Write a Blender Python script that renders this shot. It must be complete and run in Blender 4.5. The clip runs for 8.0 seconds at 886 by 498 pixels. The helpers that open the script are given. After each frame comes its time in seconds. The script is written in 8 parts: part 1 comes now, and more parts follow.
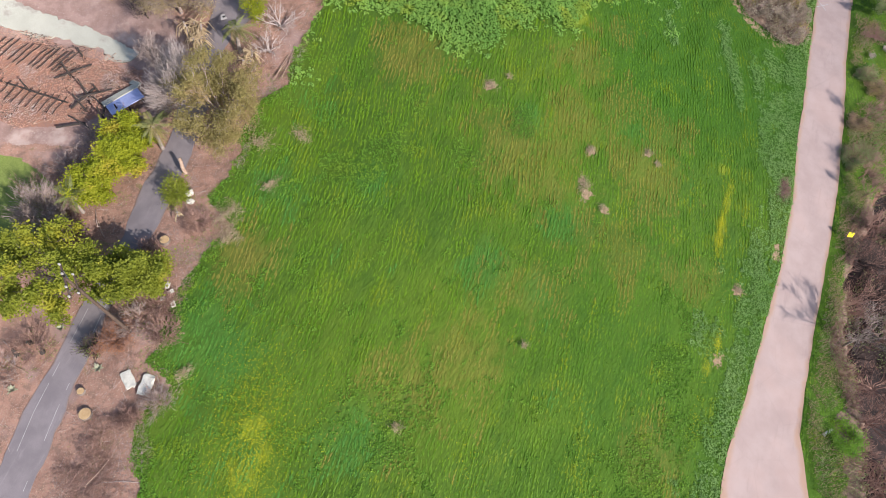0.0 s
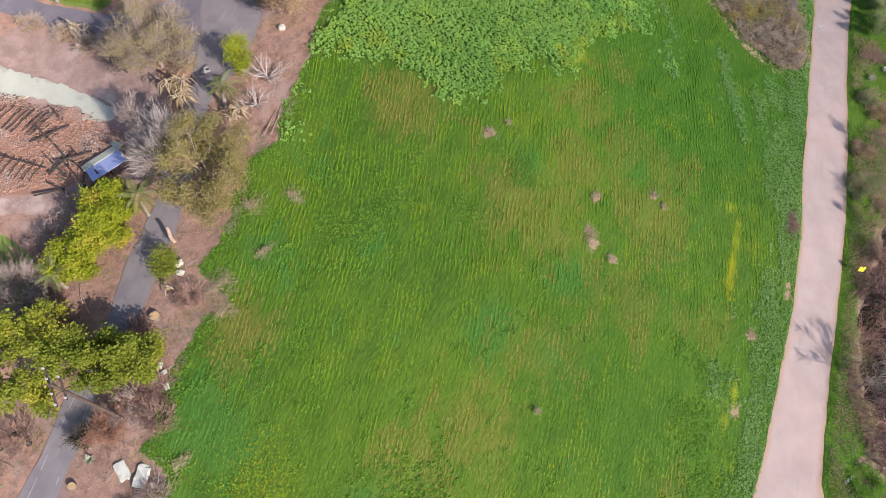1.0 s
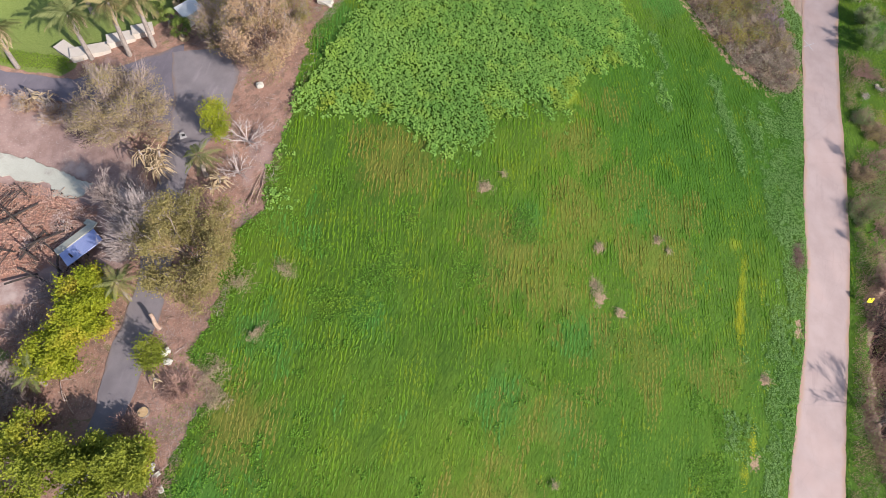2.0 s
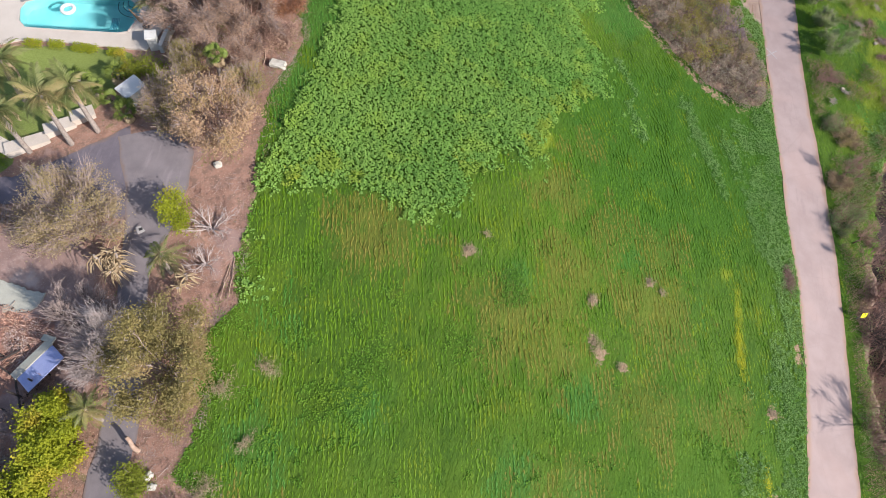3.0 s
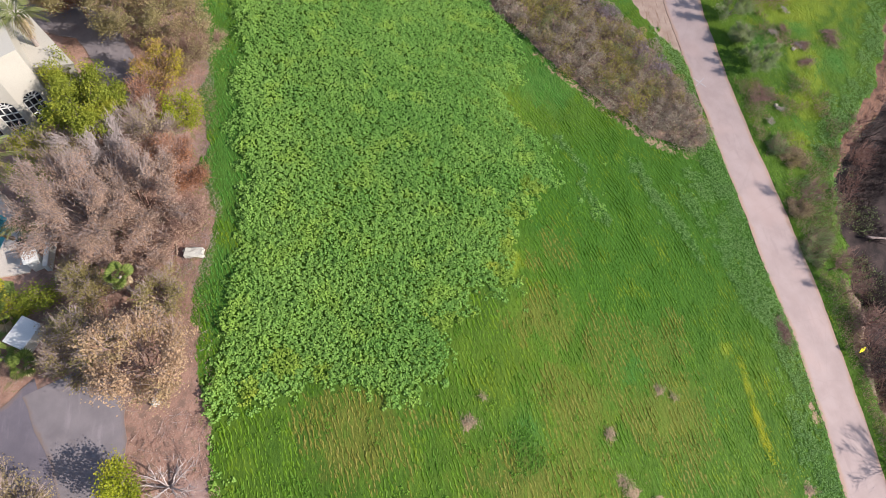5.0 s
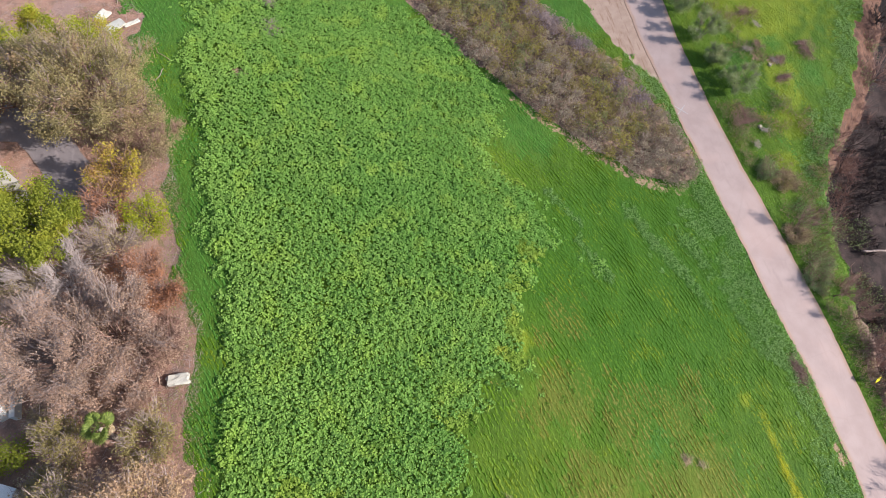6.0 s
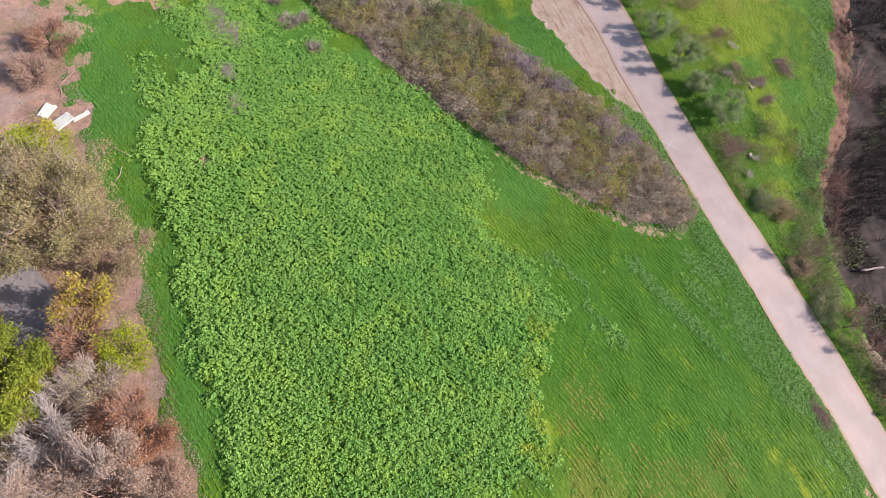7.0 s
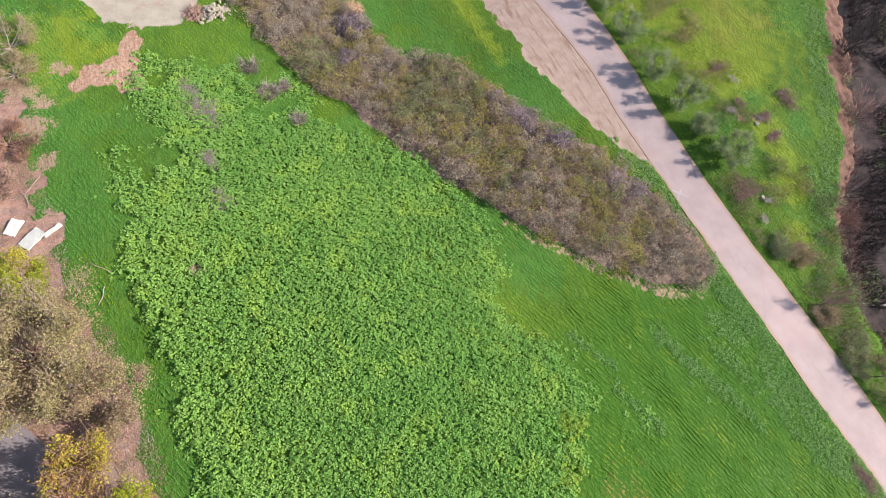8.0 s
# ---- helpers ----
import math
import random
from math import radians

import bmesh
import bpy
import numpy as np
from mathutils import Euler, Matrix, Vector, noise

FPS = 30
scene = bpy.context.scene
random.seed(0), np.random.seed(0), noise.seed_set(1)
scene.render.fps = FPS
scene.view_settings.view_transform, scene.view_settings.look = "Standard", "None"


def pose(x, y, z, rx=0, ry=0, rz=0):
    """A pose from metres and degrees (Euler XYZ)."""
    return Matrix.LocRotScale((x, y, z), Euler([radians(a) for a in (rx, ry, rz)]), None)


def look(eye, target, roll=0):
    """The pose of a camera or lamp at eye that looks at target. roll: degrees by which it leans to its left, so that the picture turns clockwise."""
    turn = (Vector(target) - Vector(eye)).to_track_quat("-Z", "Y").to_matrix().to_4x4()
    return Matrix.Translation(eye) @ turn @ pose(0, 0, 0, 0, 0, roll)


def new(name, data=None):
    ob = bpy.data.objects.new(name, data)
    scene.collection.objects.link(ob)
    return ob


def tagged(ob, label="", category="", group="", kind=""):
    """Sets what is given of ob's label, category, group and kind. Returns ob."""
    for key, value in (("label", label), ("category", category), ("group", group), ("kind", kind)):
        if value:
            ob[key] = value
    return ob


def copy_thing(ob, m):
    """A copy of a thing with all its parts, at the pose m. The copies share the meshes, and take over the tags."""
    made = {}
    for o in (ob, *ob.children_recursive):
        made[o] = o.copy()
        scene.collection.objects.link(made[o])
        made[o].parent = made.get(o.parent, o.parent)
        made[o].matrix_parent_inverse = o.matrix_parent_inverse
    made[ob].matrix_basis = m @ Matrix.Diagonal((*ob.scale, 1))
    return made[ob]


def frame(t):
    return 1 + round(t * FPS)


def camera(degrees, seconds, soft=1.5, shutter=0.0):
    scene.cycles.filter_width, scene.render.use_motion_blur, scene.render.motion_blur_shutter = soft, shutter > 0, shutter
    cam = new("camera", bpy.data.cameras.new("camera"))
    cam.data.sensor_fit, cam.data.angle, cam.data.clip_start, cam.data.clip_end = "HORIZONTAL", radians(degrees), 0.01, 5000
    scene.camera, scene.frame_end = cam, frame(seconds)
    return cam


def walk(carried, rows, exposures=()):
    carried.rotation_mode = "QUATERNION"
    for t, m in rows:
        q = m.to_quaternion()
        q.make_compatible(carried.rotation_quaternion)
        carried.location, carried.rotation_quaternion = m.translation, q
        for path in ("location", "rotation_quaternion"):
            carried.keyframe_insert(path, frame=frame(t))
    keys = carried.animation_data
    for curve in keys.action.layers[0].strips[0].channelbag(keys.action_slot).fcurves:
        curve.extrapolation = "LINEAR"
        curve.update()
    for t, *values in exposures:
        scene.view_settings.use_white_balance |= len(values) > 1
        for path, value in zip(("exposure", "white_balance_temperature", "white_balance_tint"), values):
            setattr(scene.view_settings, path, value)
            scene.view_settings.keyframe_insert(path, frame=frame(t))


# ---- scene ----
cam = camera(72.4, 8.0, soft=0.6)
METRES, EYE, TILT, LEAN, TURN = 56.0, 46.0, -64.4, -5.2, 0.0
ROWS = [
    (0.0, 0.0, 0.0, 0.0, 0.0, 0.0, -0.0),
    (0.5, -0.0103, 0.0178, 0.0419, -0.61, -0.1, 1.16),
    (1.0, -0.0194, 0.0367, 0.0856, -1.13, -0.24, 2.21),
    (1.5, -0.0275, 0.0566, 0.1306, -1.75, -0.39, 3.49),
    (3.0, -0.0386, 0.1223, 0.2794, -5.78, -1.53, 11.44),
    (3.5, -0.0365, 0.1465, 0.3341, -7.83, -2.31, 15.18),
    (4.0, -0.0293, 0.1716, 0.3896, -9.75, -3.17, 18.72),
    (4.5, -0.0196, 0.1983, 0.447, -11.59, -4.12, 21.89),
    (6.0, 0.0311, 0.2855, 0.6259, -17.4, -7.79, 30.62),
    (6.5, 0.0512, 0.3141, 0.6848, -19.84, -9.46, 33.28),
    (7.0, 0.0781, 0.3457, 0.7479, -22.2, -11.22, 35.79),
    (7.5, 0.1102, 0.3783, 0.8108, -24.2, -12.88, 37.92),
    (8.0, 0.1447, 0.4118, 0.8739, -26.16, -14.53, 39.7),
]
walk(cam, [(t, pose(0, 0, EYE, TILT, LEAN, TURN) @ pose(METRES * x, METRES * y, METRES * z, 90 + pitch, roll, yaw)) for t, x, y, z, yaw, pitch, roll in ROWS], exposures=[(0.0, 0.70), (4.5, 0.70), (6.5, 0.82), (8.0, 0.98)])
SUN_AZ, SUN_EL = 137.0, 34.0
sun_dir = Vector((math.sin(radians(SUN_AZ)) * math.cos(radians(SUN_EL)), math.cos(radians(SUN_AZ)) * math.cos(radians(SUN_EL)), math.sin(radians(SUN_EL))))

world = bpy.data.worlds.new("sky")
scene.world = world
world.use_nodes = True
wn = world.node_tree
wn.nodes.clear()
sky = wn.nodes.new("ShaderNodeTexSky")
sky.sky_type, sky.sun_disc = "NISHITA", False
sky.sun_elevation, sky.sun_rotation = radians(SUN_EL), radians(SUN_AZ)
bg = wn.nodes.new("ShaderNodeBackground")
bg.inputs["Strength"].default_value = 0.13
wo = wn.nodes.new("ShaderNodeOutputWorld")
wn.links.new(sky.outputs[0], bg.inputs["Color"])
wn.links.new(bg.outputs[0], wo.inputs["Surface"])
sun_lamp = new("sun", bpy.data.lights.new("sun", "SUN"))
sun_lamp.data.energy, sun_lamp.data.angle, sun_lamp.data.color = 4.6, radians(0.6), (1.0, 0.93, 0.86)
sun_lamp.matrix_world = look(sun_dir * 100, (0, 0, 0))

# ---- materials ----


def socket(tree, value, target):
    if isinstance(value, (int, float, tuple)):
        target.default_value = value
    else:
        tree.links.new(value, target)


class Nodes:
    """Short ways to lay nodes into one material."""

    def __init__(self, name):
        self.m = bpy.data.materials.new(name)
        self.m.use_nodes = True
        self.t = self.m.node_tree
        self.b = self.t.nodes["Principled BSDF"]
        self.out = self.t.nodes["Material Output"]
        self.b.inputs["Specular IOR Level"].default_value = 0.25

    def add(self, kind):
        return self.t.nodes.new("ShaderNode" + kind)

    def place(self, sx=1.0, sy=1.0, sz=1.0, turn=0.0):
        c, r, m = self.add("NewGeometry"), self.add("Mapping"), self.add("Mapping")
        r.inputs["Rotation"].default_value = (0, 0, radians(turn))
        m.inputs["Scale"].default_value = (sx, sy, sz)
        self.t.links.new(c.outputs["Position"], r.inputs["Vector"])
        self.t.links.new(r.outputs[0], m.inputs["Vector"])
        return m.outputs[0]

    def noise(self, scale, detail=3.0, rough=0.55, vec=None, distort=0.0):
        n = self.add("TexNoise")
        n.inputs["Scale"].default_value, n.inputs["Detail"].default_value, n.inputs["Roughness"].default_value = scale, detail, rough
        n.inputs["Distortion"].default_value = distort
        self.t.links.new(vec or self.place(), n.inputs["Vector"])
        return n.outputs["Fac"]

    def cells(self, scale, feature="F1", out="Distance", vec=None):
        n = self.add("TexVoronoi")
        n.feature = feature
        n.inputs["Scale"].default_value = scale
        self.t.links.new(vec or self.place(), n.inputs["Vector"])
        return n.outputs[out]

    def attr(self, name):
        n = self.add("Attribute")
        n.attribute_name = name
        return n.outputs["Fac"]

    def rand(self):
        return self.add("ObjectInfo").outputs["Random"]

    def island(self):
        return self.add("NewGeometry").outputs["Random Per Island"]

    def math(self, op, a, b=0.0, clamp=False):
        n = self.add("Math")
        n.operation, n.use_clamp = op, clamp
        socket(self.t, a, n.inputs[0])
        socket(self.t, b, n.inputs[1])
        return n.outputs[0]

    def span(self, v, lo, hi, a=0.0, b=1.0):
        n = self.add("MapRange")
        n.interpolation_type = "SMOOTHSTEP"
        socket(self.t, v, n.inputs[0])
        for k, x in enumerate((lo, hi, a, b)):
            n.inputs[k + 1].default_value = x
        return n.outputs[0]

    def mix(self, f, a, b, how="MIX"):
        n = self.add("Mix")
        n.data_type, n.blend_type = "RGBA", how
        socket(self.t, f, n.inputs[0])
        for v, k in ((a, 6), (b, 7)):
            socket(self.t, (*v, 1.0) if isinstance(v, tuple) else v, n.inputs[k])
        return n.outputs[2]

    def bump(self, height, strength, distance):
        n = self.add("Bump")
        n.inputs["Strength"].default_value, n.inputs["Distance"].default_value = strength, distance
        self.t.links.new(height, n.inputs["Height"])
        self.t.links.new(n.outputs[0], self.b.inputs["Normal"])

    def done(self, colour, rough=0.8, metal=0.0, see_through=0.0):
        socket(self.t, (*colour, 1.0) if isinstance(colour, tuple) else colour, self.b.inputs["Base Color"])
        socket(self.t, rough, self.b.inputs["Roughness"])
        self.b.inputs["Metallic"].default_value = metal
        if see_through:
            tr, mx = self.add("BsdfTranslucent"), self.add("MixShader")
            socket(self.t, (*colour, 1.0) if isinstance(colour, tuple) else colour, tr.inputs["Color"])
            mx.inputs[0].default_value = see_through
            self.t.links.new(self.b.outputs[0], mx.inputs[1])
            self.t.links.new(tr.outputs[0], mx.inputs[2])
            self.t.links.new(mx.outputs[0], self.out.inputs["Surface"])
        return self.m


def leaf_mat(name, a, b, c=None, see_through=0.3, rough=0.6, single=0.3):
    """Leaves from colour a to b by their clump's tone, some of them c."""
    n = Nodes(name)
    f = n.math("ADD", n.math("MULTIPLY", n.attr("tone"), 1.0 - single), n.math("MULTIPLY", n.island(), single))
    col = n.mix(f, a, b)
    if c:
        col = n.mix(n.span(n.noise(0.45, 3.0), 0.5, 0.68), col, c)
    return n.done(col, rough, 0.0, see_through)


def plain_mat(name, a, b, scale=2.0, rough=0.8, bump=0.0, fine=25.0, metal=0.0, spots=None):
    """A surface that varies from a to b at two scales, with fine relief."""
    n = Nodes(name)
    col = n.mix(n.span(n.noise(scale, 4.0), 0.3, 0.7), a, b)
    col = n.mix(n.math("MULTIPLY", n.span(n.noise(fine, 3.0), 0.35, 0.7), 0.35), col, tuple(v * 0.55 for v in a))
    if spots:
        col = n.mix(n.span(n.noise(scale * 0.6, 5.0, 0.7), 0.56, 0.7), col, spots)
    if bump:
        n.bump(n.noise(fine, 4.0), 0.6, bump)
    return n.done(col, rough, metal)


def ground_mat():
    n = Nodes("open_ground")
    big, mid, fine = n.noise(0.09, 4.0), n.noise(0.9, 4.0, 0.6), n.noise(9.0, 3.0, 0.6)
    drawn = n.noise(2.6, 3.0, 0.6, n.place(1.0, 0.2, 1.0, 25.0))
    grain = n.noise(3.2, 4.0, 0.65)
    g = n.mix(n.span(mid, 0.3, 0.7), (0.042, 0.092, 0.007), (0.064, 0.120, 0.009))
    g = n.mix(n.span(drawn, 0.4, 0.75, 0.0, 0.5), g, (0.032, 0.075, 0.008))
    g = n.mix(n.span(big, 0.42, 0.62, 0.0, 0.5), g, (0.090, 0.145, 0.010))

    def edge(name, wobble, lo=0.42, hi=0.58):
        w = n.math("ADD", n.math("MULTIPLY", n.math("SUBTRACT", mid, 0.5), wobble), n.math("MULTIPLY", n.math("SUBTRACT", fine, 0.5), wobble * 0.7))
        return n.span(n.math("ADD", n.attr(name), w), lo, hi)

    dry = n.mix(n.span(drawn, 0.3, 0.7), (0.175, 0.145, 0.032), (0.125, 0.125, 0.02))
    worn = n.math("ADD", n.math("MULTIPLY", n.attr("dry"), 0.85), n.math("ADD", n.math("MULTIPLY", n.math("SUBTRACT", drawn, 0.5), 1.1), n.math("MULTIPLY", n.math("SUBTRACT", mid, 0.5), 0.6)))
    g = n.mix(n.span(worn, 0.32, 1.0, 0.0, 0.7), g, dry)
    g = n.mix(n.math("MULTIPLY", edge("lush", 1.5, 0.15, 1.1), 0.42), g, (0.042, 0.145, 0.024))
    g = n.mix(n.math("MULTIPLY", n.attr("deep"), 0.9), g, (0.028, 0.090, 0.004))
    g = n.mix(n.math("MULTIPLY", edge("gold", 1.2, 0.3, 1.1), 0.5), g, (0.22, 0.26, 0.02))
    soil = n.mix(n.span(mid, 0.3, 0.7), (0.355, 0.205, 0.155), (0.25, 0.142, 0.108))
    soil = n.mix(n.span(fine, 0.5, 0.72, 0.0, 0.7), soil, (0.37, 0.275, 0.225))
    soil = n.mix(n.span(n.noise(1.7, 5.0, 0.7), 0.48, 0.64, 0.0, 0.75), soil, (0.175, 0.115, 0.09))
    soil = n.mix(n.span(n.noise(0.35, 4.0), 0.52, 0.66, 0.0, 0.75), soil, (0.30, 0.205, 0.185))
    soil = n.mix(n.span(n.noise(0.5, 5.0, 0.7, None, 1.5), 0.6, 0.68, 0.0, 0.5), soil, (0.10, 0.13, 0.03))
    g = n.mix(edge("soil", 0.9), g, soil)
    lawn = n.mix(n.span(fine, 0.3, 0.7), (0.135, 0.175, 0.040), (0.185, 0.225, 0.062))
    g = n.mix(edge("lawn", 0.5), g, lawn)
    ash = n.mix(n.span(mid, 0.35, 0.7), (0.24, 0.155, 0.135), (0.33, 0.222, 0.195))
    ash = n.mix(n.span(n.noise(0.3, 4.0, 0.6), 0.52, 0.68, 0.0, 0.8), ash, (0.44, 0.345, 0.31))
    ash = n.mix(n.span(fine, 0.55, 0.75, 0.0, 0.6), ash, (0.42, 0.36, 0.33))
    g = n.mix(edge("ash", 0.9), g, ash)
    bare = n.mix(n.span(fine, 0.35, 0.7), (0.22, 0.14, 0.095), (0.34, 0.225, 0.165))
    ragged = n.math("ADD", n.attr("bare"), n.math("ADD", n.math("MULTIPLY", n.math("SUBTRACT", grain, 0.5), 2.2), n.math("MULTIPLY", n.math("SUBTRACT", fine, 0.5), 0.8)))
    g = n.mix(n.math("MULTIPLY", n.span(ragged, 0.42, 0.72), 0.9), g, bare)
    track = n.mix(n.span(grain, 0.35, 0.65), (0.26, 0.140, 0.092), (0.34, 0.225, 0.16))
    track = n.mix(n.span(fine, 0.55, 0.7, 0.0, 0.6), track, (0.27, 0.145, 0.10))
    g = n.mix(edge("track", 0.8), g, track)
    litter = n.mix(n.span(grain, 0.35, 0.65), (0.13, 0.088, 0.07), (0.23, 0.155, 0.12))
    g = n.mix(edge("litter", 0.7), g, litter)
    sand = n.mix(n.span(mid, 0.3, 0.75), (0.335, 0.245, 0.20), (0.27, 0.185, 0.145))
    sand = n.mix(n.span(n.noise(1.6, 4.0, 0.65, n.place(1.5, 0.2, 1.0, 25.0)), 0.5, 0.66, 0.0, 0.9), sand, (0.205, 0.125, 0.088))
    g = n.mix(edge("sand", 0.4), g, sand)
    tiles = n.mix(n.span(grain, 0.3, 0.7), (0.30, 0.15, 0.105), (0.22, 0.14, 0.12))
    g = n.mix(edge("rubble", 0.8), g, tiles)
    yard = n.mix(n.span(mid, 0.3, 0.75), (0.33, 0.285, 0.225), (0.27, 0.225, 0.175))
    yard = n.mix(n.span(n.noise(0.5, 4.0, 0.6), 0.55, 0.66, 0.0, 0.7), yard, (0.29, 0.19, 0.145))
    g = n.mix(edge("yard", 0.4), g, yard)
    mud = n.mix(n.span(mid, 0.35, 0.65), (0.020, 0.014, 0.014), (0.050, 0.033, 0.031))
    g = n.mix(edge("mud", 0.5), g, mud)
    # the gully's shade at the bank foot, painted near-black into the ground
    g = n.mix(edge("gully_shade", 0.5), g, (0.016, 0.012, 0.013))
    cut = n.mix(n.span(n.noise(1.5, 4.0, 0.6, n.place(1, 1, 3.5)), 0.35, 0.7), (0.15, 0.077, 0.053), (0.07, 0.037, 0.028))
    g = n.mix(edge("cut", 0.7), g, cut)
    rows = n.noise(3.6, 2.0, 0.5, n.place(1.0, 0.42, 1.0, 25.0), 0.4)
    relief = n.math("ADD", n.math("MULTIPLY", grain, 0.6), n.noise(22.0, 3.0, 0.6))
    n.bump(n.math("ADD", relief, n.math("MULTIPLY", n.math("MULTIPLY", rows, n.attr("turf")), 2.8)), 0.7, 0.06)
    return n.done(g, 0.92)


def road_mat():
    n = Nodes("worn_pale_road")
    mid, fine = n.noise(0.5, 5.0, 0.6), n.noise(30.0, 3.0)
    col = n.mix(n.span(mid, 0.3, 0.7), (0.285, 0.215, 0.205), (0.335, 0.26, 0.248))
    col = n.mix(n.span(n.noise(1.1, 5.0, 0.65, n.place(1.6, 0.25, 1, 21)), 0.55, 0.72, 0.0, 0.55), col, (0.26, 0.195, 0.19))
    col = n.mix(n.span(n.noise(0.16, 3.0), 0.5, 0.62, 0.0, 0.35), col, (0.385, 0.275, 0.25))
    col = n.mix(n.span(n.math("ADD", n.attr("edge"), n.math("MULTIPLY", n.math("SUBTRACT", mid, 0.5), 1.0)), 0.5, 0.95, 0.0, 0.75), col, (0.30, 0.185, 0.125))
    crack = n.cells(0.22, "DISTANCE_TO_EDGE", "Distance", None)
    col = n.mix(n.math("MULTIPLY", n.span(crack, 0.0, 0.012, 1.0, 0.0), 0.13), col, (0.20, 0.15, 0.145))
    col = n.mix(n.math("MULTIPLY", n.span(fine, 0.4, 0.7), 0.2), col, (0.22, 0.165, 0.16))
    n.bump(fine, 0.4, 0.02)
    return n.done(col, 0.9)


def asphalt_mat(name, a, b):
    n = Nodes(name)
    mid, fine = n.noise(0.7, 5.0, 0.6), n.noise(35.0, 3.0)
    col = n.mix(n.span(mid, 0.3, 0.7), a, b)
    col = n.mix(n.span(n.noise(1.3, 4.0, 0.6, n.place(2.0, 0.3, 1, 20)), 0.55, 0.75, 0.0, 0.5), col, tuple(v * 1.35 for v in b))
    col = n.mix(n.span(n.math("ADD", n.attr("edge"), n.math("MULTIPLY", n.math("SUBTRACT", mid, 0.5), 1.2)), 0.75, 1.1, 0.0, 0.7), col, (0.20, 0.14, 0.115))
    col = n.mix(n.math("MULTIPLY", n.span(fine, 0.4, 0.7), 0.3), col, tuple(v * 0.6 for v in a))
    n.bump(fine, 0.4, 0.02)
    return n.done(col, 0.88)


def water_mat():
    n = Nodes("pool_water")
    n.b.inputs["Transmission Weight"].default_value, n.b.inputs["IOR"].default_value = 1.0, 1.33
    n.bump(n.noise(3.0, 2.0), 0.25, 0.03)
    return n.done((0.62, 0.95, 0.98), 0.02)


GROUND, ROAD = ground_mat(), road_mat()
ASPHALT = asphalt_mat("grey_asphalt", (0.175, 0.152, 0.162), (0.225, 0.195, 0.205))
ASPHALT_DARK = asphalt_mat("dark_asphalt", (0.135, 0.118, 0.142), (0.17, 0.147, 0.172))
WATER = water_mat()
PLASTER = plain_mat("pool_plaster", (0.17, 0.45, 0.48), (0.24, 0.52, 0.54), 0.6, 0.7)
DECK = plain_mat("pale_deck_concrete", (0.47, 0.41, 0.36), (0.53, 0.47, 0.42), 0.5, 0.85, 0.01)
STUCCO = plain_mat("cream_stucco", (0.43, 0.395, 0.345), (0.46, 0.425, 0.37), 0.5, 0.9, 0.01)
WHITE = plain_mat("white_paint", (0.62, 0.61, 0.59), (0.67, 0.66, 0.645), 1.0, 0.7)
ROCK = plain_mat("heaped_rock", (0.29, 0.245, 0.185), (0.38, 0.33, 0.26), 2.0, 0.9, 0.02, 14.0, 0.0, (0.20, 0.17, 0.14))
PALE_STONE = plain_mat("pale_stone", (0.40, 0.375, 0.33), (0.50, 0.475, 0.425), 2.0, 0.9, 0.02, 14.0, 0.0, (0.30, 0.265, 0.23))
CHALK = plain_mat("chalky_slab", (0.46, 0.44, 0.39), (0.56, 0.54, 0.49), 2.0, 0.9, 0.02, 14.0, 0.0, (0.42, 0.39, 0.34))
SLAB = plain_mat("pale_green_concrete", (0.36, 0.355, 0.305), (0.42, 0.41, 0.355), 0.6, 0.9, 0.01, 18.0, 0.0, (0.26, 0.225, 0.20))
BARK = plain_mat("grey_bark", (0.16, 0.125, 0.105), (0.25, 0.205, 0.18), 4.0, 0.9, 0.02)
BARK_PALE = plain_mat("bleached_twigs", (0.36, 0.295, 0.28), (0.46, 0.39, 0.37), 3.0, 0.9)
BARK_GREY = plain_mat("ashen_twigs", (0.265, 0.20, 0.18), (0.385, 0.305, 0.28), 3.0, 0.9)
BARK_BROWN = plain_mat("brown_twigs", (0.225, 0.13, 0.105), (0.345, 0.215, 0.18), 3.0, 0.9)
BARK_DARK = plain_mat("charred_twigs", (0.040, 0.029, 0.028), (0.085, 0.062, 0.058), 3.0, 0.9)
BARK_MAUVE = plain_mat("mauve_branches", (0.085, 0.06, 0.07), (0.21, 0.165, 0.18), 3.0, 0.9)
BARK_TAN = plain_mat("tan_branches", (0.30, 0.17, 0.10), (0.46, 0.30, 0.20), 3.0, 0.9)
POLE_WOOD = plain_mat("creosoted_pole", (0.075, 0.050, 0.040), (0.125, 0.088, 0.070), 4.0, 0.85, 0.01)
CHARRED = plain_mat("charred_timber", (0.035, 0.028, 0.026), (0.075, 0.06, 0.055), 5.0, 0.85, 0.02)
TIMBER = plain_mat("weathered_timber", (0.30, 0.20, 0.15), (0.42, 0.31, 0.245), 5.0, 0.85, 0.01)
CUT_WOOD = plain_mat("fresh_cut_wood", (0.38, 0.25, 0.13), (0.46, 0.32, 0.18), 6.0, 0.8)
PALM_TRUNK = plain_mat("palm_trunk_fibre", (0.23, 0.19, 0.17), (0.33, 0.28, 0.255), 5.0, 0.9, 0.03)
BLUE = plain_mat("blue_sheeting", (0.29, 0.33, 0.58), (0.36, 0.40, 0.64), 1.5, 0.6)
GLASS = Nodes("dark_window_glass").done((0.03, 0.03, 0.035), 0.08)
TEAL = plain_mat("teal_vinyl", (0.03, 0.22, 0.27), (0.06, 0.30, 0.36), 2.0, 0.35)
YELLOW = plain_mat("yellow_sign_paint", (0.85, 0.72, 0.02), (0.9, 0.78, 0.04), 2.0, 0.5)
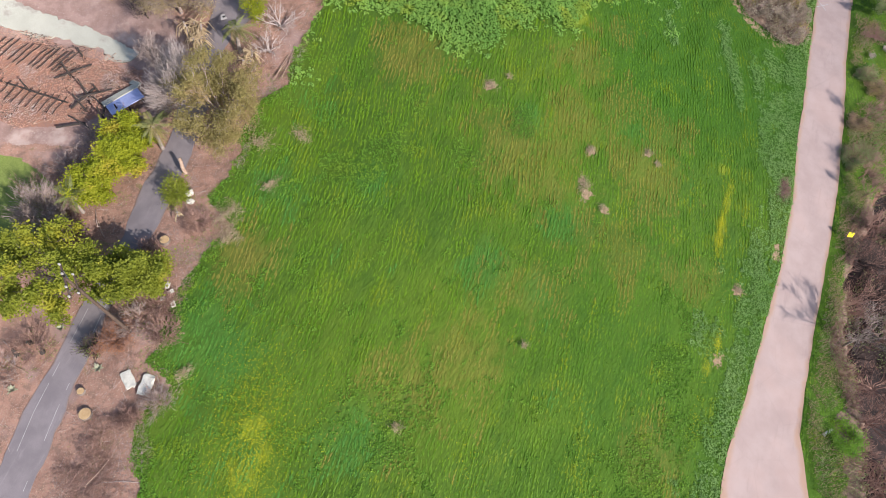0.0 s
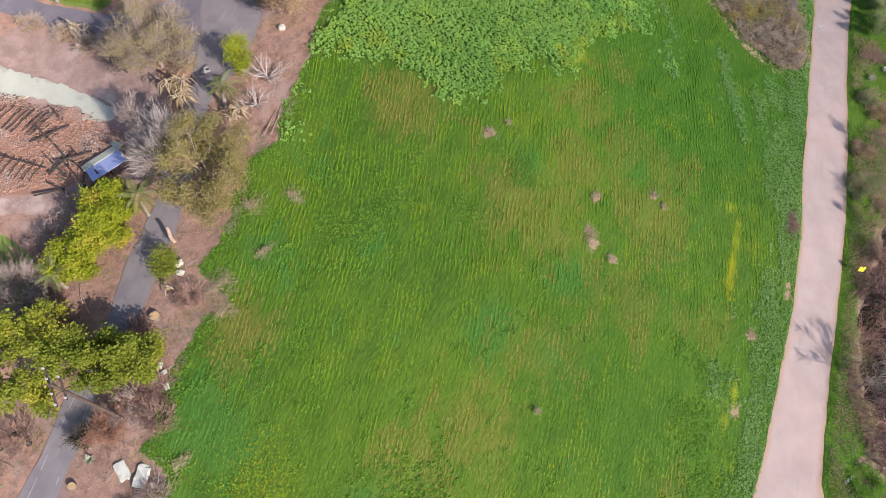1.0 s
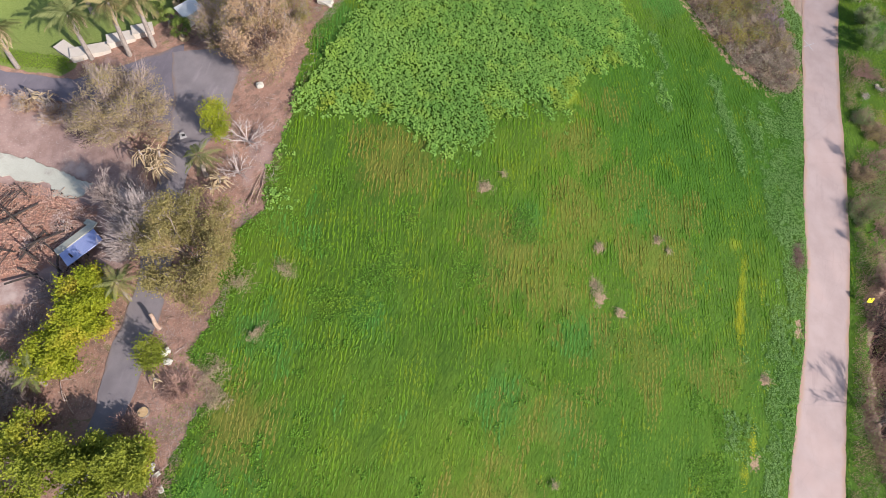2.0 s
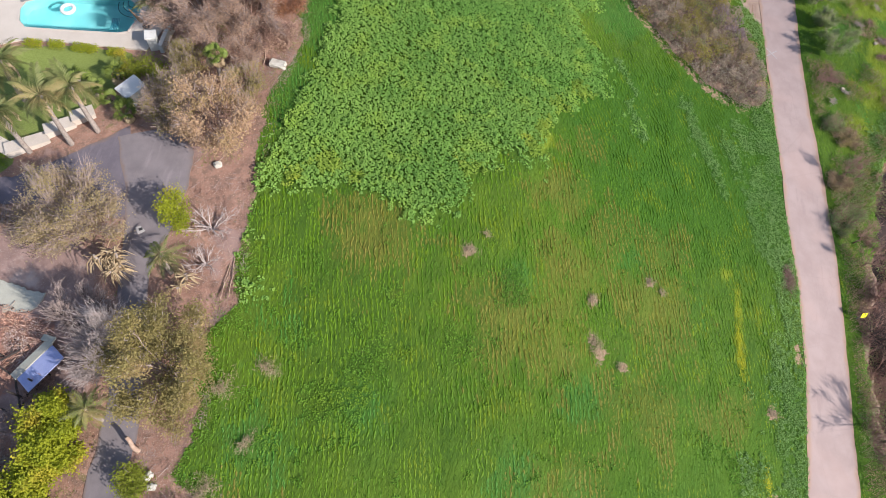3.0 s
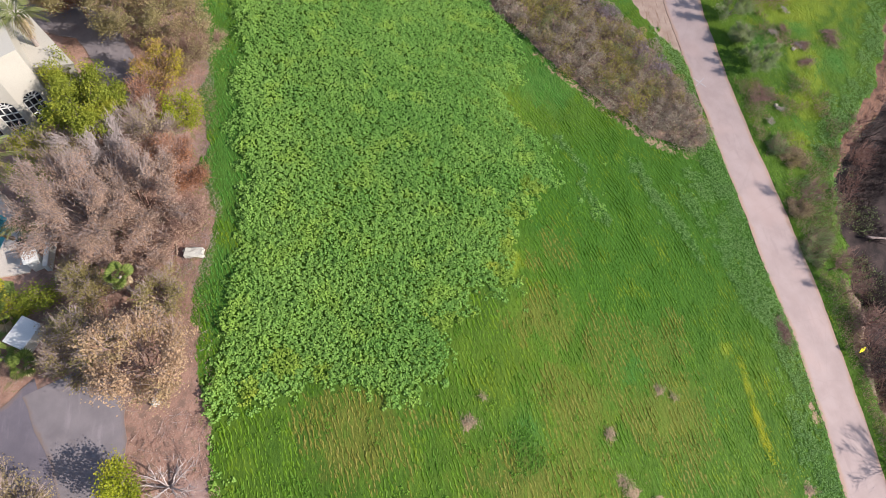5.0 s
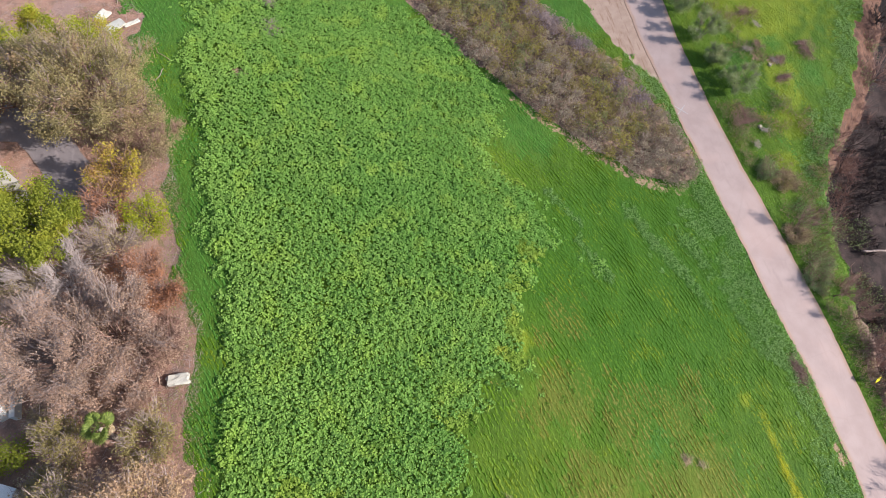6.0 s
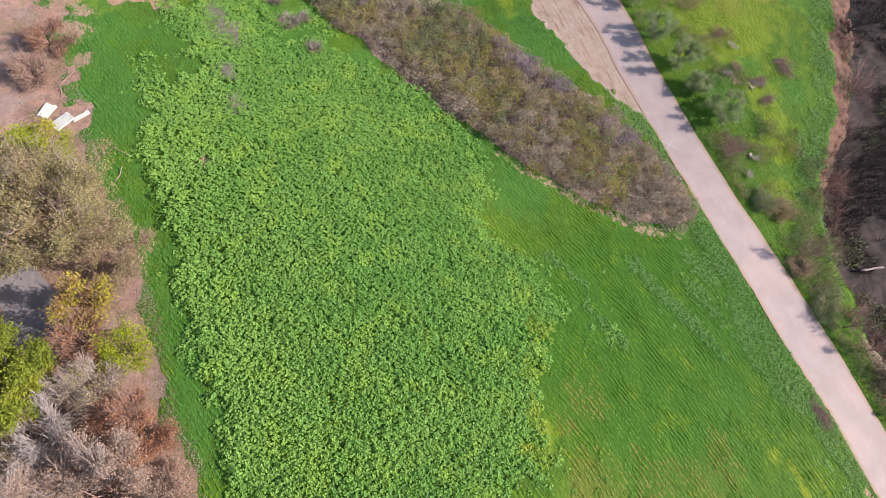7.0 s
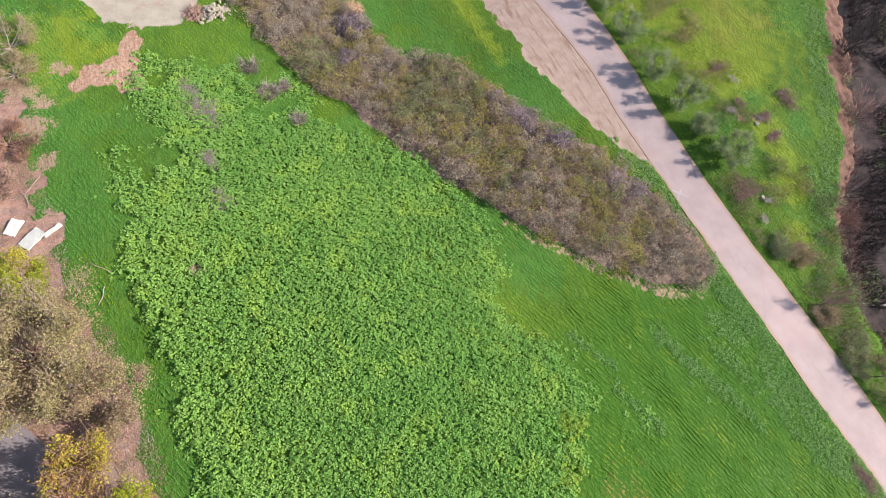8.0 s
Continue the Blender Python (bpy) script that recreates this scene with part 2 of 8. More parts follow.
BLACK = plain_mat("black_rubber", (0.03, 0.03, 0.032), (0.05, 0.05, 0.052), 3.0, 0.6)
METAL = plain_mat("galvanised_steel", (0.20, 0.20, 0.205), (0.28, 0.28, 0.285), 4.0, 0.6, 0.0, 25.0, 0.3)
FADED = plain_mat("faded_line_paint", (0.30, 0.28, 0.28), (0.42, 0.40, 0.40), 2.0, 0.9)
PORCELAIN = plain_mat("pale_porcelain", (0.33, 0.31, 0.29), (0.4, 0.38, 0.36), 4.0, 0.35)
MAT_GREEN = leaf_mat("green_leaves", (0.13, 0.17, 0.018), (0.295, 0.32, 0.04), (0.37, 0.355, 0.04), 0.4)
MAT_LIME = leaf_mat("yellow_green_leaves", (0.18, 0.225, 0.016), (0.38, 0.405, 0.03), (0.46, 0.39, 0.05), 0.4)
MAT_OLIVE = leaf_mat("olive_leaves", (0.165, 0.14, 0.055), (0.37, 0.31, 0.12), (0.38, 0.28, 0.14), 0.4)
MAT_KHAKI = leaf_mat("dry_olive_leaves", (0.24, 0.185, 0.11), (0.44, 0.35, 0.20), (0.34, 0.28, 0.11), 0.4)
MAT_DUN = leaf_mat("dun_olive_leaves", (0.18, 0.15, 0.065), (0.38, 0.315, 0.15), (0.37, 0.255, 0.145), 0.35)
MAT_TAN = leaf_mat("dead_tan_leaves", (0.28, 0.18, 0.11), (0.52, 0.355, 0.225), (0.40, 0.29, 0.15))
MAT_BROWN = leaf_mat("dead_brown_leaves", (0.29, 0.185, 0.14), (0.52, 0.36, 0.27), (0.36, 0.26, 0.20), 0.4)
MAT_DEADFALL = leaf_mat("dark_dead_leaves", (0.10, 0.075, 0.06), (0.24, 0.18, 0.14), None, 0.1)
MAT_RUST = leaf_mat("rusty_dead_leaves", (0.23, 0.105, 0.06), (0.42, 0.20, 0.11), (0.30, 0.19, 0.13))
MAT_GOLD = leaf_mat("golden_leaves", (0.27, 0.23, 0.03), (0.46, 0.38, 0.045), (0.33, 0.20, 0.06))
MAT_FROND = leaf_mat("palm_frond", (0.09, 0.115, 0.035), (0.24, 0.255, 0.10), (0.30, 0.25, 0.11))
MAT_FROND_FAN = leaf_mat("fan_palm_leaf", (0.09, 0.13, 0.025), (0.22, 0.27, 0.06), None, 0.35)
MAT_FROND_DRY = leaf_mat("dry_palm_frond", (0.28, 0.20, 0.115), (0.52, 0.41, 0.27))
MAT_GREY_SCRUB = leaf_mat("grey_scrub_leaves", (0.20, 0.165, 0.12), (0.40, 0.335, 0.245), (0.30, 0.25, 0.15), 0.4)
MAT_MAUVE = leaf_mat("mauve_dead_leaves", (0.13, 0.095, 0.105), (0.30, 0.235, 0.25), (0.22, 0.165, 0.15), 0.2)
MAT_SCRUB = leaf_mat("scrub_leaves", (0.165, 0.145, 0.045), (0.385, 0.325, 0.12), (0.32, 0.24, 0.13), 0.4)
MAT_SCRUB_OLIVE = leaf_mat("golden_olive_scrub", (0.15, 0.135, 0.03), (0.36, 0.31, 0.085), (0.34, 0.26, 0.10), 0.4)
MAT_SCRUB_SAGE = leaf_mat("dull_green_scrub", (0.11, 0.125, 0.05), (0.29, 0.30, 0.135), (0.27, 0.24, 0.11), 0.4)
MAT_OLIVE_GREEN = leaf_mat("olive_green_scrub", (0.11, 0.165, 0.035), (0.29, 0.34, 0.09), (0.27, 0.27, 0.10), 0.4)
MAT_SAGE = leaf_mat("grey_green_leaves", (0.13, 0.19, 0.065), (0.31, 0.37, 0.155), (0.24, 0.27, 0.11))
MAT_MALLOW = leaf_mat("mallow_leaves", (0.17, 0.34, 0.068), (0.285, 0.455, 0.102), (0.30, 0.455, 0.085), 0.4, 0.6, 0.18)
DRY_STALK = plain_mat("dry_stalks", (0.30, 0.235, 0.15), (0.42, 0.34, 0.23), 3.0, 0.9)
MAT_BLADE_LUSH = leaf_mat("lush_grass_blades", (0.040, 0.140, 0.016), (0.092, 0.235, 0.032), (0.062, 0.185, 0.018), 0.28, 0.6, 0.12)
MAT_BLADE_GOLD = leaf_mat("yellow_grass_blades", (0.12, 0.19, 0.005), (0.21, 0.265, 0.009), (0.20, 0.23, 0.01), 0.28, 0.6, 0.12)
MAT_BLADE = leaf_mat("grass_blades", (0.056, 0.145, 0.006), (0.130, 0.235, 0.008), (0.142, 0.212, 0.008), 0.28, 0.6, 0.12)
MAT_BLADE_DRY = leaf_mat("dry_grass_blades", (0.125, 0.150, 0.016), (0.22, 0.20, 0.036), (0.170, 0.18, 0.018), 0.28, 0.6, 0.12)
MAT_FIELD_WEED = leaf_mat("field_weed_leaves", (0.098, 0.23, 0.024), (0.195, 0.345, 0.038), (0.19, 0.315, 0.028), 0.35, 0.6, 0.15)
MAT_MALLOW_GOLD = leaf_mat("yellowing_mallow_leaves", (0.20, 0.325, 0.048), (0.34, 0.455, 0.072), (0.36, 0.42, 0.055), 0.4, 0.6, 0.18)
MAT_BLADE_PALE = leaf_mat("pale_weed_leaves", (0.14, 0.265, 0.075), (0.275, 0.41, 0.145), (0.18, 0.33, 0.08))
MAT_GROUND_COVER = leaf_mat("ground_cover_leaves", (0.12, 0.20, 0.02), (0.28, 0.38, 0.04), None, 0.3)
MAT_AGAVE = leaf_mat("agave_leaf", (0.22, 0.23, 0.15), (0.38, 0.37, 0.27), None, 0.1)
MAT_PETAL = leaf_mat("yellow_petals", (0.50, 0.45, 0.01), (0.70, 0.60, 0.015))
MAT_RUBBLE = leaf_mat("broken_roof_tiles", (0.34, 0.155, 0.10), (0.56, 0.335, 0.25), (0.44, 0.36, 0.33), 0.0, 0.9)

# ---- shape helpers ----
TABLE = np.random.RandomState(7).rand(256, 256)


def vnoise(x, y, size, seed=0):
    """Smooth noise from 0 to 1 with bumps of about that size."""
    u, v = np.asarray(x, float) / size + seed * 17.31, np.asarray(y, float) / size + seed * 9.77
    i, j = np.floor(u).astype(int), np.floor(v).astype(int)
    f, g = u - i, v - j
    f, g = f * f * (3 - 2 * f), g * g * (3 - 2 * g)
    a, b = TABLE[i % 256, j % 256], TABLE[(i + 1) % 256, j % 256]
    c, d = TABLE[i % 256, (j + 1) % 256], TABLE[(i + 1) % 256, (j + 1) % 256]
    return (a * (1 - f) + b * f) * (1 - g) + (c * (1 - f) + d * f) * g


def fbm(x, y, size, seed=0):
    return (vnoise(x, y, size, seed) + 0.5 * vnoise(x, y, size / 2.1, seed + 1) + 0.25 * vnoise(x, y, size / 4.3, seed + 2)) / 1.75


def step(v, lo, hi):
    s = np.clip((v - lo) / (hi - lo), 0, 1)
    return s * s * (3 - 2 * s)


def away(x, y, line):
    """Distance to a polyline, positive on its right."""
    x, y = np.asarray(x, float), np.asarray(y, float)
    best, side = np.full(x.shape, 1e9), np.zeros(x.shape)
    for (ax, ay), (bx, by) in zip(line[:-1], line[1:]):
        dx, dy = bx - ax, by - ay
        s = np.clip(((x - ax) * dx + (y - ay) * dy) / (dx * dx + dy * dy), 0, 1)
        d = np.hypot(x - ax - s * dx, y - ay - s * dy)
        near = d < best
        best = np.where(near, d, best)
        side = np.where(near, np.sign((x - ax) * dy - (y - ay) * dx), side)
    return best * side


def inside(x, y, ring):
    """Signed distance to a closed outline, positive inside it."""
    x, y = np.asarray(x, float), np.asarray(y, float)
    best, odd = np.full(x.shape, 1e9), np.zeros(x.shape, bool)
    for (ax, ay), (bx, by) in zip(ring, ring[1:] + ring[:1]):
        dx, dy = bx - ax, by - ay
        s = np.clip(((x - ax) * dx + (y - ay) * dy) / (dx * dx + dy * dy), 0, 1)
        best = np.minimum(best, np.hypot(x - ax - s * dx, y - ay - s * dy))
        if dy:
            odd ^= ((ay > y) != (by > y)) & (x < dx * (y - ay) / dy + ax)
    return np.where(odd, best, -best)


def spots(x, y, rows):
    """Soft round patches: x, y, radius of each."""
    v = np.zeros(np.shape(x))
    bend = 0.2 + 2.4 * fbm(x, y, 0.9, 44) ** 1.5
    for px, py, r in rows:
        v = np.maximum(v, np.exp(-bend * ((x - px) ** 2 + (y - py) ** 2) / (1.6 * r * r)))
    return v


# ---- the lie of the land ----
# heights every 15 m, from x = -45 and y = -15 on
HEIGHTS = np.array([
    [2.7, 4.0, 5.4, 6.7, 7.4, 7.8, 8.2, 8.7, 9.2, 9.7], [-0.9, 0.2, 1.5, 2.3, 4.0, 5.1, 5.9, 6.7, 7.5, 8.1],
    [-1.0, 1.0, 3.5, 4.6, 5.8, 5.9, 5.9, 6.3, 6.4, 6.4], [-1.4, 1.6, 4.2, 5.7, 6.8, 6.8, 6.5, 5.8, 5.0, 4.6],
    [-2.5, 0.1, 2.8, 4.6, 6.0, 6.2, 5.2, 4.1, 3.4, 2.8], [-3.9, -2.3, -0.5, 1.2, 2.3, 2.4, 1.4, 0.8, 1.2, 0.8],
    [-5.3, -3.9, -2.7, -1.1, -0.1, 0.1, 0.0, -1.6, -1.4, -1.4], [-6.8, -5.2, -3.5, -1.7, 0.2, 0.9, -0.3, -1.8, -2.9, -3.6],
    [-8.3, -6.2, -4.1, -1.8, 0.1, 0.8, -0.2, -2.0, -3.9, -5.6]])
BANK = [(36.5, -30), (38.8, 3), (40.0, 11), (40.1, 16), (41.2, 22.7), (44.5, 26), (47.1, 30.3), (49, 33.3), (51.2, 38), (55.5, 42), (61.4, 45), (65, 46.3), (72.6, 51.8), (81, 57.2), (120, 80)]
FIELD_EDGE = [(-16.6, -60), (-16.6, 2.4), (-16.3, 5.3), (-17.3, 7.8), (-14.4, 9.3), (-16.8, 11.2), (-15.6, 14.8), (-14.9, 18.6), (-12.8, 21.3), (-14.7, 23.8), (-12.5, 26.6), (-12.1, 29.2), (-11.4, 32.2),
              (-9.2, 34.3), (-8.7, 37.5), (-8.4, 40.5), (-6.9, 44.4), (-5.3, 48.5), (-5.1, 50.3), (-3.9, 53), (-1.9, 56.2), (-1.7, 59.5), (-0.8, 62), (0.7, 65), (1.6, 69), (2.5, 72.5), (3.6, 75.5), (3.5, 80), (5.7, 86), (6.6, 92), (9.5, 96.5), (11, 110), (8, 170)]
ROAD_L = [(20, -25), (25.3, 2.8), (26.2, 5.7), (28.4, 9.6), (31.5, 15.8), (34.5, 22), (37.2, 28.8), (39.4, 35.5), (41.7, 41.5), (43.8, 47.3), (47.2, 56), (50.2, 64), (52.7, 69.1), (57, 80.4), (64, 99), (76, 135)]
ROAD_R = [(31, -25), (33.1, 2.9), (33.4, 7.6), (34.7, 11.2), (36.5, 15.6), (39.5, 22.6), (42.5, 30), (44.8, 36.5), (46.3, 41), (48.1, 46.9), (50.8, 54.5), (53.6, 61.5), (56.2, 66.5), (61.3, 77), (69, 97), (81, 134)]
DRIVE_L = [(-30, -14), (-25.7, 4.2), (-24.9, 7.9), (-22.4, 15.1), (-21.3, 17.9), (-20.5, 20.8), (-19.7, 24.8), (-18.6, 28.0), (-18.0, 32.0), (-17.4, 36.6), (-17.0, 39.5), (-16.6, 41.6), (-16.5, 43.5), (-16.7, 46.5), (-17.0, 49.5)]
DRIVE_R = [(-26.8, -14), (-23.3, 2.5), (-22.1, 7.9), (-20.2, 15.0), (-18.9, 18.3), (-18.0, 20.7), (-17.1, 24.6), (-16.2, 27.5), (-15.6, 31.5), (-15.2, 36.6), (-14.5, 39.3), (-13.1, 40.8), (-11.9, 43.9), (-11.3, 46.8), (-12.6, 49.5)]
LANE_L = [(-60, 54), (-40, 50.6), (-32.8, 49.5), (-25, 48.0), (-21, 48.6), (-16.0, 50.3)]
LANE_R = [(-60, 52), (-40, 48.6), (-32.6, 47.4), (-25, 45.6), (-20.5, 44.0), (-16.0, 41.8)]
UPPER_L = [(-16, 86), (-9.5, 80), (-6.4, 77.5), (-5.8, 73.5), (-7, 70)]
UPPER_R = [(-12, 89), (-5, 83), (-3.2, 77), (-2.6, 72.5), (-4, 69)]
SCRUB = [(29.5, 112), (31, 98.4), (30.1, 92.9), (29.8, 89.3), (29.9, 85.1), (31.1, 81.4), (30.8, 78), (31.4, 73.6), (31.6, 69.8), (32.5, 63.7), (34.6, 55.9), (37.1, 50.8), (39.8, 47.8), (43.2, 47.0), (45.0, 50.6), (46.0, 57.0), (46.0, 63.0), (44.6, 66.4), (44.0, 70), (44.0, 76.5), (43.9, 79.5), (42.8, 82), (40.8, 83.6), (40.6, 89), (41.4, 94), (42, 112)]
DECK_RING = [(-30, 59.5), (-24, 60.4), (-14.6, 57.9), (-13.3, 60), (-14.6, 64.4), (-16.6, 66.8), (-15.9, 70.3), (-15.9, 84), (-32, 84)]
POOL_RING = [(-24.6, 61.9), (-22.7, 61.4), (-19, 60.6), (-16.2, 60.0), (-15.8, 60.8), (-15.3, 61.5), (-14.9, 62.6), (-15.5, 63.5), (-16.1, 64.2), (-19.8, 64.9), (-21.8, 65.3), (-23.0, 64.9), (-24.6, 64.6)]
DECK_Z = 5.95


def edges_between(a, b, n):
    """n + 1 pairs of points along two polylines, paired by their corners."""
    out = []
    for (p, q), (r, s) in zip(zip(a[:-1], a[1:]), zip(b[:-1], b[1:])):
        k = max(1, int(round(math.dist(p, q) / n)))
        out += [((p[0] + (q[0] - p[0]) * i / k, p[1] + (q[1] - p[1]) * i / k), (r[0] + (s[0] - r[0]) * i / k, r[1] + (s[1] - r[1]) * i / k)) for i in range(k)]
    return out + [(a[-1], b[-1])]


def strip_in(x, y, a, b):
    return inside(x, y, list(a) + list(b)[::-1])


def bank_out(x, y):
    """Metres out over the ragged edge of the creek's bank."""
    return away(x, y, BANK) + 1.6 * (fbm(x, y, 4.0, 3) - 0.5) + 1.5 * (fbm(x, y, 1.3, 4) - 0.5)


def ledge(y):
    """How far the cut bank slopes before it drops into the creek."""
    return 0.35 + 2.65 * step(y, 38, 48)


def land(x, y):
    """The height of the bare ground, with the creek's cut."""
    x, y = np.asarray(x, float), np.asarray(y, float)
    u, v = np.clip((x + 45) / 15, 0, 7.999), np.clip((y + 15) / 15, 0, 8.999)
    i, j = np.floor(u).astype(int), np.floor(v).astype(int)

    def cubic(f):
        return (-0.5 * f + f * f - 0.5 * f ** 3, 1 - 2.5 * f * f + 1.5 * f ** 3, 0.5 * f + 2 * f * f - 1.5 * f ** 3, -0.5 * f * f + 0.5 * f ** 3)

    z = 0.0
    for a, wa in zip((-1, 0, 1, 2), cubic(u - i)):
        for b, wb in zip((-1, 0, 1, 2), cubic(v - j)):
            z = z + wa * wb * HEIGHTS[np.clip(i + a, 0, 8), np.clip(j + b, 0, 9)]
    cut = bank_out(x, y)
    shelf = ledge(y)
    z = z - 1.0 * step(cut / (shelf + 0.2), 0.0, 1.0) - 2.8 * step(cut - shelf, 0.0, 1.1)
    pad = step(inside(x, y, DECK_RING), -2.5, 0.0)
    return z * (1 - pad) + (DECK_Z - 0.12) * pad


def gz(x, y):
    return float(land(x, y))


# ---- meshes ----


class Soup:
    """Corners and faces collected as arrays, for one mesh."""

    def __init__(self):
        self.v, self.f, self.tone, self.n = [], [], [], 0

    def put(self, v, f, tone=0.5):
        v = np.asarray(v, float).reshape(-1, 3)
        self.f.append(np.asarray(f, int) + self.n)
        self.tone.append(np.broadcast_to(np.asarray(tone, float), (len(v),)))
        self.v.append(v)
        self.n += len(v)

    def tube(self, p, r, sides=5, tone=0.5, cap=True):
        p = np.asarray(p, float)
        d = np.gradient(p, axis=0)
        d /= np.linalg.norm(d, axis=1)[:, None] + 1e-9
        ref = np.where(np.abs(d[:, 2:3]) > 0.9, [[1.0, 0, 0]], [[0, 0, 1.0]])
        a = np.cross(d, ref)
        a /= np.linalg.norm(a, axis=1)[:, None] + 1e-9
        b = np.cross(d, a)
        ang = np.arange(sides) * 2 * math.pi / sides
        rr = np.broadcast_to(np.asarray(r, float), (len(p),))
        v = p[:, None] + rr[:, None, None] * (np.cos(ang)[None, :, None] * a[:, None] + np.sin(ang)[None, :, None] * b[:, None])
        f = [(i * sides + k, i * sides + (k + 1) % sides, (i + 1) * sides + (k + 1) % sides, (i + 1) * sides + k) for i in range(len(p) - 1) for k in range(sides)]
        self.put(v, f, tone)
        if cap and sides in (3, 4):
            return
        if cap:
            n = self.n - len(p) * sides
            self.v.append(p[[0, -1]])
            self.tone.append(np.full(2, 0.5))
            self.f.append(np.array([(self.n, n + (k + 1) % sides, n + k, n + k) for k in range(sides)] + [(self.n + 1, n + (len(p) - 1) * sides + k, n + (len(p) - 1) * sides + (k + 1) % sides, n + (len(p) - 1) * sides + (k + 1) % sides) for k in range(sides)]))
            self.n += 2

    def sticks(self, a, b, ra, rb, tone=0.5):
        """Many thin three-sided pointed twigs at once."""
        a, b = np.asarray(a, float), np.asarray(b, float)
        d = b - a
        d /= np.linalg.norm(d, axis=1)[:, None] + 1e-9
        s = np.cross(d, np.where(np.abs(d[:, 2:3]) > 0.9, [[1.0, 0, 0]], [[0, 0, 1.0]]))
        s /= np.linalg.norm(s, axis=1)[:, None] + 1e-9
        u = np.cross(d, s)
        v = np.empty((len(a), 4, 3))
        for k in range(3):
            o = math.cos(k * 2.094) * s + math.sin(k * 2.094) * u
            v[:, k] = a + o * ra
        v[:, 3] = b + d * rb
        base = np.arange(len(a))[:, None, None] * 4
        f = base + np.array([(0, 1, 3, 3), (1, 2, 3, 3), (2, 0, 3, 3)])[None]
        self.put(v, f.reshape(-1, 4), np.repeat(np.broadcast_to(tone, (len(a),)), 4))

    def leaves(self, c, length, wide, rng, tone=0.5, flat=0.5, lean=None):
        """One bent leaf of two faces at each place."""
        c = np.asarray(c, float)
        n = len(c)
        d = rng.normal(size=(n, 3))
        d[:, 2] *= 1 - flat
        if lean is not None:
            d = d * 0.6 + lean
        d /= np.linalg.norm(d, axis=1)[:, None] + 1e-9
        up = rng.normal(size=(n, 3)) * (1 - flat) + [0, 0, 0.5 + flat]
        s = np.cross(d, up)
        s /= np.linalg.norm(s, axis=1)[:, None] + 1e-9
        w = np.cross(s, d)
        L = (length * rng.uniform(0.7, 1.3, n))[:, None]
        W = L * wide
        v = np.stack([c - d * L * 0.5, c + s * W * 0.5 + w * W * 0.18, c + d * L * 0.5 - w * L * 0.12, c - s * W * 0.5 + w * W * 0.18], 1)
        self.put(v, np.arange(n * 4).reshape(-1, 4), np.repeat(np.broadcast_to(tone, (n,)), 4))

    def rosettes(self, c, r, high, k, length, wide, rng, tone=0.5, flat=0.55):
        """Small leafy plants: k leaves over a dome at each place."""
        c = np.asarray(c, float)
        n = len(c)
        a, f = rng.uniform(0, 6.283, (n, k)), np.sqrt(rng.rand(n, k))
        d = np.stack([np.cos(a) * f, np.sin(a) * f, 0 * a], -1)
        size = rng.uniform(0.75, 1.3, n)[:, None]
        at = c[:, None] + d * r * size[..., None]
        at[..., 2] += np.broadcast_to(high, (n,))[:, None] * size * (1 - 0.75 * f ** 2) * rng.uniform(0.8, 1.05, (n, k))
        lean = np.concatenate([d[..., :2], -0.35 * f[..., None]], -1).reshape(-1, 3)
        t = np.broadcast_to(tone, (n,))[:, None] + rng.normal(size=(n, k)) * 0.07 - 0.12 * f
        self.leaves(at.reshape(-1, 3), length, wide, rng, np.clip(t, 0, 1).ravel(), flat, lean)

    def blades(self, c, height, wide, rng, tone=0.5, lean=(0, 0), splay=0.5):
        """Single upright blades, a triangle each."""
        c = np.asarray(c, float)
        n = len(c)
        a = rng.uniform(0, 6.283, n)
        h = height * rng.uniform(0.6, 1.35, n)
        w = wide * rng.uniform(0.7, 1.3, n)
        o = np.stack([np.cos(a), np.sin(a), np.zeros(n)], 1) * w[:, None] * 0.5
        tip = rng.normal(size=(n, 3)) * splay * 0.5 + [lean[0], lean[1], 0.55]
        tip = c + tip * h[:, None]
        v = np.stack([c - o, c + o, tip], 1)
        i = np.arange(n * 3).reshape(-1, 3)
        self.put(v, np.concatenate([i, i[:, 2:]], 1), np.repeat(np.broadcast_to(tone, (n,)), 3))

    def ridges(self, c, length, wide, high, rng, tone, way=25.0):
        """Low combed tufts of grass, drawn out along one bearing."""
        c = np.asarray(c, float)
        n = len(c)
        a = np.radians(way + rng.normal(size=n) * 8)
        u = np.stack([np.sin(a), np.cos(a), np.zeros(n)], 1)
        s = np.stack([np.cos(a), -np.sin(a), np.zeros(n)], 1)
        L, W, Z = [(v * rng.uniform(0.6, 1.4, n))[:, None] for v in (length, wide, high)]
        v = np.stack([c - u * L * 0.5, c + s * W * 0.5, c + u * L * 0.5, c - s * W * 0.5, c + np.array([0, 0, 1.0]) * Z + u * L * rng.uniform(-0.1, 0.3, (n, 1))], 1)
        f = np.arange(n)[:, None, None] * 5 + np.array([(0, 1, 4, 4), (1, 2, 4, 4), (2, 3, 4, 4), (3, 0, 4, 4)])[None]
        self.put(v, f.reshape(-1, 4), np.repeat(np.broadcast_to(tone, (n,)), 5))

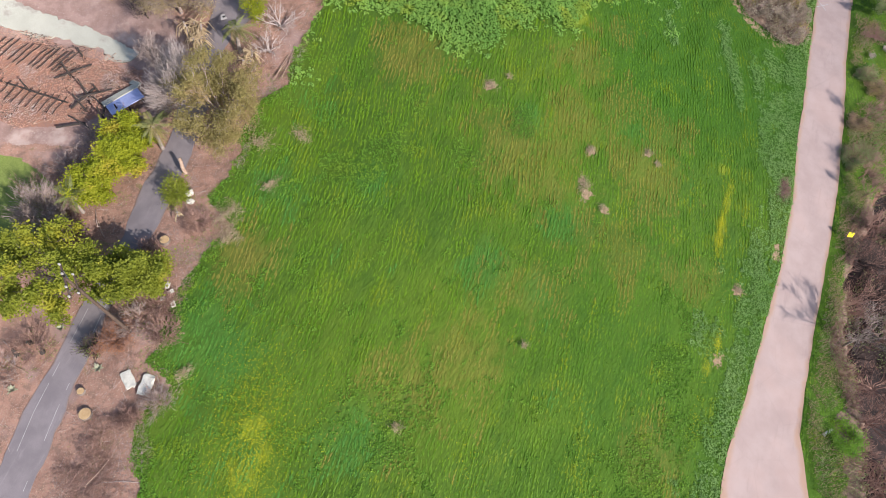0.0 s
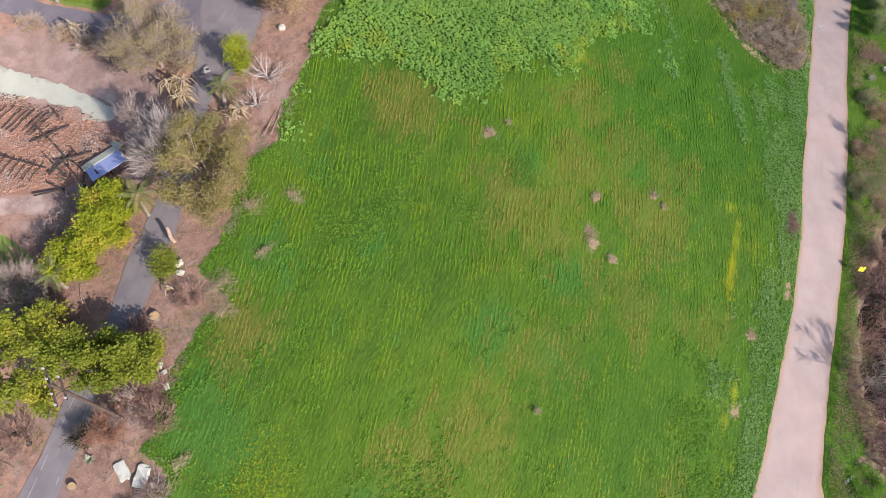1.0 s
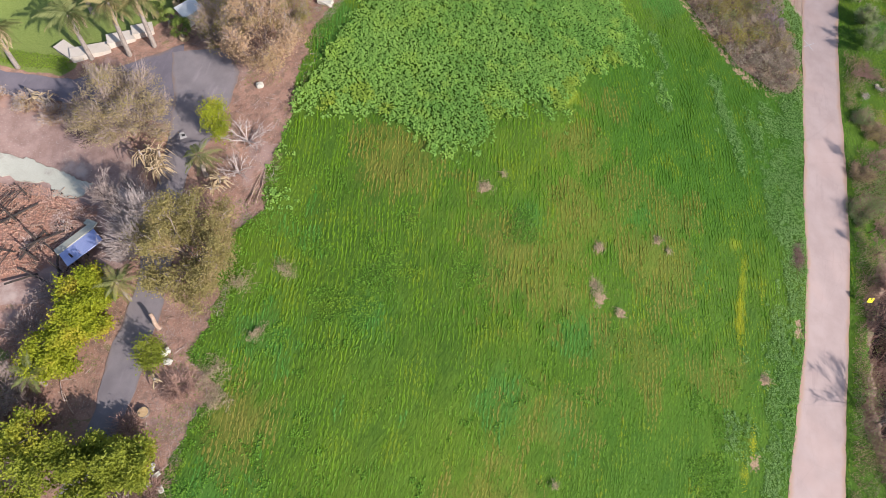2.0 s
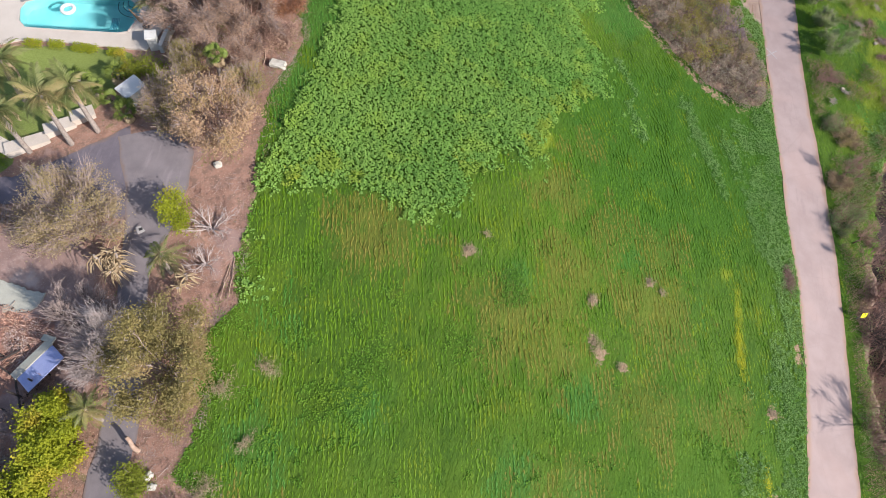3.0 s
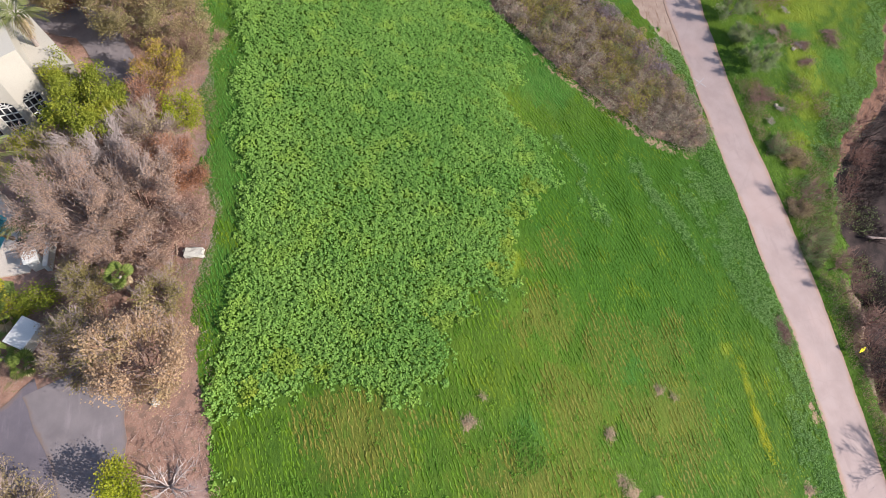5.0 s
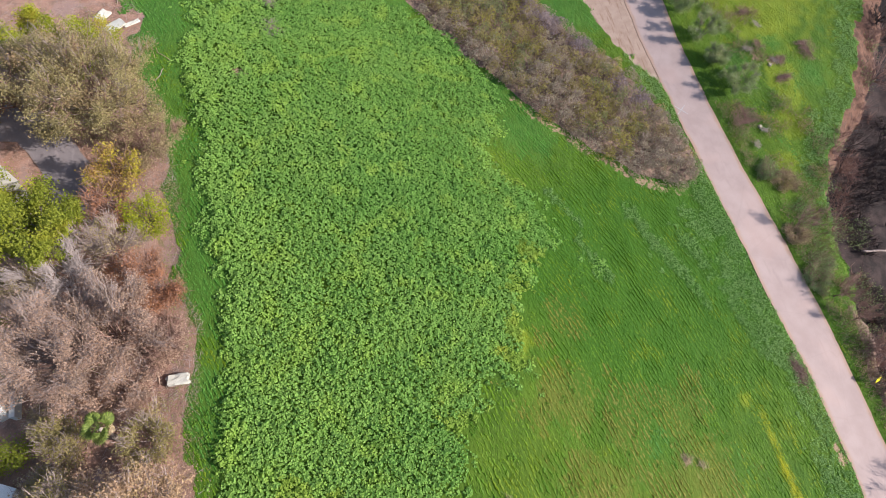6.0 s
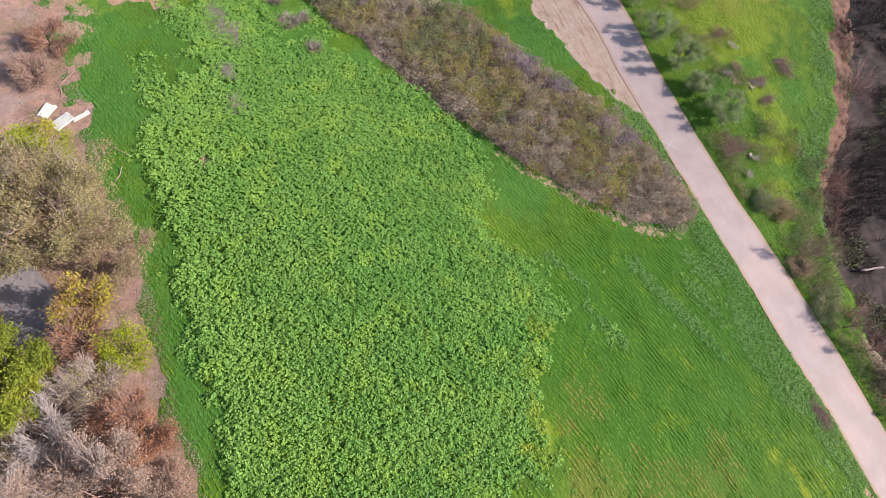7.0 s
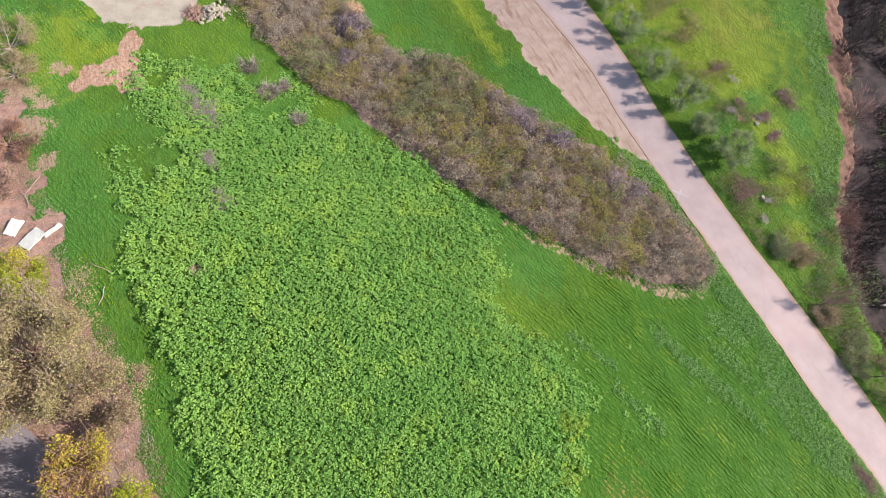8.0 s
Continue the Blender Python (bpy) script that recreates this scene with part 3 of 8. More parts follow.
    def box(self, centre, size, turn=0.0, tone=0.5, tilt=(0, 0)):
        m = pose(0, 0, 0, tilt[0], tilt[1], turn)
        c = [Vector(centre) + m @ Vector((sx * size[0] / 2, sy * size[1] / 2, sz * size[2] / 2)) for sz in (-1, 1) for sx, sy in ((-1, -1), (1, -1), (1, 1), (-1, 1))]
        self.put([tuple(p) for p in c], [(3, 2, 1, 0), (4, 5, 6, 7), (0, 1, 5, 4), (1, 2, 6, 5), (2, 3, 7, 6), (3, 0, 4, 7)], tone)

    def mesh(self, name, mat, smooth=False):
        v, f, tone = np.concatenate(self.v), np.concatenate(self.f), np.concatenate(self.tone)
        tri = f[:, 2] == f[:, 3]
        size = np.where(tri, 3, 4)
        keep = np.ones(f.shape, bool)
        keep[tri, 3] = False
        me = bpy.data.meshes.new(name)
        me.vertices.add(len(v))
        me.vertices.foreach_set("co", v.astype(np.float32).ravel())
        loops = f[keep]
        me.loops.add(len(loops))
        me.loops.foreach_set("vertex_index", loops.astype(np.int32))
        me.polygons.add(len(f))
        me.polygons.foreach_set("loop_start", np.concatenate([[0], np.cumsum(size)[:-1]]).astype(np.int32))
        me.polygons.foreach_set("use_smooth", np.full(len(f), smooth))
        at = me.attributes.new("tone", "FLOAT", "POINT")
        at.data.foreach_set("value", tone.astype(np.float32))
        me.update(calc_edges=True)
        me.materials.append(mat)
        return me


def piece(name, soup, mat, parent=None, label="", smooth=False):
    """A soup as one mesh object, under its thing if it has one."""
    ob = new(name, soup.mesh(name, mat, smooth))
    ob.parent = parent
    return tagged(ob, label)


def part(name, bm, mat, parent, label="", bevel=0.0):
    """A bmesh as ONE mesh object under a thing or under a part."""
    if bevel:
        bmesh.ops.bevel(bm, geom=list(bm.edges), offset=bevel, segments=2, affect="EDGES")
    bmesh.ops.recalc_face_normals(bm, faces=list(bm.faces))
    me = bpy.data.meshes.new(name)
    bm.to_mesh(me)
    bm.free()
    me.materials.append(mat)
    ob = new(name, me)
    ob.parent = parent
    return tagged(ob, label)


def cuboid(size, at=(0, 0, 0), turn=(0, 0, 0)):
    bm = bmesh.new()
    bmesh.ops.create_cube(bm, size=1.0, matrix=pose(*at, *turn) @ Matrix.Diagonal((*size, 1)))
    return bm


def rod(r0, r1, length, at=(0, 0, 0), turn=(0, 0, 0), sides=12):
    """A tapered round bar that stands on its base."""
    bm = bmesh.new()
    bmesh.ops.create_cone(bm, cap_ends=True, segments=sides, radius1=r0, radius2=r1, depth=length, matrix=pose(*at, *turn) @ Matrix.Translation((0, 0, length / 2)))
    return bm


def thing(name, x, y, label, category, group="", kind="", turn=0.0, lift=0.0):
    e = new(name)
    e.empty_display_size = 0.3
    e.matrix_basis = pose(x, y, gz(x, y) + lift, 0, 0, turn)
    return tagged(e, label, category, group, kind)


# ---- ground ----
LOW = [(-30, 44), (-8.6, 40.7), (-5, 41.8), (-2.6, 41.7), (-0.5, 40.8), (4, 37.7), (7.7, 38.3), (10.3, 41), (14.6, 42), (19.1, 46.4), (22, 48.1), (40, 48.2)]
MALLOW_L = [(-9, 30), (-8, 42.1), (-5.7, 47.2), (-4.0, 49.2), (-3.1, 52), (-0.6, 54.9), (0.8, 57.2), (1.2, 60.4), (2.3, 64.9), (3.6, 68.2), (5.2, 70.8), (6.1, 75.4), (6.9, 79.7), (7.8, 82.9), (10.4, 86.5), (13.5, 91), (17, 96), (18, 100)]
MALLOW_R = [(25, 40), (25, 47), (21.0, 47.8), (25.2, 49.0), (26.0, 54.0), (25.0, 58.0), (28.8, 61.1), (30.8, 64.6), (31.9, 71.6), (30.9, 77.8), (29.9, 82.6), (29.8, 87.2), (22, 106)]
DRY = [(1.2, 37.9, 2.3), (9.1, 28.7, 2.6), (11.5, 26.9, 2.3), (15.3, 32.3, 2.2), (17.4, 39.1, 2.0), (20.5, 43.3, 1.5), (24.5, 33.7, 2), (17.7, 20.8, 2.6), (10.4, 17.3, 2), (5.4, 11.6, 2.5), (24.8, 19.9, 2.2), (20.1, 5.5, 2.3), (1.3, 9.1, 2.5), (-11.1, 19, 1.8), (22.7, 29.3, 2.3), (13.5, 30, 1.6), (20.3, 35.5, 2), (70.4, 64.5, 1.5), (67.4, 62.7, 1.5), (72.1, 61.2, 1.3), (62.5, 60.7, 0.8), (65.2, 65.9, 1.5)]
LUSH = [(30.5, 60, 3), (31, 66, 2.5), (30.5, 73, 2.5), (30, 80, 2), (11.2, 32.7, 1.6), (13.7, 23.2, 1.9), (7.1, 18.8, 1.9), (11.5, 16.9, 1.4), (-2.2, 25.3, 1.8), (-9.6, 24.6, 3), (-13.7, 14.3, 2.4), (-1.7, 6.4, 2.4), (-11.4, 12, 2.8), (21.4, 33, 1.5), (16, 59, 5), (7.6, 84.1, 3.5), (11.9, 92.9, 4), (2.8, 72, 3), (1, 62, 2), (-2.5, 53, 2), (25, 86, 3), (46, 72, 4), (42, 84, 4), (42.8, 91.3, 3.0), (46.0, 87.0, 2.6), (44.5, 96.0, 3.0), (62.1, 55.7, 1.4), (75.7, 58.6, 2.0), (63.1, 50.5, 1.5), (57.2, 56.7, 1.2), (18.6, 102.6, 1.8), (45.5, 84, 2.5), (47, 76, 2)]
GOLD = [(29.8, 27.4, 0.4), (28.4, 23.7, 0.45), (29.0, 25.4, 0.4), (30.7, 29.2, 0.4), (26.8, 14.6, 0.4), (25.4, 12.5, 0.4), (30.1, 30.8, 0.5), (-8.9, 6.8, 0.8), (-9.3, 3.8, 0.8), (-8.2, 5.2, 0.6), (66.9, 63, 7), (62, 59.5, 3.0), (59.6, 52.3, 1.8), (56.1, 47.3, 1.6), (70, 72, 7), (52, 44, 1.2), (14, 103, 5), (53.0, 92.0, 1.4), (64, 58, 2.2), (58.6, 49.6, 1.2), (66, 70, 4)]
BARE = [(15.7, 25.7, 0.55), (15.4, 26.9, 0.45), (17.2, 24.6, 0.4), (7.7, 34.9, 0.45), (16.4, 29.8, 0.4), (22, 30.6, 0.3), (29.5, 19.2, 0.45), (26.6, 13, 0.4), (-12.6, 20.8, 0.8), (34.1, 22.9, 0.35), (34.5, 23.7, 0.35), (20, 89.1, 0.9), (21.1, 92.2, 0.5), (15.9, 79.8, 0.6), (17.5, 83.9, 0.4), (26.4, 87.4, 0.5), (14.3, 100.4, 0.7), (10.9, 75.8, 0.5), (58.8, 55.2, 0.5), (60.1, 53.9, 0.5), (9.6, 95.6, 1.2), (11.2, 97.2, 0.7), (10.4, 99.4, 1.2), (8.4, 91.4, 0.8), (12.4, 101.6, 0.7)]
GAPS = [(11.9, 93.4, 3.0), (7.6, 84.6, 1.8), (16.6, 88.7, 1.2), (14.9, 86.4, 2.1), (15.4, 83.9, 1.2), (15.2, 89.4, 1.5), (18.9, 87.2, 0.8), (24.6, 86.4, 1.9), (24.0, 83.4, 1.2), (10.9, 75.8, 0.8), (22.6, 98.2, 2.0), (26.0, 95.4, 2.0), (19.6, 94.0, 1.0), (27.0, 90.6, 1.3)]
TUFTS_IN_GRASS = [(20.3, 96.3, 1.2), (18.3, 91.2, 1.9), (18.4, 89.0, 1.5), (11.9, 87.8, 1.2), (11.5, 86.3, 1.3), (19.2, 85.5, 1.5), (15.9, 41.9, 0.8), (26.9, 45.8, 0.9), (-9, 35.4, 1.3), (-8.5, 38.5, 1.2), (17.5, 91.5, 1.2)]
WEEDS = [(37.4, 38.4, 2.0), (39.3, 43.7, 1.8), (35.9, 26, 0.9), (32.6, 21.8, 2), (30.6, 17.1, 2), (25.8, 15.2, 1.3), (28.8, 13.2, 1.6), (25.6, 6.5, 1.5), (38.2, 34, 1.4), (24, 3, 1.4)]
for (px, py), (qx, qy), width in (((33.4, 48.6), (33.2, 44.4), 0.55), ((33.2, 44.4), (33.9, 41.6), 0.7), ((33.9, 41.6), (33.2, 38.4), 0.6), ((26.9, 48.2), (26.9, 44.6), 0.5), ((27.7, 53.4), (28.2, 50), 0.45), ((36.4, 43.4), (35.8, 38.6), 0.7), ((36.2, 38), (35.2, 33), 0.8), ((36.6, 33), (35.4, 29), 0.9)):
    WEEDS += [(px + (qx - px) * k / 4, py + (qy - py) * k / 4, width) for k in range(5)]
GOLD += [(47.2 + 0.55 * k, 76.8 + 1.3 * k, 0.7 + 0.05 * k) for k in range(13)] + [(16.5, 44.0, 0.9), (22.4, 50, 0.8)]
MALLOW_GOLD = [(26.3, 58.1, 1.0), (25.9, 56.1, 0.9), (22.4, 49.0, 1.2), (19.6, 46.4, 1.3), (17.0, 44.6, 1.2), (15.2, 42.8, 0.9), (-1.6, 44.0, 0.9), (-4.2, 43.2, 0.8), (0.4, 42.2, 0.6), (9.6, 41.6, 0.9)]

def left_of(line, x, y):
    return x - np.interp(y, [p[1] for p in line], [p[0] for p in line])


def is_mallow(x, y):
    """Above 0 where the tall mallow grows."""
    v = np.minimum(np.minimum(left_of(MALLOW_L, x, y), -left_of(MALLOW_R, x, y)), y - np.interp(x, [p[0] for p in LOW], [p[1] for p in LOW]))
    v = np.minimum(v, (97 - y))
    v = v + 2.2 * (fbm(x, y, 3.5, 11) - 0.5) + 2.6 * (fbm(x, y, 0.9, 14) - 0.5) - 5.0 * spots(x, y, GAPS)
    v = v - 3.0 * step(y, 76, 86) * step(fbm(x, y, 2.6, 13), 0.50, 0.62)
    return np.maximum(v, spots(x, y, TUFTS_IN_GRASS) * 1.4 - 0.75 + 1.9 * (fbm(x, y, 0.8, 12) - 0.5))


def ground_masks(x, y):
    wob = fbm(x, y, 2.5, 5) - 0.5
    fe = left_of(FIELD_EDGE, x, y)
    bank = bank_out(x, y)
    m = {}
    north = step(y, 80, 90)
    m["soil"] = step(-fe - 0.3 * north + (2.4 + 4.5 * north) * wob + north * 2.0 * (fbm(x, y, 0.9, 51) - 0.5), -0.5, 0.5)
    m["ash"] = step(inside(x, y, [(-44, 29), (-25, 28.5), (-20, 31), (-19.3, 38), (-20.5, 44.5), (-44, 46.5)]) + 2 * wob, -0.6, 0.6)
    lawns = np.maximum(inside(x, y, [(-44, 14), (-28, 19), (-26.2, 22), (-26.6, 25), (-30, 28), (-44, 30)]), inside(x, y, [(-44, 51.2), (-28, 49.6), (-20, 52.2), (-15.5, 55), (-15.5, 58), (-24, 60), (-44, 58)]))
    lawns = np.maximum(lawns, inside(x, y, [(-44, 50.4), (-33, 50), (-26, 48.6), (-25, 49.3), (-33, 51.5), (-44, 52)]))
    m["lawn"] = step(lawns + 1.2 * wob, -0.4, 0.4)
    m["litter"] = np.maximum(step(inside(x, y, SCRUB) + 1.5 * wob, -0.1, 0.9), step(bank + 3 * wob, -2.6, -1.4) * (1 - step(y, 26, 34)) * step(left_of(ROAD_R, x, y) + 2 * wob, 1.6, 2.6))
    rim = inside(x, y, SCRUB) + 0.6 * wob
    sand = inside(x, y, [(48.0, 58.0), (50.2, 62), (54.6, 70.5), (59.5, 82), (67, 104), (60, 104), (52.8, 84.7), (50, 76.5), (48.2, 70.2), (47.6, 64)])
    m["yard"] = step(inside(x, y, [(20, 112), (20, 107.3), (20.4, 105.3), (20.3, 103.5), (21.7, 102.1), (22.2, 100.8), (24.1, 100), (25.6, 99), (26.8, 100.4), (28.9, 101.5), (31, 112)]) + 1.0 * wob + 0.8 * (fbm(x, y, 0.9, 50) - 0.5), -0.4, 0.4)
    m["sand"] = step(sand + 1.3 * wob + 1.5 * (fbm(x, y, 0.8, 48) - 0.5), -0.4, 0.4)
    path = np.maximum(inside(x, y, [(21.8, 101.6), (19.5, 100.1), (18.6, 99.3), (17.2, 98.8), (17.3, 99.4), (16.5, 99.7), (13.9, 97.5), (14.4, 96.6), (15.8, 96.4), (16.8, 95.7), (16.6, 94.7), (17.8, 93.9), (18.8, 94.4), (18.8, 96.5), (22.1, 100.7)]), inside(x, y, [(13.8, 100.2), (15.2, 100.0), (15.0, 99.0), (13.9, 99.1)]))
    m["bare"] = np.maximum(np.maximum(spots(x, y, BARE), 0), np.where((rim > -0.8) & (rim < 0.2) & (x < 41) & (y < 64), 0.25 + 0.65 * fbm(x, y, 1.6, 46), 0))
    m["track"] = step(path + 0.9 * wob + 1.3 * (fbm(x, y, 1.0, 49) - 0.5), -0.5, 0.6)
    m["rubble"] = step(inside(x, y, [(-42, 40), (-31, 38.4), (-25, 36.8), (-22.0, 35.8), (-22.1, 33.8), (-25, 31.6), (-29, 30.6), (-42, 31.3)]) + 1.6 * wob, -0.4, 0.4)
    m["dry"] = np.clip(spots(x, y, [(a, b, 1.45 * r) for a, b, r in DRY]) * (0.5 + 0.7 * fbm(x, y * 0.45, 2.2, 21)), 0, 1)
    m["lush"] = np.maximum(spots(x, y, LUSH), 0.2 * (1 - step(x, -4, 9)) * (1 - step(y, 34, 44)) + 0.5 * step(y, 80, 88) * (1 - step(x, 29, 32)) + 0.75 * step(y, 43, 50) * (1 - step(fe, 3.5, 6.0)))
    m["deep"] = step(x, 13, 22) * step(y, 24, 38) * (1 - step(y, 50, 58)) * (1 - step(x, 42, 46))
    m["deep"] = np.maximum(m["deep"], 0.5 * step(x, 4, 16) * (1 - step(y, 20, 28)))
    m["gold"] = np.clip(1.3 * spots(x, y, GOLD), 0, 1)
    shelf = ledge(y)
    m["mud"] = step(bank - shelf, 0.2, 0.8)
    # strip below the bank's drop where the painted gully shade lies
    m["gully_shade"] = step(bank - shelf, 0.5, 1.0) * (1 - step(bank - shelf + 2.0 * wob, 1.9, 2.8))
    m["cut"] = step(bank, 0.0, 0.4) * (1 - step(bank - shelf, 0.0, 0.9))
    m["turf"] = (1 - m["soil"]) * (1 - m["sand"]) * (1 - m["yard"]) * (1 - m["mud"]) * (1 - m["cut"])
    return m


def build_ground():
    def axis(lo, hi, fine, far):
        a = list(np.arange(lo, hi + fine / 2, fine))
        s, b, c = fine, hi, lo
        up, dn = [], []
        while b < far:
            s *= 1.25
            b += s
            c -= s
            up.append(b)
            dn.append(c)
        return np.array(dn[::-1] + a + up)

    xs, ys = axis(-42, 84, 0.42, 1200), axis(-6, 112, 0.42, 1200)
    X, Y = np.meshgrid(xs, ys, indexing="ij")
    Z = land(X, Y)
    masks = ground_masks(X, Y)
    field = (1 - masks["soil"]) * (1 - masks["sand"])
    paved = np.maximum.reduce([strip_in(X, Y, a, b) for a, b in ((ROAD_L, ROAD_R), (DRIVE_L, DRIVE_R), (LANE_L, LANE_R), (UPPER_L, UPPER_R))])
    rough = field * 0.07 * (fbm(0.906 * X - 0.423 * Y, (0.423 * X + 0.906 * Y) * 0.3, 0.7, 31) - 0.5) + 0.35 * field * (fbm(X, Y, 5, 33) - 0.5) + masks["soil"] * 0.18 * (fbm(X, Y, 1.0, 35) - 0.5)
    rough += masks["mud"] * 0.7 * (fbm(X, Y, 2.2, 36) - 0.5) + masks["cut"] * 0.8 * (fbm(X, Y, 1.1, 37) - 0.5)
    Z = Z + rough * (1 - step(paved, -0.6, 0.2)) - 0.14 * step(paved, 0.1, 0.5)
    Z = Z - 2.2 * step(inside(X, Y, POOL_RING), -0.35, 0.05)
    n, m = X.shape
    i = (np.arange(n - 1)[:, None] * m + np.arange(m - 1)[None]).ravel()
    s = Soup()
    s.put(np.stack([X, Y, Z], -1).reshape(-1, 3), np.stack([i, i + m, i + m + 1, i + 1], 1))
    me = s.mesh("ground", GROUND, True)
    for k, v in masks.items():
        me.attributes.new(k, "FLOAT", "POINT").data.foreach_set("value", v.ravel().astype(np.float32))
    tagged(new("ground", me), "sloping ground of green field, bare soil and creek mud", "ground", "", "structure")


build_ground()


def paved(name, a, b, mat, label, lift, seed, ragged=0.25, across=10):
    """A paved strip between two edges, a little above the ground, with broken edges and a thickness."""
    pairs = edges_between(a, b, 0.5)
    rows = []
    for k, (p, q) in enumerate(pairs):
        w = math.dist(p, q)
        e0 = ragged * (float(fbm(p[0], p[1], 1.4, seed)) - 0.5) * 2 / w
        e1 = ragged * (float(fbm(q[0], q[1], 1.4, seed + 3)) - 0.5) * 2 / w
        rows.append([(p[0] + (q[0] - p[0]) * s, p[1] + (q[1] - p[1]) * s) for s in np.linspace(e0, 1 - e1, across + 1)])
    g = np.array(rows)
    z = land(g[..., 0], g[..., 1]) + lift
    top = np.concatenate([g, z[..., None]], -1)
    low = top[:, [0, -1]] - [0, 0, 0.3]
    full = np.concatenate([low[:, :1], top, low[:, 1:]], 1)
    n, m = full.shape[:2]
    i = (np.arange(n - 1)[:, None] * m + np.arange(m - 1)[None]).ravel()
    s = Soup()
    s.put(full, np.stack([i, i + 1, i + m + 1, i + m], 1))
    me = s.mesh(name, mat, False)
    edge = np.zeros((n, m))
    side = np.abs(np.linspace(-1, 1, across + 1)) ** 3
    edge[:, 1:-1], edge[:, 0], edge[:, -1] = side, 1, 1
    me.attributes.new("edge", "FLOAT", "POINT").data.foreach_set("value", edge.ravel().astype(np.float32))
    return tagged(new(name, me), label, "road", "", "structure")


paved("road", ROAD_L, ROAD_R, ROAD, "worn pale pinkish road along the green field", 0.03, 41, 0.12)
paved("driveway", DRIVE_L, DRIVE_R, ASPHALT, "narrow grey asphalt driveway with worn edges", 0.04, 51)
paved("side_lane", LANE_L, LANE_R, ASPHALT_DARK, "dark grey asphalt lane joining the driveway", 0.025, 61)
paved("upper_driveway", UPPER_L, UPPER_R, ASPHALT, "shaded grey asphalt court beside the house", 0.04, 66)


def painted_cross(x, y):
    s = Soup()
    for a in (18, 108):
        for k in range(8):
            d = (k - 3.5) * 0.2
            px, py = x + d * math.cos(radians(a)), y + d * math.sin(radians(a))
            s.box((px, py, gz(px, py) + 0.036), (0.21, 0.08 + 0.03 * (k % 3 - 1), 0.012), a)
    tagged(piece("road_marking", s, FADED), "faded white cross painted on the pale road", "road marking")


painted_cross(47.4, 54.6)


def lane_lines():
    for off, label in ((0.24, "thin worn white line on the grey driveway"), (0.8, "thin worn white line on the grey driveway")):
        s = Soup()
        for (p, q), (r, t) in zip(edges_between(DRIVE_L[1:5], DRIVE_R[1:5], 0.5)[:-1], edges_between(DRIVE_L[1:5], DRIVE_R[1:5], 0.5)[1:]):
            if float(fbm(p[0], p[1], 1.5, 81 + off)) < 0.42:
                continue
            a = Vector(p).lerp(Vector(q), off)
            b = Vector(r).lerp(Vector(t), off)
            d = (b - a).normalized()
            w = Vector((-d.y, d.x)) * 0.022
            s.put([(*(c + e), gz(*(c + e)) + 0.046) for c, e in ((a, -w), (a, w), (b, w), (b, -w))], [(3, 2, 1, 0)])
        tagged(piece("road_marking", s, FADED), label, "road marking", "lines on the driveway")


lane_lines()

# ---- low growth ----


def scatter(rng, x0, x1, y0, y1, gap):
    """Jittered places over a rectangle, about one in each gap by gap square."""
    X, Y = np.meshgrid(np.arange(x0, x1, gap), np.arange(y0, y1, gap), indexing="ij")
    return (X + rng.uniform(0, gap, X.shape)).ravel(), (Y + rng.uniform(0, gap, Y.shape)).ravel()


def off_pavement(x, y, room=0.0):
    return np.maximum.reduce([strip_in(x, y, a, b) for a, b in ((ROAD_L, ROAD_R), (DRIVE_L, DRIVE_R), (LANE_L, LANE_R), (UPPER_L, UPPER_R))]) < -room


def lumps(x, y):
    return 0.35 * (fbm(x, y, 5, 33) - 0.5)


ROW_Y = np.linspace(-12, 120, 265)
ROW_X = np.cumsum(np.tan(np.radians(16 - 7 * step(ROW_Y, 12, 27) - 9 * step(ROW_Y, 38, 47)))) * 0.5


def row_shift(y):
    """How far the mown rows have drifted in x at that y."""
    return np.interp(y, ROW_Y, ROW_X)


def row_warp(u, y):
    return 0.55 * (fbm(u, y * 0.45, 2.4, 90) - 0.5) + 0.22 * (fbm(u, y * 0.6, 0.8, 95) - 0.5)


def leafy(x, y):
    """How far broad-leaved weeds take over from grass."""
    fe = left_of(FIELD_EDGE, x, y)
    v = np.maximum(spots(x, y, [(-0.9, 28.4, 1.5), (-2.8, 26.4, 1.6), (-4.6, 26.6, 1.6), (5.2, 28.1, 0.9), (10.5, 32.1, 1.2), (1.6, 32.1, 0.7), (0.2, 7.0, 2.2), (22.4, 11.6, 1.6), (24.6, 16.0, 1.8), (22.6, 7.4, 1.6), (18.0, 4.0, 2.2)]), 0.8 * (1 - step(fe, 0.4, 2.2)) * (1 - step(y, 42, 48)))
    return np.maximum(v, 0.2 * (1 - step(x, -8, 1)) * (1 - step(y, 20, 46)))


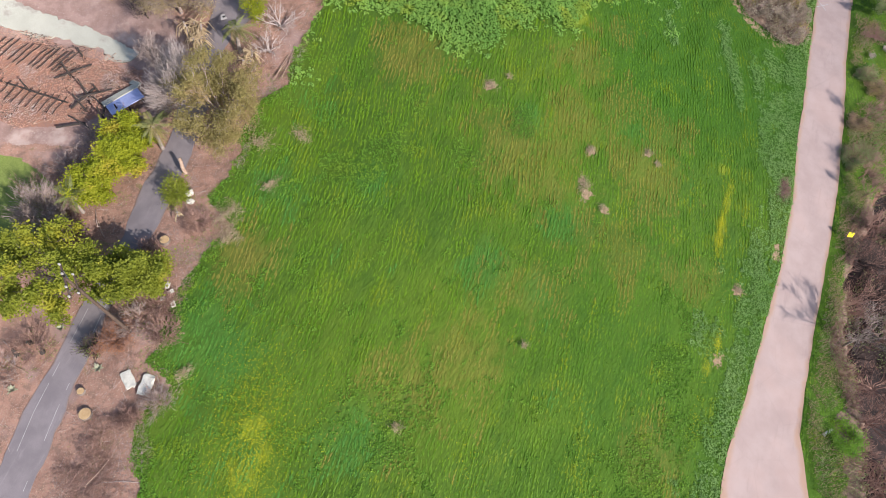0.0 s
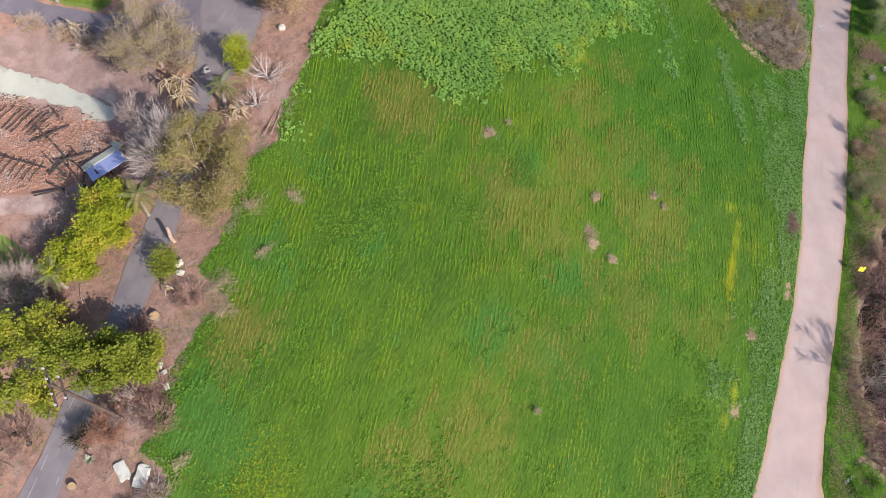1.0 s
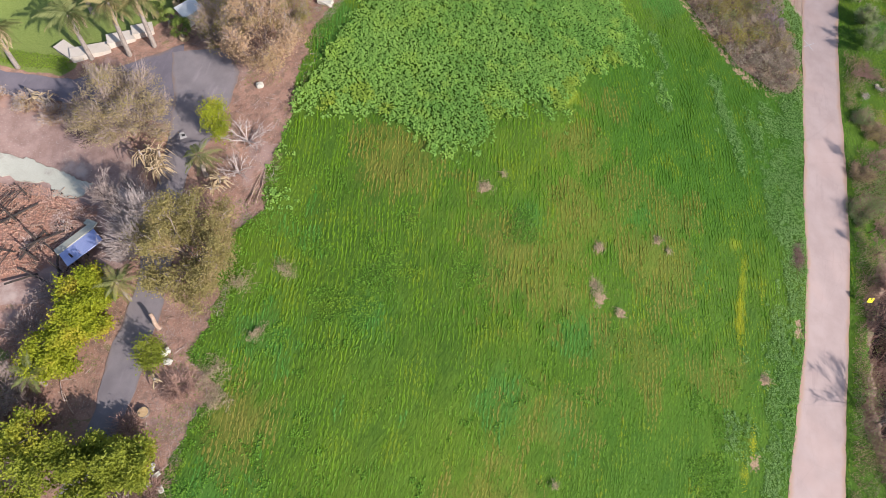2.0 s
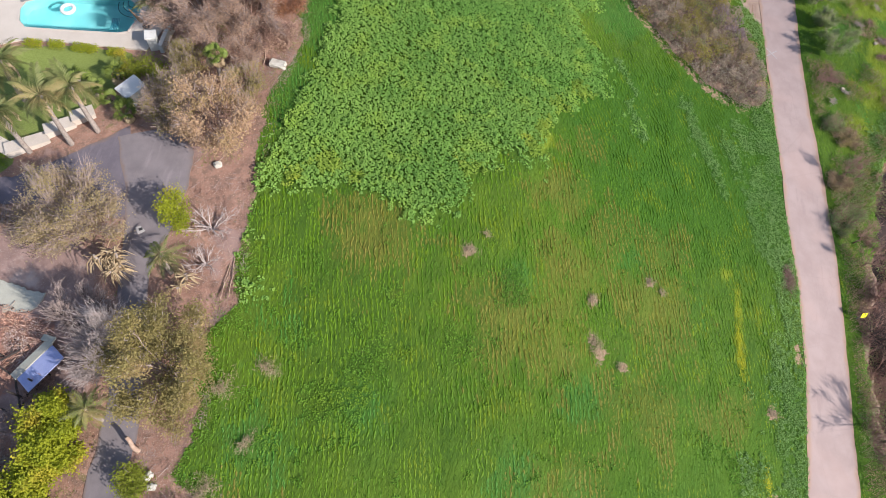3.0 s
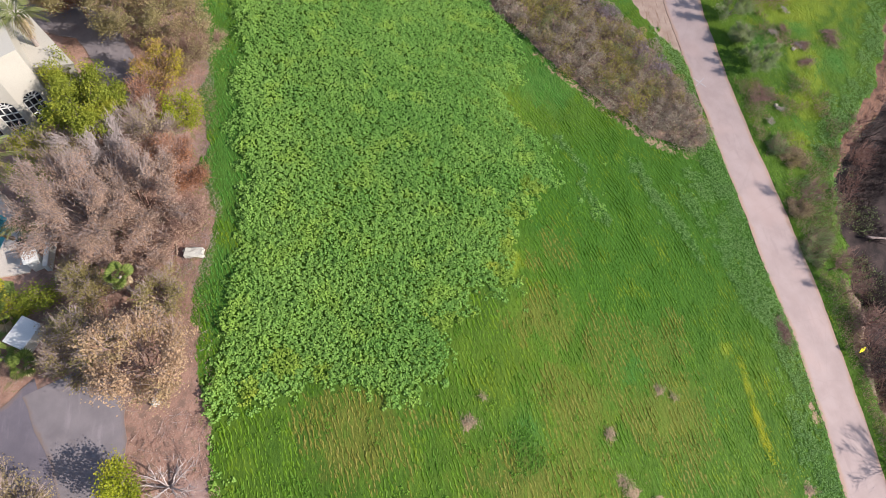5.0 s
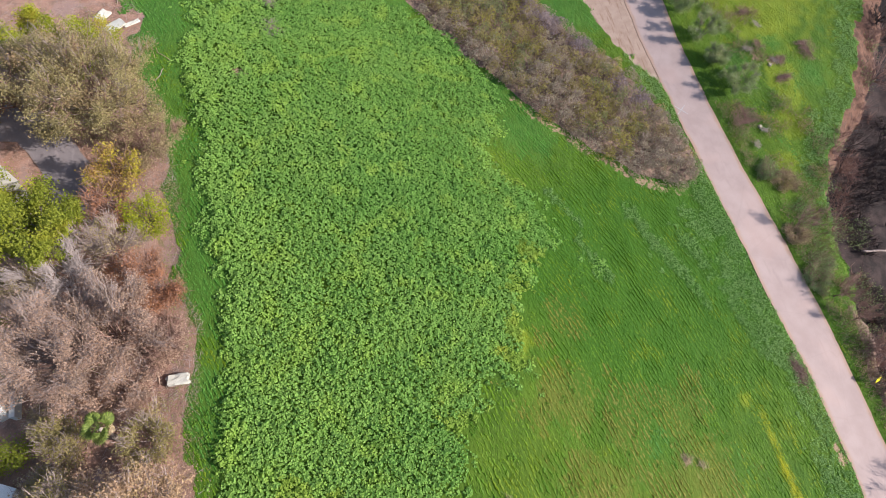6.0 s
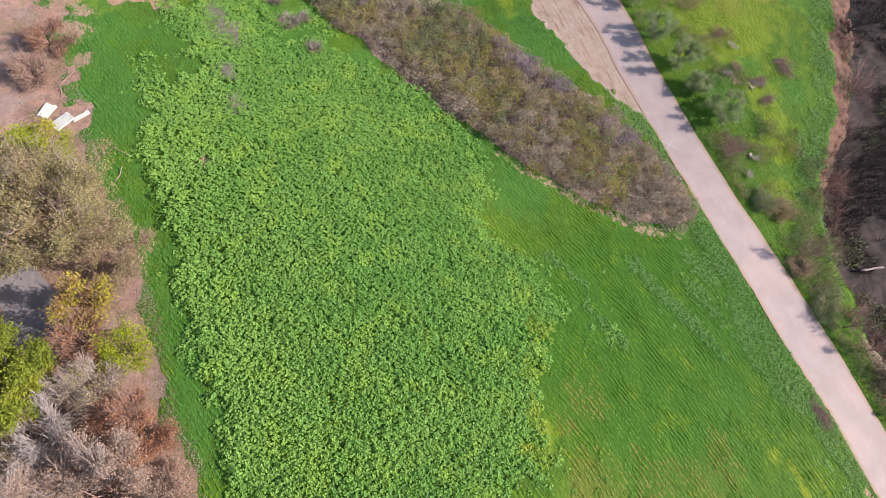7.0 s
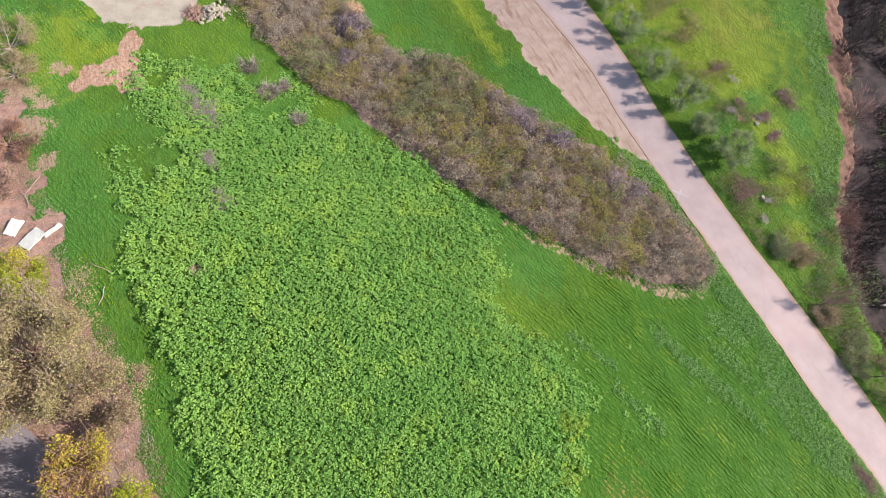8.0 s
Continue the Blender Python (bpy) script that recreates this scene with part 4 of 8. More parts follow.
def grass_kinds(x, y, m, rng):
    """Sorts places into weeds, dry, lush, yellow and plain green grass, with a tone for each."""
    n = len(x)
    u = x - row_shift(y)
    patch, drift = fbm(x, y, 4.5, 92), fbm(u - row_warp(u, y), y * 0.22, 1.0, 94)
    side = -inside(x, y, ROAD_L + ROAD_R[::-1])
    left = left_of(ROAD_L, x, y) < 1
    edge = left * (1 - step(side, 1.2, 3.6)) * step(y, 2, 10) * (1 - step(y, 62, 70)) + 0.7 * (~left) * step(bank_out(x, y), -3.4, -2.0) * step(y, 31, 40)
    near = np.maximum(spots(x, y, WEEDS), edge)
    speck = rng.rand(n) - 0.5
    weeds = (near > 0.12) & (near + 1.5 * (drift - 0.5) + 0.5 * speck > 0.52)
    dry = ~weeds & (m["dry"] + 0.8 * (drift - 0.5) + 0.15 * speck > 0.42 + 0.17 * m["deep"])
    lush = ~weeds & ~dry & (m["lush"] + 1.7 * (patch - 0.5) + 0.9 * (drift - 0.5) + 0.2 * speck > 0.54)
    gold = ~weeds & ~dry & ~lush & (m["gold"] + 1.3 * (patch - 0.5) + 0.8 * (drift - 0.5) + 0.2 * speck + 0.12 * step(x, -2, 6) * (1 - step(y, 34, 42)) > 0.46)
    tone = np.clip(0.42 + 0.30 * (1 - step(x, -4, 8)) * step(y, 10, 20) + 0.9 * (fbm(x, y, 2.5, 93) - 0.5) + 0.9 * (drift - 0.5) + 0.15 * speck - 0.38 * m["deep"], 0, 1)
    return weeds, dry, lush, gold, tone


def turf_masks(x, y, rng):
    """Where grass can stand, with the ground's masks there."""
    m = ground_masks(x, y)
    keep = (m["soil"] < 0.5) & (m["sand"] < 0.5) & (m["yard"] < 0.5) & (m["track"] < 0.4 + 0.3 * rng.rand(len(x))) & (m["litter"] < 0.4) & (m["mud"] < 0.3) & (m["cut"] < 0.3) & (m["bare"] < 0.45)
    keep &= off_pavement(x, y, 0.05) & (is_mallow(x, y) < 0.1)
    return keep, m


def grow_field():
    """Grass in wavy mown rows of low tussocks and blades, with drier, lusher and yellower drifts, and paler broad-leaved weeds."""
    rng = np.random.RandomState(3)
    u, y = scatter(rng, -70, 100, -5, 112, 0.225)
    keep = np.abs(u + row_shift(y) - 33) < 51
    u, y = u[keep], y[keep]
    u = np.round(u / 0.34) * 0.34 + rng.normal(size=len(u)) * 0.035
    x = u + row_shift(y) + row_warp(u, y)
    keep, m = turf_masks(x, y, rng)
    keep &= (leafy(x, y) + 0.9 * (fbm(x, y, 1.2, 89) - 0.5) < 0.55) & (rng.rand(len(x)) < 0.93)
    x, y, u = x[keep], y[keep], u[keep]
    tus = (x, y, grass_kinds(x, y, {k: v[keep] for k, v in m.items()}, rng))
    bx, by = scatter(rng, -18, 84, -5, 112, 0.165)
    keep, m = turf_masks(bx, by, rng)
    bx, by = bx[keep], by[keep]
    bla = (bx, by, grass_kinds(bx, by, {k: v[keep] for k, v in m.items()}, rng))
    for q, (name, mat, label) in enumerate((("dry_grass", MAT_BLADE_DRY, "patches of tan drying grass in the field"), ("lush_grass", MAT_BLADE_LUSH, "drifts of deeper green grass in the field"), ("yellow_grass", MAT_BLADE_GOLD, "drifts of yellow-green grass in the field"), ("field_grass", MAT_BLADE, "short green grass in wavy rows over the sloping field"))):
        s = Soup()
        for (px, py, kinds), tuft in ((tus, True), (bla, False)):
            pick = kinds[q + 1] if q < 3 else ~(kinds[0] | kinds[1] | kinds[2] | kinds[3])
            gx, gy, tone = px[pick], py[pick], kinds[4][pick]
            c = np.stack([gx, gy, land(gx, gy) + lumps(gx, gy) - 0.02], 1)
            if tuft:
                slope = np.degrees(np.arctan(row_shift(gy + 0.5) - row_shift(gy - 0.5)))
                mown = (left_of(ROAD_L, gx, gy) < 0) & (gy < 66)
                s.ridges(c, np.where(mown, 0.5, 0.28), np.where(mown, 0.19, 0.2), 0.015 + 0.085 * fbm(gx, gy, 1.6, 98) * (0.4 + 0.6 * step(gy, 15, 27)), rng, tone, np.where(mown, slope, rng.uniform(0, 180, len(gx))))
            else:
                s.blades(c, 0.17, 0.055, rng, np.clip(tone + 0.1, 0, 1), (0.25, 0.55), 1.0)
        tagged(piece(name, s, mat), label, "grass", "", "stuff")
    s = Soup()
    x, y, kinds = bla
    w = kinds[0] & (rng.rand(len(x)) < 0.6)
    c = np.stack([x[w], y[w], land(x[w], y[w]) + lumps(x[w], y[w])], 1)
    s.rosettes(c, 0.17, 0.08 + 0.2 * fbm(x[w], y[w], 0.9, 84), 7, 0.14, 0.5, rng, np.clip(0.35 + 0.8 * kinds[4][w], 0, 1))
    tagged(piece("roadside_weeds", s, MAT_BLADE_PALE), "pale grey-green weeds along the road verge", "weeds", "", "stuff")
    x, y = scatter(rng, -18, 27, -5, 60, 0.27)
    keep, m = turf_masks(x, y, rng)
    keep &= leafy(x, y) + 1.5 * (fbm(x, y, 1.2, 89) - 0.5) + 0.4 * (rng.rand(len(x)) - 0.5) > 0.42
    x, y = x[keep], y[keep]
    c = np.stack([x, y, land(x, y) + lumps(x, y)], 1)
    s = Soup()
    s.rosettes(c, 0.18, 0.04 + 0.09 * fbm(x, y, 0.8, 85), 8, 0.13, 0.7, rng, np.clip(1.1 * fbm(x, y, 2.4, 87) - 0.1 + 0.25 * (rng.rand(len(x)) - 0.5), 0, 1))
    tagged(piece("field_weeds", s, MAT_FIELD_WEED), "low broad-leaved green weeds among the grass", "weeds", "", "stuff")


grow_field()


def grow_mallow():
    """Knee-high plants, each a small dome of broad round leaves, with gaps between them."""
    rng = np.random.RandomState(5)
    x, y = scatter(rng, -12, 32, 24, 104, 0.255)
    v = is_mallow(x, y)
    keep = (v > 0) & (ground_masks(x, y)["soil"] < 0.6)
    keep &= fbm(x, y, 1.1, 101) + 0.5 * (rng.rand(len(x)) - 0.5) > 0.12
    keep &= rng.rand(len(x)) < 0.35 + 0.65 * step(v, 0, 1.5)
    x, y, v = x[keep], y[keep], v[keep]
    n = len(x)
    hole = step(fbm(x, y, 1.3, 102), 0.34, 0.42) * step(fbm(x + 40, y, 0.6, 103), 0.22, 0.32)
    top = (0.12 + 0.28 * step(v, 0, 1.6) + 0.13 * rng.rand(n) * step(v, -0.2, 1.0)) * (0.65 + 0.7 * fbm(x, y, 2.2, 96)) * (0.6 + 0.4 * hole) * (1 + 0.5 * step(v, 0.1, 0.6) * (1 - step(left_of(MALLOW_L, x, y), 0.8, 2.5)))
    tone = np.clip(0.5 + 1.3 * (fbm(x, y, 3.4, 99) - 0.5) + 0.16 * (rng.rand(n) - 0.5) - 0.35 * spots(x, y, LUSH) + 0.3 * (0.6 - step(x - 0.25 * (y - 60), 4, 17)), 0, 1)
    yellow = (spots(x, y, MALLOW_GOLD) + 0.8 * (fbm(x, y, 1.4, 104) - 0.5) + 0.4 * (rng.rand(n) - 0.5)) > 0.5
    c = np.stack([x, y, land(x, y) + lumps(x, y)], 1)
    for name, pick, mat, label in (("mallow", ~yellow, MAT_MALLOW, "dense knee-high bright green mallow over the upper field"), ("yellow_mallow", yellow, MAT_MALLOW_GOLD, "yellowing mallow where the tall weeds meet the grass")):
        s = Soup()
        s.rosettes(c[pick], 0.21, top[pick], 10, 0.16, 0.9, rng, tone[pick], 0.7)
        tagged(piece(name, s, mat), label, "weeds", "", "stuff")


grow_mallow()


def grow_scrub():
    """Low rounded bushes, one close beside the other, of four leaf colours."""
    rng = np.random.RandomState(8)
    x, y = scatter(rng, 27, 48, 46, 112, 1.0)
    d = inside(x, y, SCRUB) + 1.3 * (fbm(x, y, 3, 71) - 0.5)
    keep = (d > 0.35) & off_pavement(x, y, 0.5)
    x, y, d = x[keep], y[keep], d[keep]
    n = len(x)
    wide = rng.uniform(0.55, 1.15, n)
    top = (0.5 + 0.9 * step(d, 0, 2.0)) * rng.uniform(0.55, 1.35, n)
    z = land(x, y)
    kind = np.clip(2.2 * (fbm(x, y, 5.0, 73) - 0.5) + rng.normal(size=n) * 0.2 + 0.04 + 0.4 * step(d, 0.3, 2.5) + 0.2 * step(y, 66, 80), 0, 0.999)
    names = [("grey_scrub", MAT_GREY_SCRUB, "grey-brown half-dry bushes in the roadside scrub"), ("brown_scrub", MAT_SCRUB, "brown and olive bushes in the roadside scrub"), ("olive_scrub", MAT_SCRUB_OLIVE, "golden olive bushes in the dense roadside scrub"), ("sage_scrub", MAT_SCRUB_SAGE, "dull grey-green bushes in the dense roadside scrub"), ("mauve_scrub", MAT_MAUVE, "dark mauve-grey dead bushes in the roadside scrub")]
    tone = np.clip(rng.uniform(0.15, 0.85, n) + 0.5 * (fbm(x, y, 3.0, 74) - 0.5), 0, 1)
    sort = (kind * 4).astype(int)
    sort[spots(x, y, [(41.4, 79.4, 1.6), (41.9, 76.8, 1.5)]) > 0.5] = 3
    sort[spots(x, y, [(43.4, 66.3, 1.1), (42.4, 70.2, 1.2), (43.3, 60.2, 0.9), (43.6, 57.6, 0.9), (41.6, 73.6, 0.7), (38.4, 91.0, 1.3), (35.6, 87.0, 0.9)]) + 0.3 * (rng.rand(n) - 0.5) > 0.45] = 4
    for q, (name, mat, label) in enumerate(names):
        b = sort == q
        k = 150
        m = int(b.sum())
        a, r = rng.uniform(0, 6.283, (m, k)), np.sqrt(rng.rand(m, k))
        bulge = 1 + 0.28 * np.sin(3 * a + 9 * tone[b][:, None]) * r
        h = top[b][:, None] * np.sqrt(1.02 - r ** 2) * rng.uniform(0.6, 1.08, (m, k)) + 0.1
        c = np.stack([x[b][:, None] + wide[b][:, None] * r * bulge * np.cos(a), y[b][:, None] + wide[b][:, None] * r * bulge * np.sin(a), z[b][:, None] + h], -1).reshape(-1, 3)
        # tone climbs with leaf height, painting shade low in each bush, light on top
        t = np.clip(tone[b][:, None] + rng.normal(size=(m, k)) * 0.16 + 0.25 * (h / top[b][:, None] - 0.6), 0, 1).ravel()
        s = Soup()
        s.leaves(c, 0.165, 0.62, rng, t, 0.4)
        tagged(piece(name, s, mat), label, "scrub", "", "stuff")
    k = 26
    a, r = rng.uniform(0, 6.283, (n, k)), rng.uniform(0.05, 1.0, (n, k)) * wide[:, None]
    base = np.repeat(np.stack([x, y, z + 0.2 * top], 1), k, 0)
    tip = np.stack([(x[:, None] + r * np.cos(a)).ravel(), (y[:, None] + r * np.sin(a)).ravel(), (z[:, None] + top[:, None] * rng.uniform(0.7, 1.25, (n, k))).ravel()], 1)
    s = Soup()
    bare = np.repeat(kind < 0.3, k) | (rng.rand(n * k) < 0.12)
    s.sticks((base * 0.5 + tip * 0.5)[bare], (tip + [0, 0, 0.12])[bare], 0.014, 0.006)
    tagged(piece("scrub_twigs", s, BARK_GREY), "grey dead twigs standing in the brown scrub", "scrub", "", "stuff")


grow_scrub()


def grow_flowers():
    rng = np.random.RandomState(9)
    s = Soup()
    rows = [(29.8, 27.4, 0.7, 160), (28.4, 23.7, 0.75, 260), (29, 25.4, 0.5, 90), (30.7, 29.2, 0.6, 40), (26.8, 14.6, 0.5, 90), (25.4, 12.5, 0.5, 50), (23.8, 8.5, 0.8, 40), (30.3, 31, 0.9, 40), (31.6, 26.5, 0.5, 40), (-8.9, 6.4, 1.9, 500), (-9.1, 3.6, 1.7, 350), (-9.6, 9.0, 1.8, 260), (-4.8, 8.2, 1.2, 40), (14.1, 4.2, 1.2, 50), (5.8, 4.4, 1.2, 50), (-8.4, 9.3, 1.4, 60), (-12.3, 3.2, 1.2, 50)]
    for x, y, r, n in rows:
        n *= 2 if x > 20 else 3
        py = y + rng.normal(size=n) * r * 1.5
        px = x + 0.3 * (py - y) * (x > 20) + rng.normal(size=n) * r * (0.35 if x > 20 else 0.8)
        s.leaves(np.stack([px, py, land(px, py) + 0.15 + lumps(px, py)], 1), 0.05, 0.9, rng, rng.rand(n), 0.8)
    tagged(piece("yellow_flowers", s, MAT_PETAL), "drifts of small yellow flowers in the grass", "flowers", "", "stuff")


grow_flowers()


def litter_bits():
    """Leaves, chips and fallen twigs on the bare soil."""
    rng = np.random.RandomState(12)
    x, y = scatter(rng, -30, 8, -4, 96, 0.21)
    fe = left_of(FIELD_EDGE, x, y)
    keep = (fe < 0.6) & (fe > -10) & off_pavement(x, y, 0.15) & (inside(x, y, DECK_RING) < -0.5) & (fbm(x, y, 2.0, 76) > 0.33)
    x, y = x[keep], y[keep]
    n = len(x)
    c = np.stack([x, y, land(x, y) + 0.18 * (fbm(x, y, 1.0, 35) - 0.5) + 0.03], 1)
    s = Soup()
    s.leaves(c, 0.10, 0.6, rng, rng.rand(n), 0.8)
    tagged(piece("leaf_litter", s, MAT_BROWN), "dry brown leaf litter on the bare soil", "litter", "", "stuff")
    s = Soup()
    k = rng.rand(n) < 0.10
    a = rng.uniform(0, 6.283, k.sum())
    d = np.stack([np.cos(a), np.sin(a), rng.uniform(-0.05, 0.1, k.sum())], 1) * 0.7 * rng.uniform(0.06, 1.0, k.sum())[:, None] ** 2.2
    s.sticks(c[k] - d + [0, 0, 0.03], c[k] + d + [0, 0, 0.03], 0.014, 0.006)
    tagged(piece("fallen_twigs", s, BARK_PALE), "pale fallen twigs strewn over the bare soil", "litter", "", "stuff")


litter_bits()


def edge_stalks():
    """Dry stalks and low dead brush along the edge of the field."""
    rng = np.random.RandomState(16)
    x, y = scatter(rng, -26, 12, -4, 100, 0.16)
    fe = left_of(FIELD_EDGE, x, y)
    keep = (fe < 0.7) & (fe > -5.5) & off_pavement(x, y, 0.15) & (inside(x, y, DECK_RING) < -0.5) & (fbm(x, y, 1.6, 82) + 0.14 * step(fe, -3.0, 0.0) > 0.55)
    x, y = x[keep], y[keep]
    n = len(x)
    c = np.stack([x, y, land(x, y) + 0.18 * (fbm(x, y, 1.0, 35) - 0.5)], 1)
    tip = c + rng.normal(size=c.shape) * [0.26, 0.26, 0.05] + [0, 0, 0.16]
    rust = fbm(x, y, 3.0, 83) > 0.5
    for name, pick, mat, label in (("edge_stalks", rust, BARK_BROWN, "rust-brown dead stalks along the field edge"), ("pale_stalks", ~rust, BARK_GREY, "pale dead stalks along the field edge")):
        s = Soup()
        s.sticks(c[pick], tip[pick], 0.014, 0.004)
        tagged(piece(name, s, mat), label, "dead stalks", "", "stuff")
    s = Soup()
    s.leaves(c[::2] + [0, 0, 0.035] + rng.normal(size=c[::2].shape) * [0.1, 0.1, 0.01], 0.08, 0.5, rng, rng.rand(len(c[::2])), 0.5)
    tagged(piece("curled_leaves", s, MAT_BROWN), "curled brown leaves along the field edge", "litter", "", "stuff")


edge_stalks()


def soil_weeds():
    """Small green weeds that sprout on the bare soil."""
    rng = np.random.RandomState(13)
    x, y = scatter(rng, -30, 8, -4, 100, 0.3)
    fe = left_of(FIELD_EDGE, x, y)
    keep = (fe < 0.8) & (fe > -11) & off_pavement(x, y, 0.05) & (inside(x, y, DECK_RING) < -0.5) & (fbm(x, y, 2.2, 86) + 0.2 * step(fe, -2.5, 0.5) > 0.69)
    x, y = x[keep], y[keep]
    c = np.repeat(np.stack([x, y, land(x, y) + 0.18 * (fbm(x, y, 1.0, 35) - 0.5) + 0.05], 1), 5, 0)
    c = c + rng.normal(size=c.shape) * [0.1, 0.1, 0.03]
    s = Soup()
    s.leaves(c, 0.09, 0.6, rng, rng.rand(len(c)), 0.6)
    tagged(piece("soil_weeds", s, MAT_OLIVE_GREEN), "small green weeds sprouting on bare soil", "weeds", "", "stuff")


soil_weeds()


def lane_cover():
    """A clipped bank of green ground cover above the lane."""
    rng = np.random.RandomState(17)
    x, y = scatter(rng, -40, -25.4, 46, 56, 0.2)
    d = y - np.interp(x, [p[0] for p in LANE_L], [p[1] for p in LANE_L])
    keep = (d > 0.35 + 0.3 * fbm(x, y, 0.8, 106)) & (d < 2.0)
    x, y = x[keep], y[keep]
    s = Soup()
    s.rosettes(np.stack([x, y, land(x, y) + 0.05], 1), 0.15, 0.25 + 0.2 * fbm(x, y, 0.7, 107), 8, 0.12, 0.6, rng, fbm(x, y, 1.5, 108))
    tagged(piece("ground_cover", s, MAT_GROUND_COVER), "clipped green ground cover along the dark lane", "ground cover", "", "stuff")


lane_cover()


def creek_tangle():
    """Dead brush that fills the creek bed."""
    rng = np.random.RandomState(14)
    x, y = scatter(rng, 38, 96, -6, 74, 0.5)
    b = away(x, y, BANK)
    keep = ((b > ledge(y) + 2.6) & (b < 16) & (fbm(x, y, 4, 77) > 0.47)) | ((b > -2.2 + 2.2 * step(y, 31, 36)) & (b < ledge(y) + 0.8) & (y < 51) & (fbm(x, y, 2.5, 79) > 0.47 + 0.10 * step(y, 24, 30)) & off_pavement(x, y, 1.4))
    x, y = x[keep], y[keep]
    n = len(x)
    z = land(x, y)
    base = np.repeat(np.stack([x, y, z], 1), 7, 0)
    tip = base + rng.normal(size=base.shape) * [0.55, 0.55, 0.3] + [0, 0, 0.9]
    s = Soup()
    near = np.repeat(away(x, y, BANK) < 5, 7)
    s.sticks(base[~near], tip[~near], 0.03, 0.01)
    tagged(piece("creek_brush", s, BARK_DARK), "tangled dark dead brush in the creek bed", "brush", "", "stuff")
    s = Soup()
    s.sticks(base[near], tip[near], 0.026, 0.009)
    tagged(piece("bank_brush", s, BARK_BROWN), "tangled reddish-brown dead brush along the creek bank", "brush", "", "stuff")
    k = fbm(x, y, 6, 78) > 0.53
    c = np.repeat(np.stack([x[k], y[k], z[k]], 1), 12, 0)
    c = c + rng.normal(size=c.shape) * [0.3, 0.3, 0.12] + [0, 0, 0.3]
    s = Soup()
    s.leaves(c, 0.17, 0.6, rng, rng.rand(len(c)), 0.5)
    tagged(piece("creek_weeds", s, MAT_SAGE), "dull green weeds among the creek brush", "weeds", "", "stuff")


creek_tangle()


def verge_brush():
    """Low half-dry brush between the pale road and the creek."""
    rng = np.random.RandomState(15)
    x, y = scatter(rng, 34, 70, 2, 84, 0.32)
    d = left_of(ROAD_R, x, y)
    b = bank_out(x, y)
    thick = fbm(x, y, 2.6, 87) + 0.22 * (1 - step(d, 1.0, 6.0)) * (1 - step(y, 44, 56)) + 0.1 * (1 - step(y, 36, 44))
    keep = (d > 0.5) & (b < -0.2) & (thick > 0.61) & (d < 11)
    x, y, thick = x[keep], y[keep], thick[keep]
    n = len(x)
    top = 0.15 + 1.6 * np.clip(thick - 0.54, 0, 0.35)
    kind = fbm(x, y, 2.0, 88) + 0.2 * (rng.rand(n) - 0.5)
    z = land(x, y)
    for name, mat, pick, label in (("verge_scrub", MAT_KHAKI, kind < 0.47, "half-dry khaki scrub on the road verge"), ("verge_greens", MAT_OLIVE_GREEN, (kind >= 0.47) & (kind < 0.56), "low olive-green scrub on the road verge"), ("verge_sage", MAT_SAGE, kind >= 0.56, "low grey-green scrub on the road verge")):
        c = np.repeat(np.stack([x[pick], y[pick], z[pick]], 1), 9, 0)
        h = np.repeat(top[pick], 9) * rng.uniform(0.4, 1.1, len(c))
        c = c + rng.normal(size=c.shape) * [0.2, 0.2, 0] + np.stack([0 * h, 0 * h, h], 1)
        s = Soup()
        # random tone, plus painted shading: low leaves dark, top leaves light
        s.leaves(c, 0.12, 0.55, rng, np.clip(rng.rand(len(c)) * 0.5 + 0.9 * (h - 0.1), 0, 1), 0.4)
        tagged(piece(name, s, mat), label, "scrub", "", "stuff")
    base = np.repeat(np.stack([x, y, z + 0.1], 1), 3, 0)
    tip = base + rng.normal(size=base.shape) * [0.25, 0.25, 0.1] + np.stack([np.zeros(3 * n), np.zeros(3 * n), np.repeat(top, 3) * 1.2 + 0.1], 1)
    s = Soup()
    s.sticks(base, tip, 0.014, 0.006)
    tagged(piece("verge_twigs", s, BARK_BROWN), "thin reddish-brown twigs in the roadside scrub", "scrub", "", "stuff")


verge_brush()

# ---- trees and shrubs ----


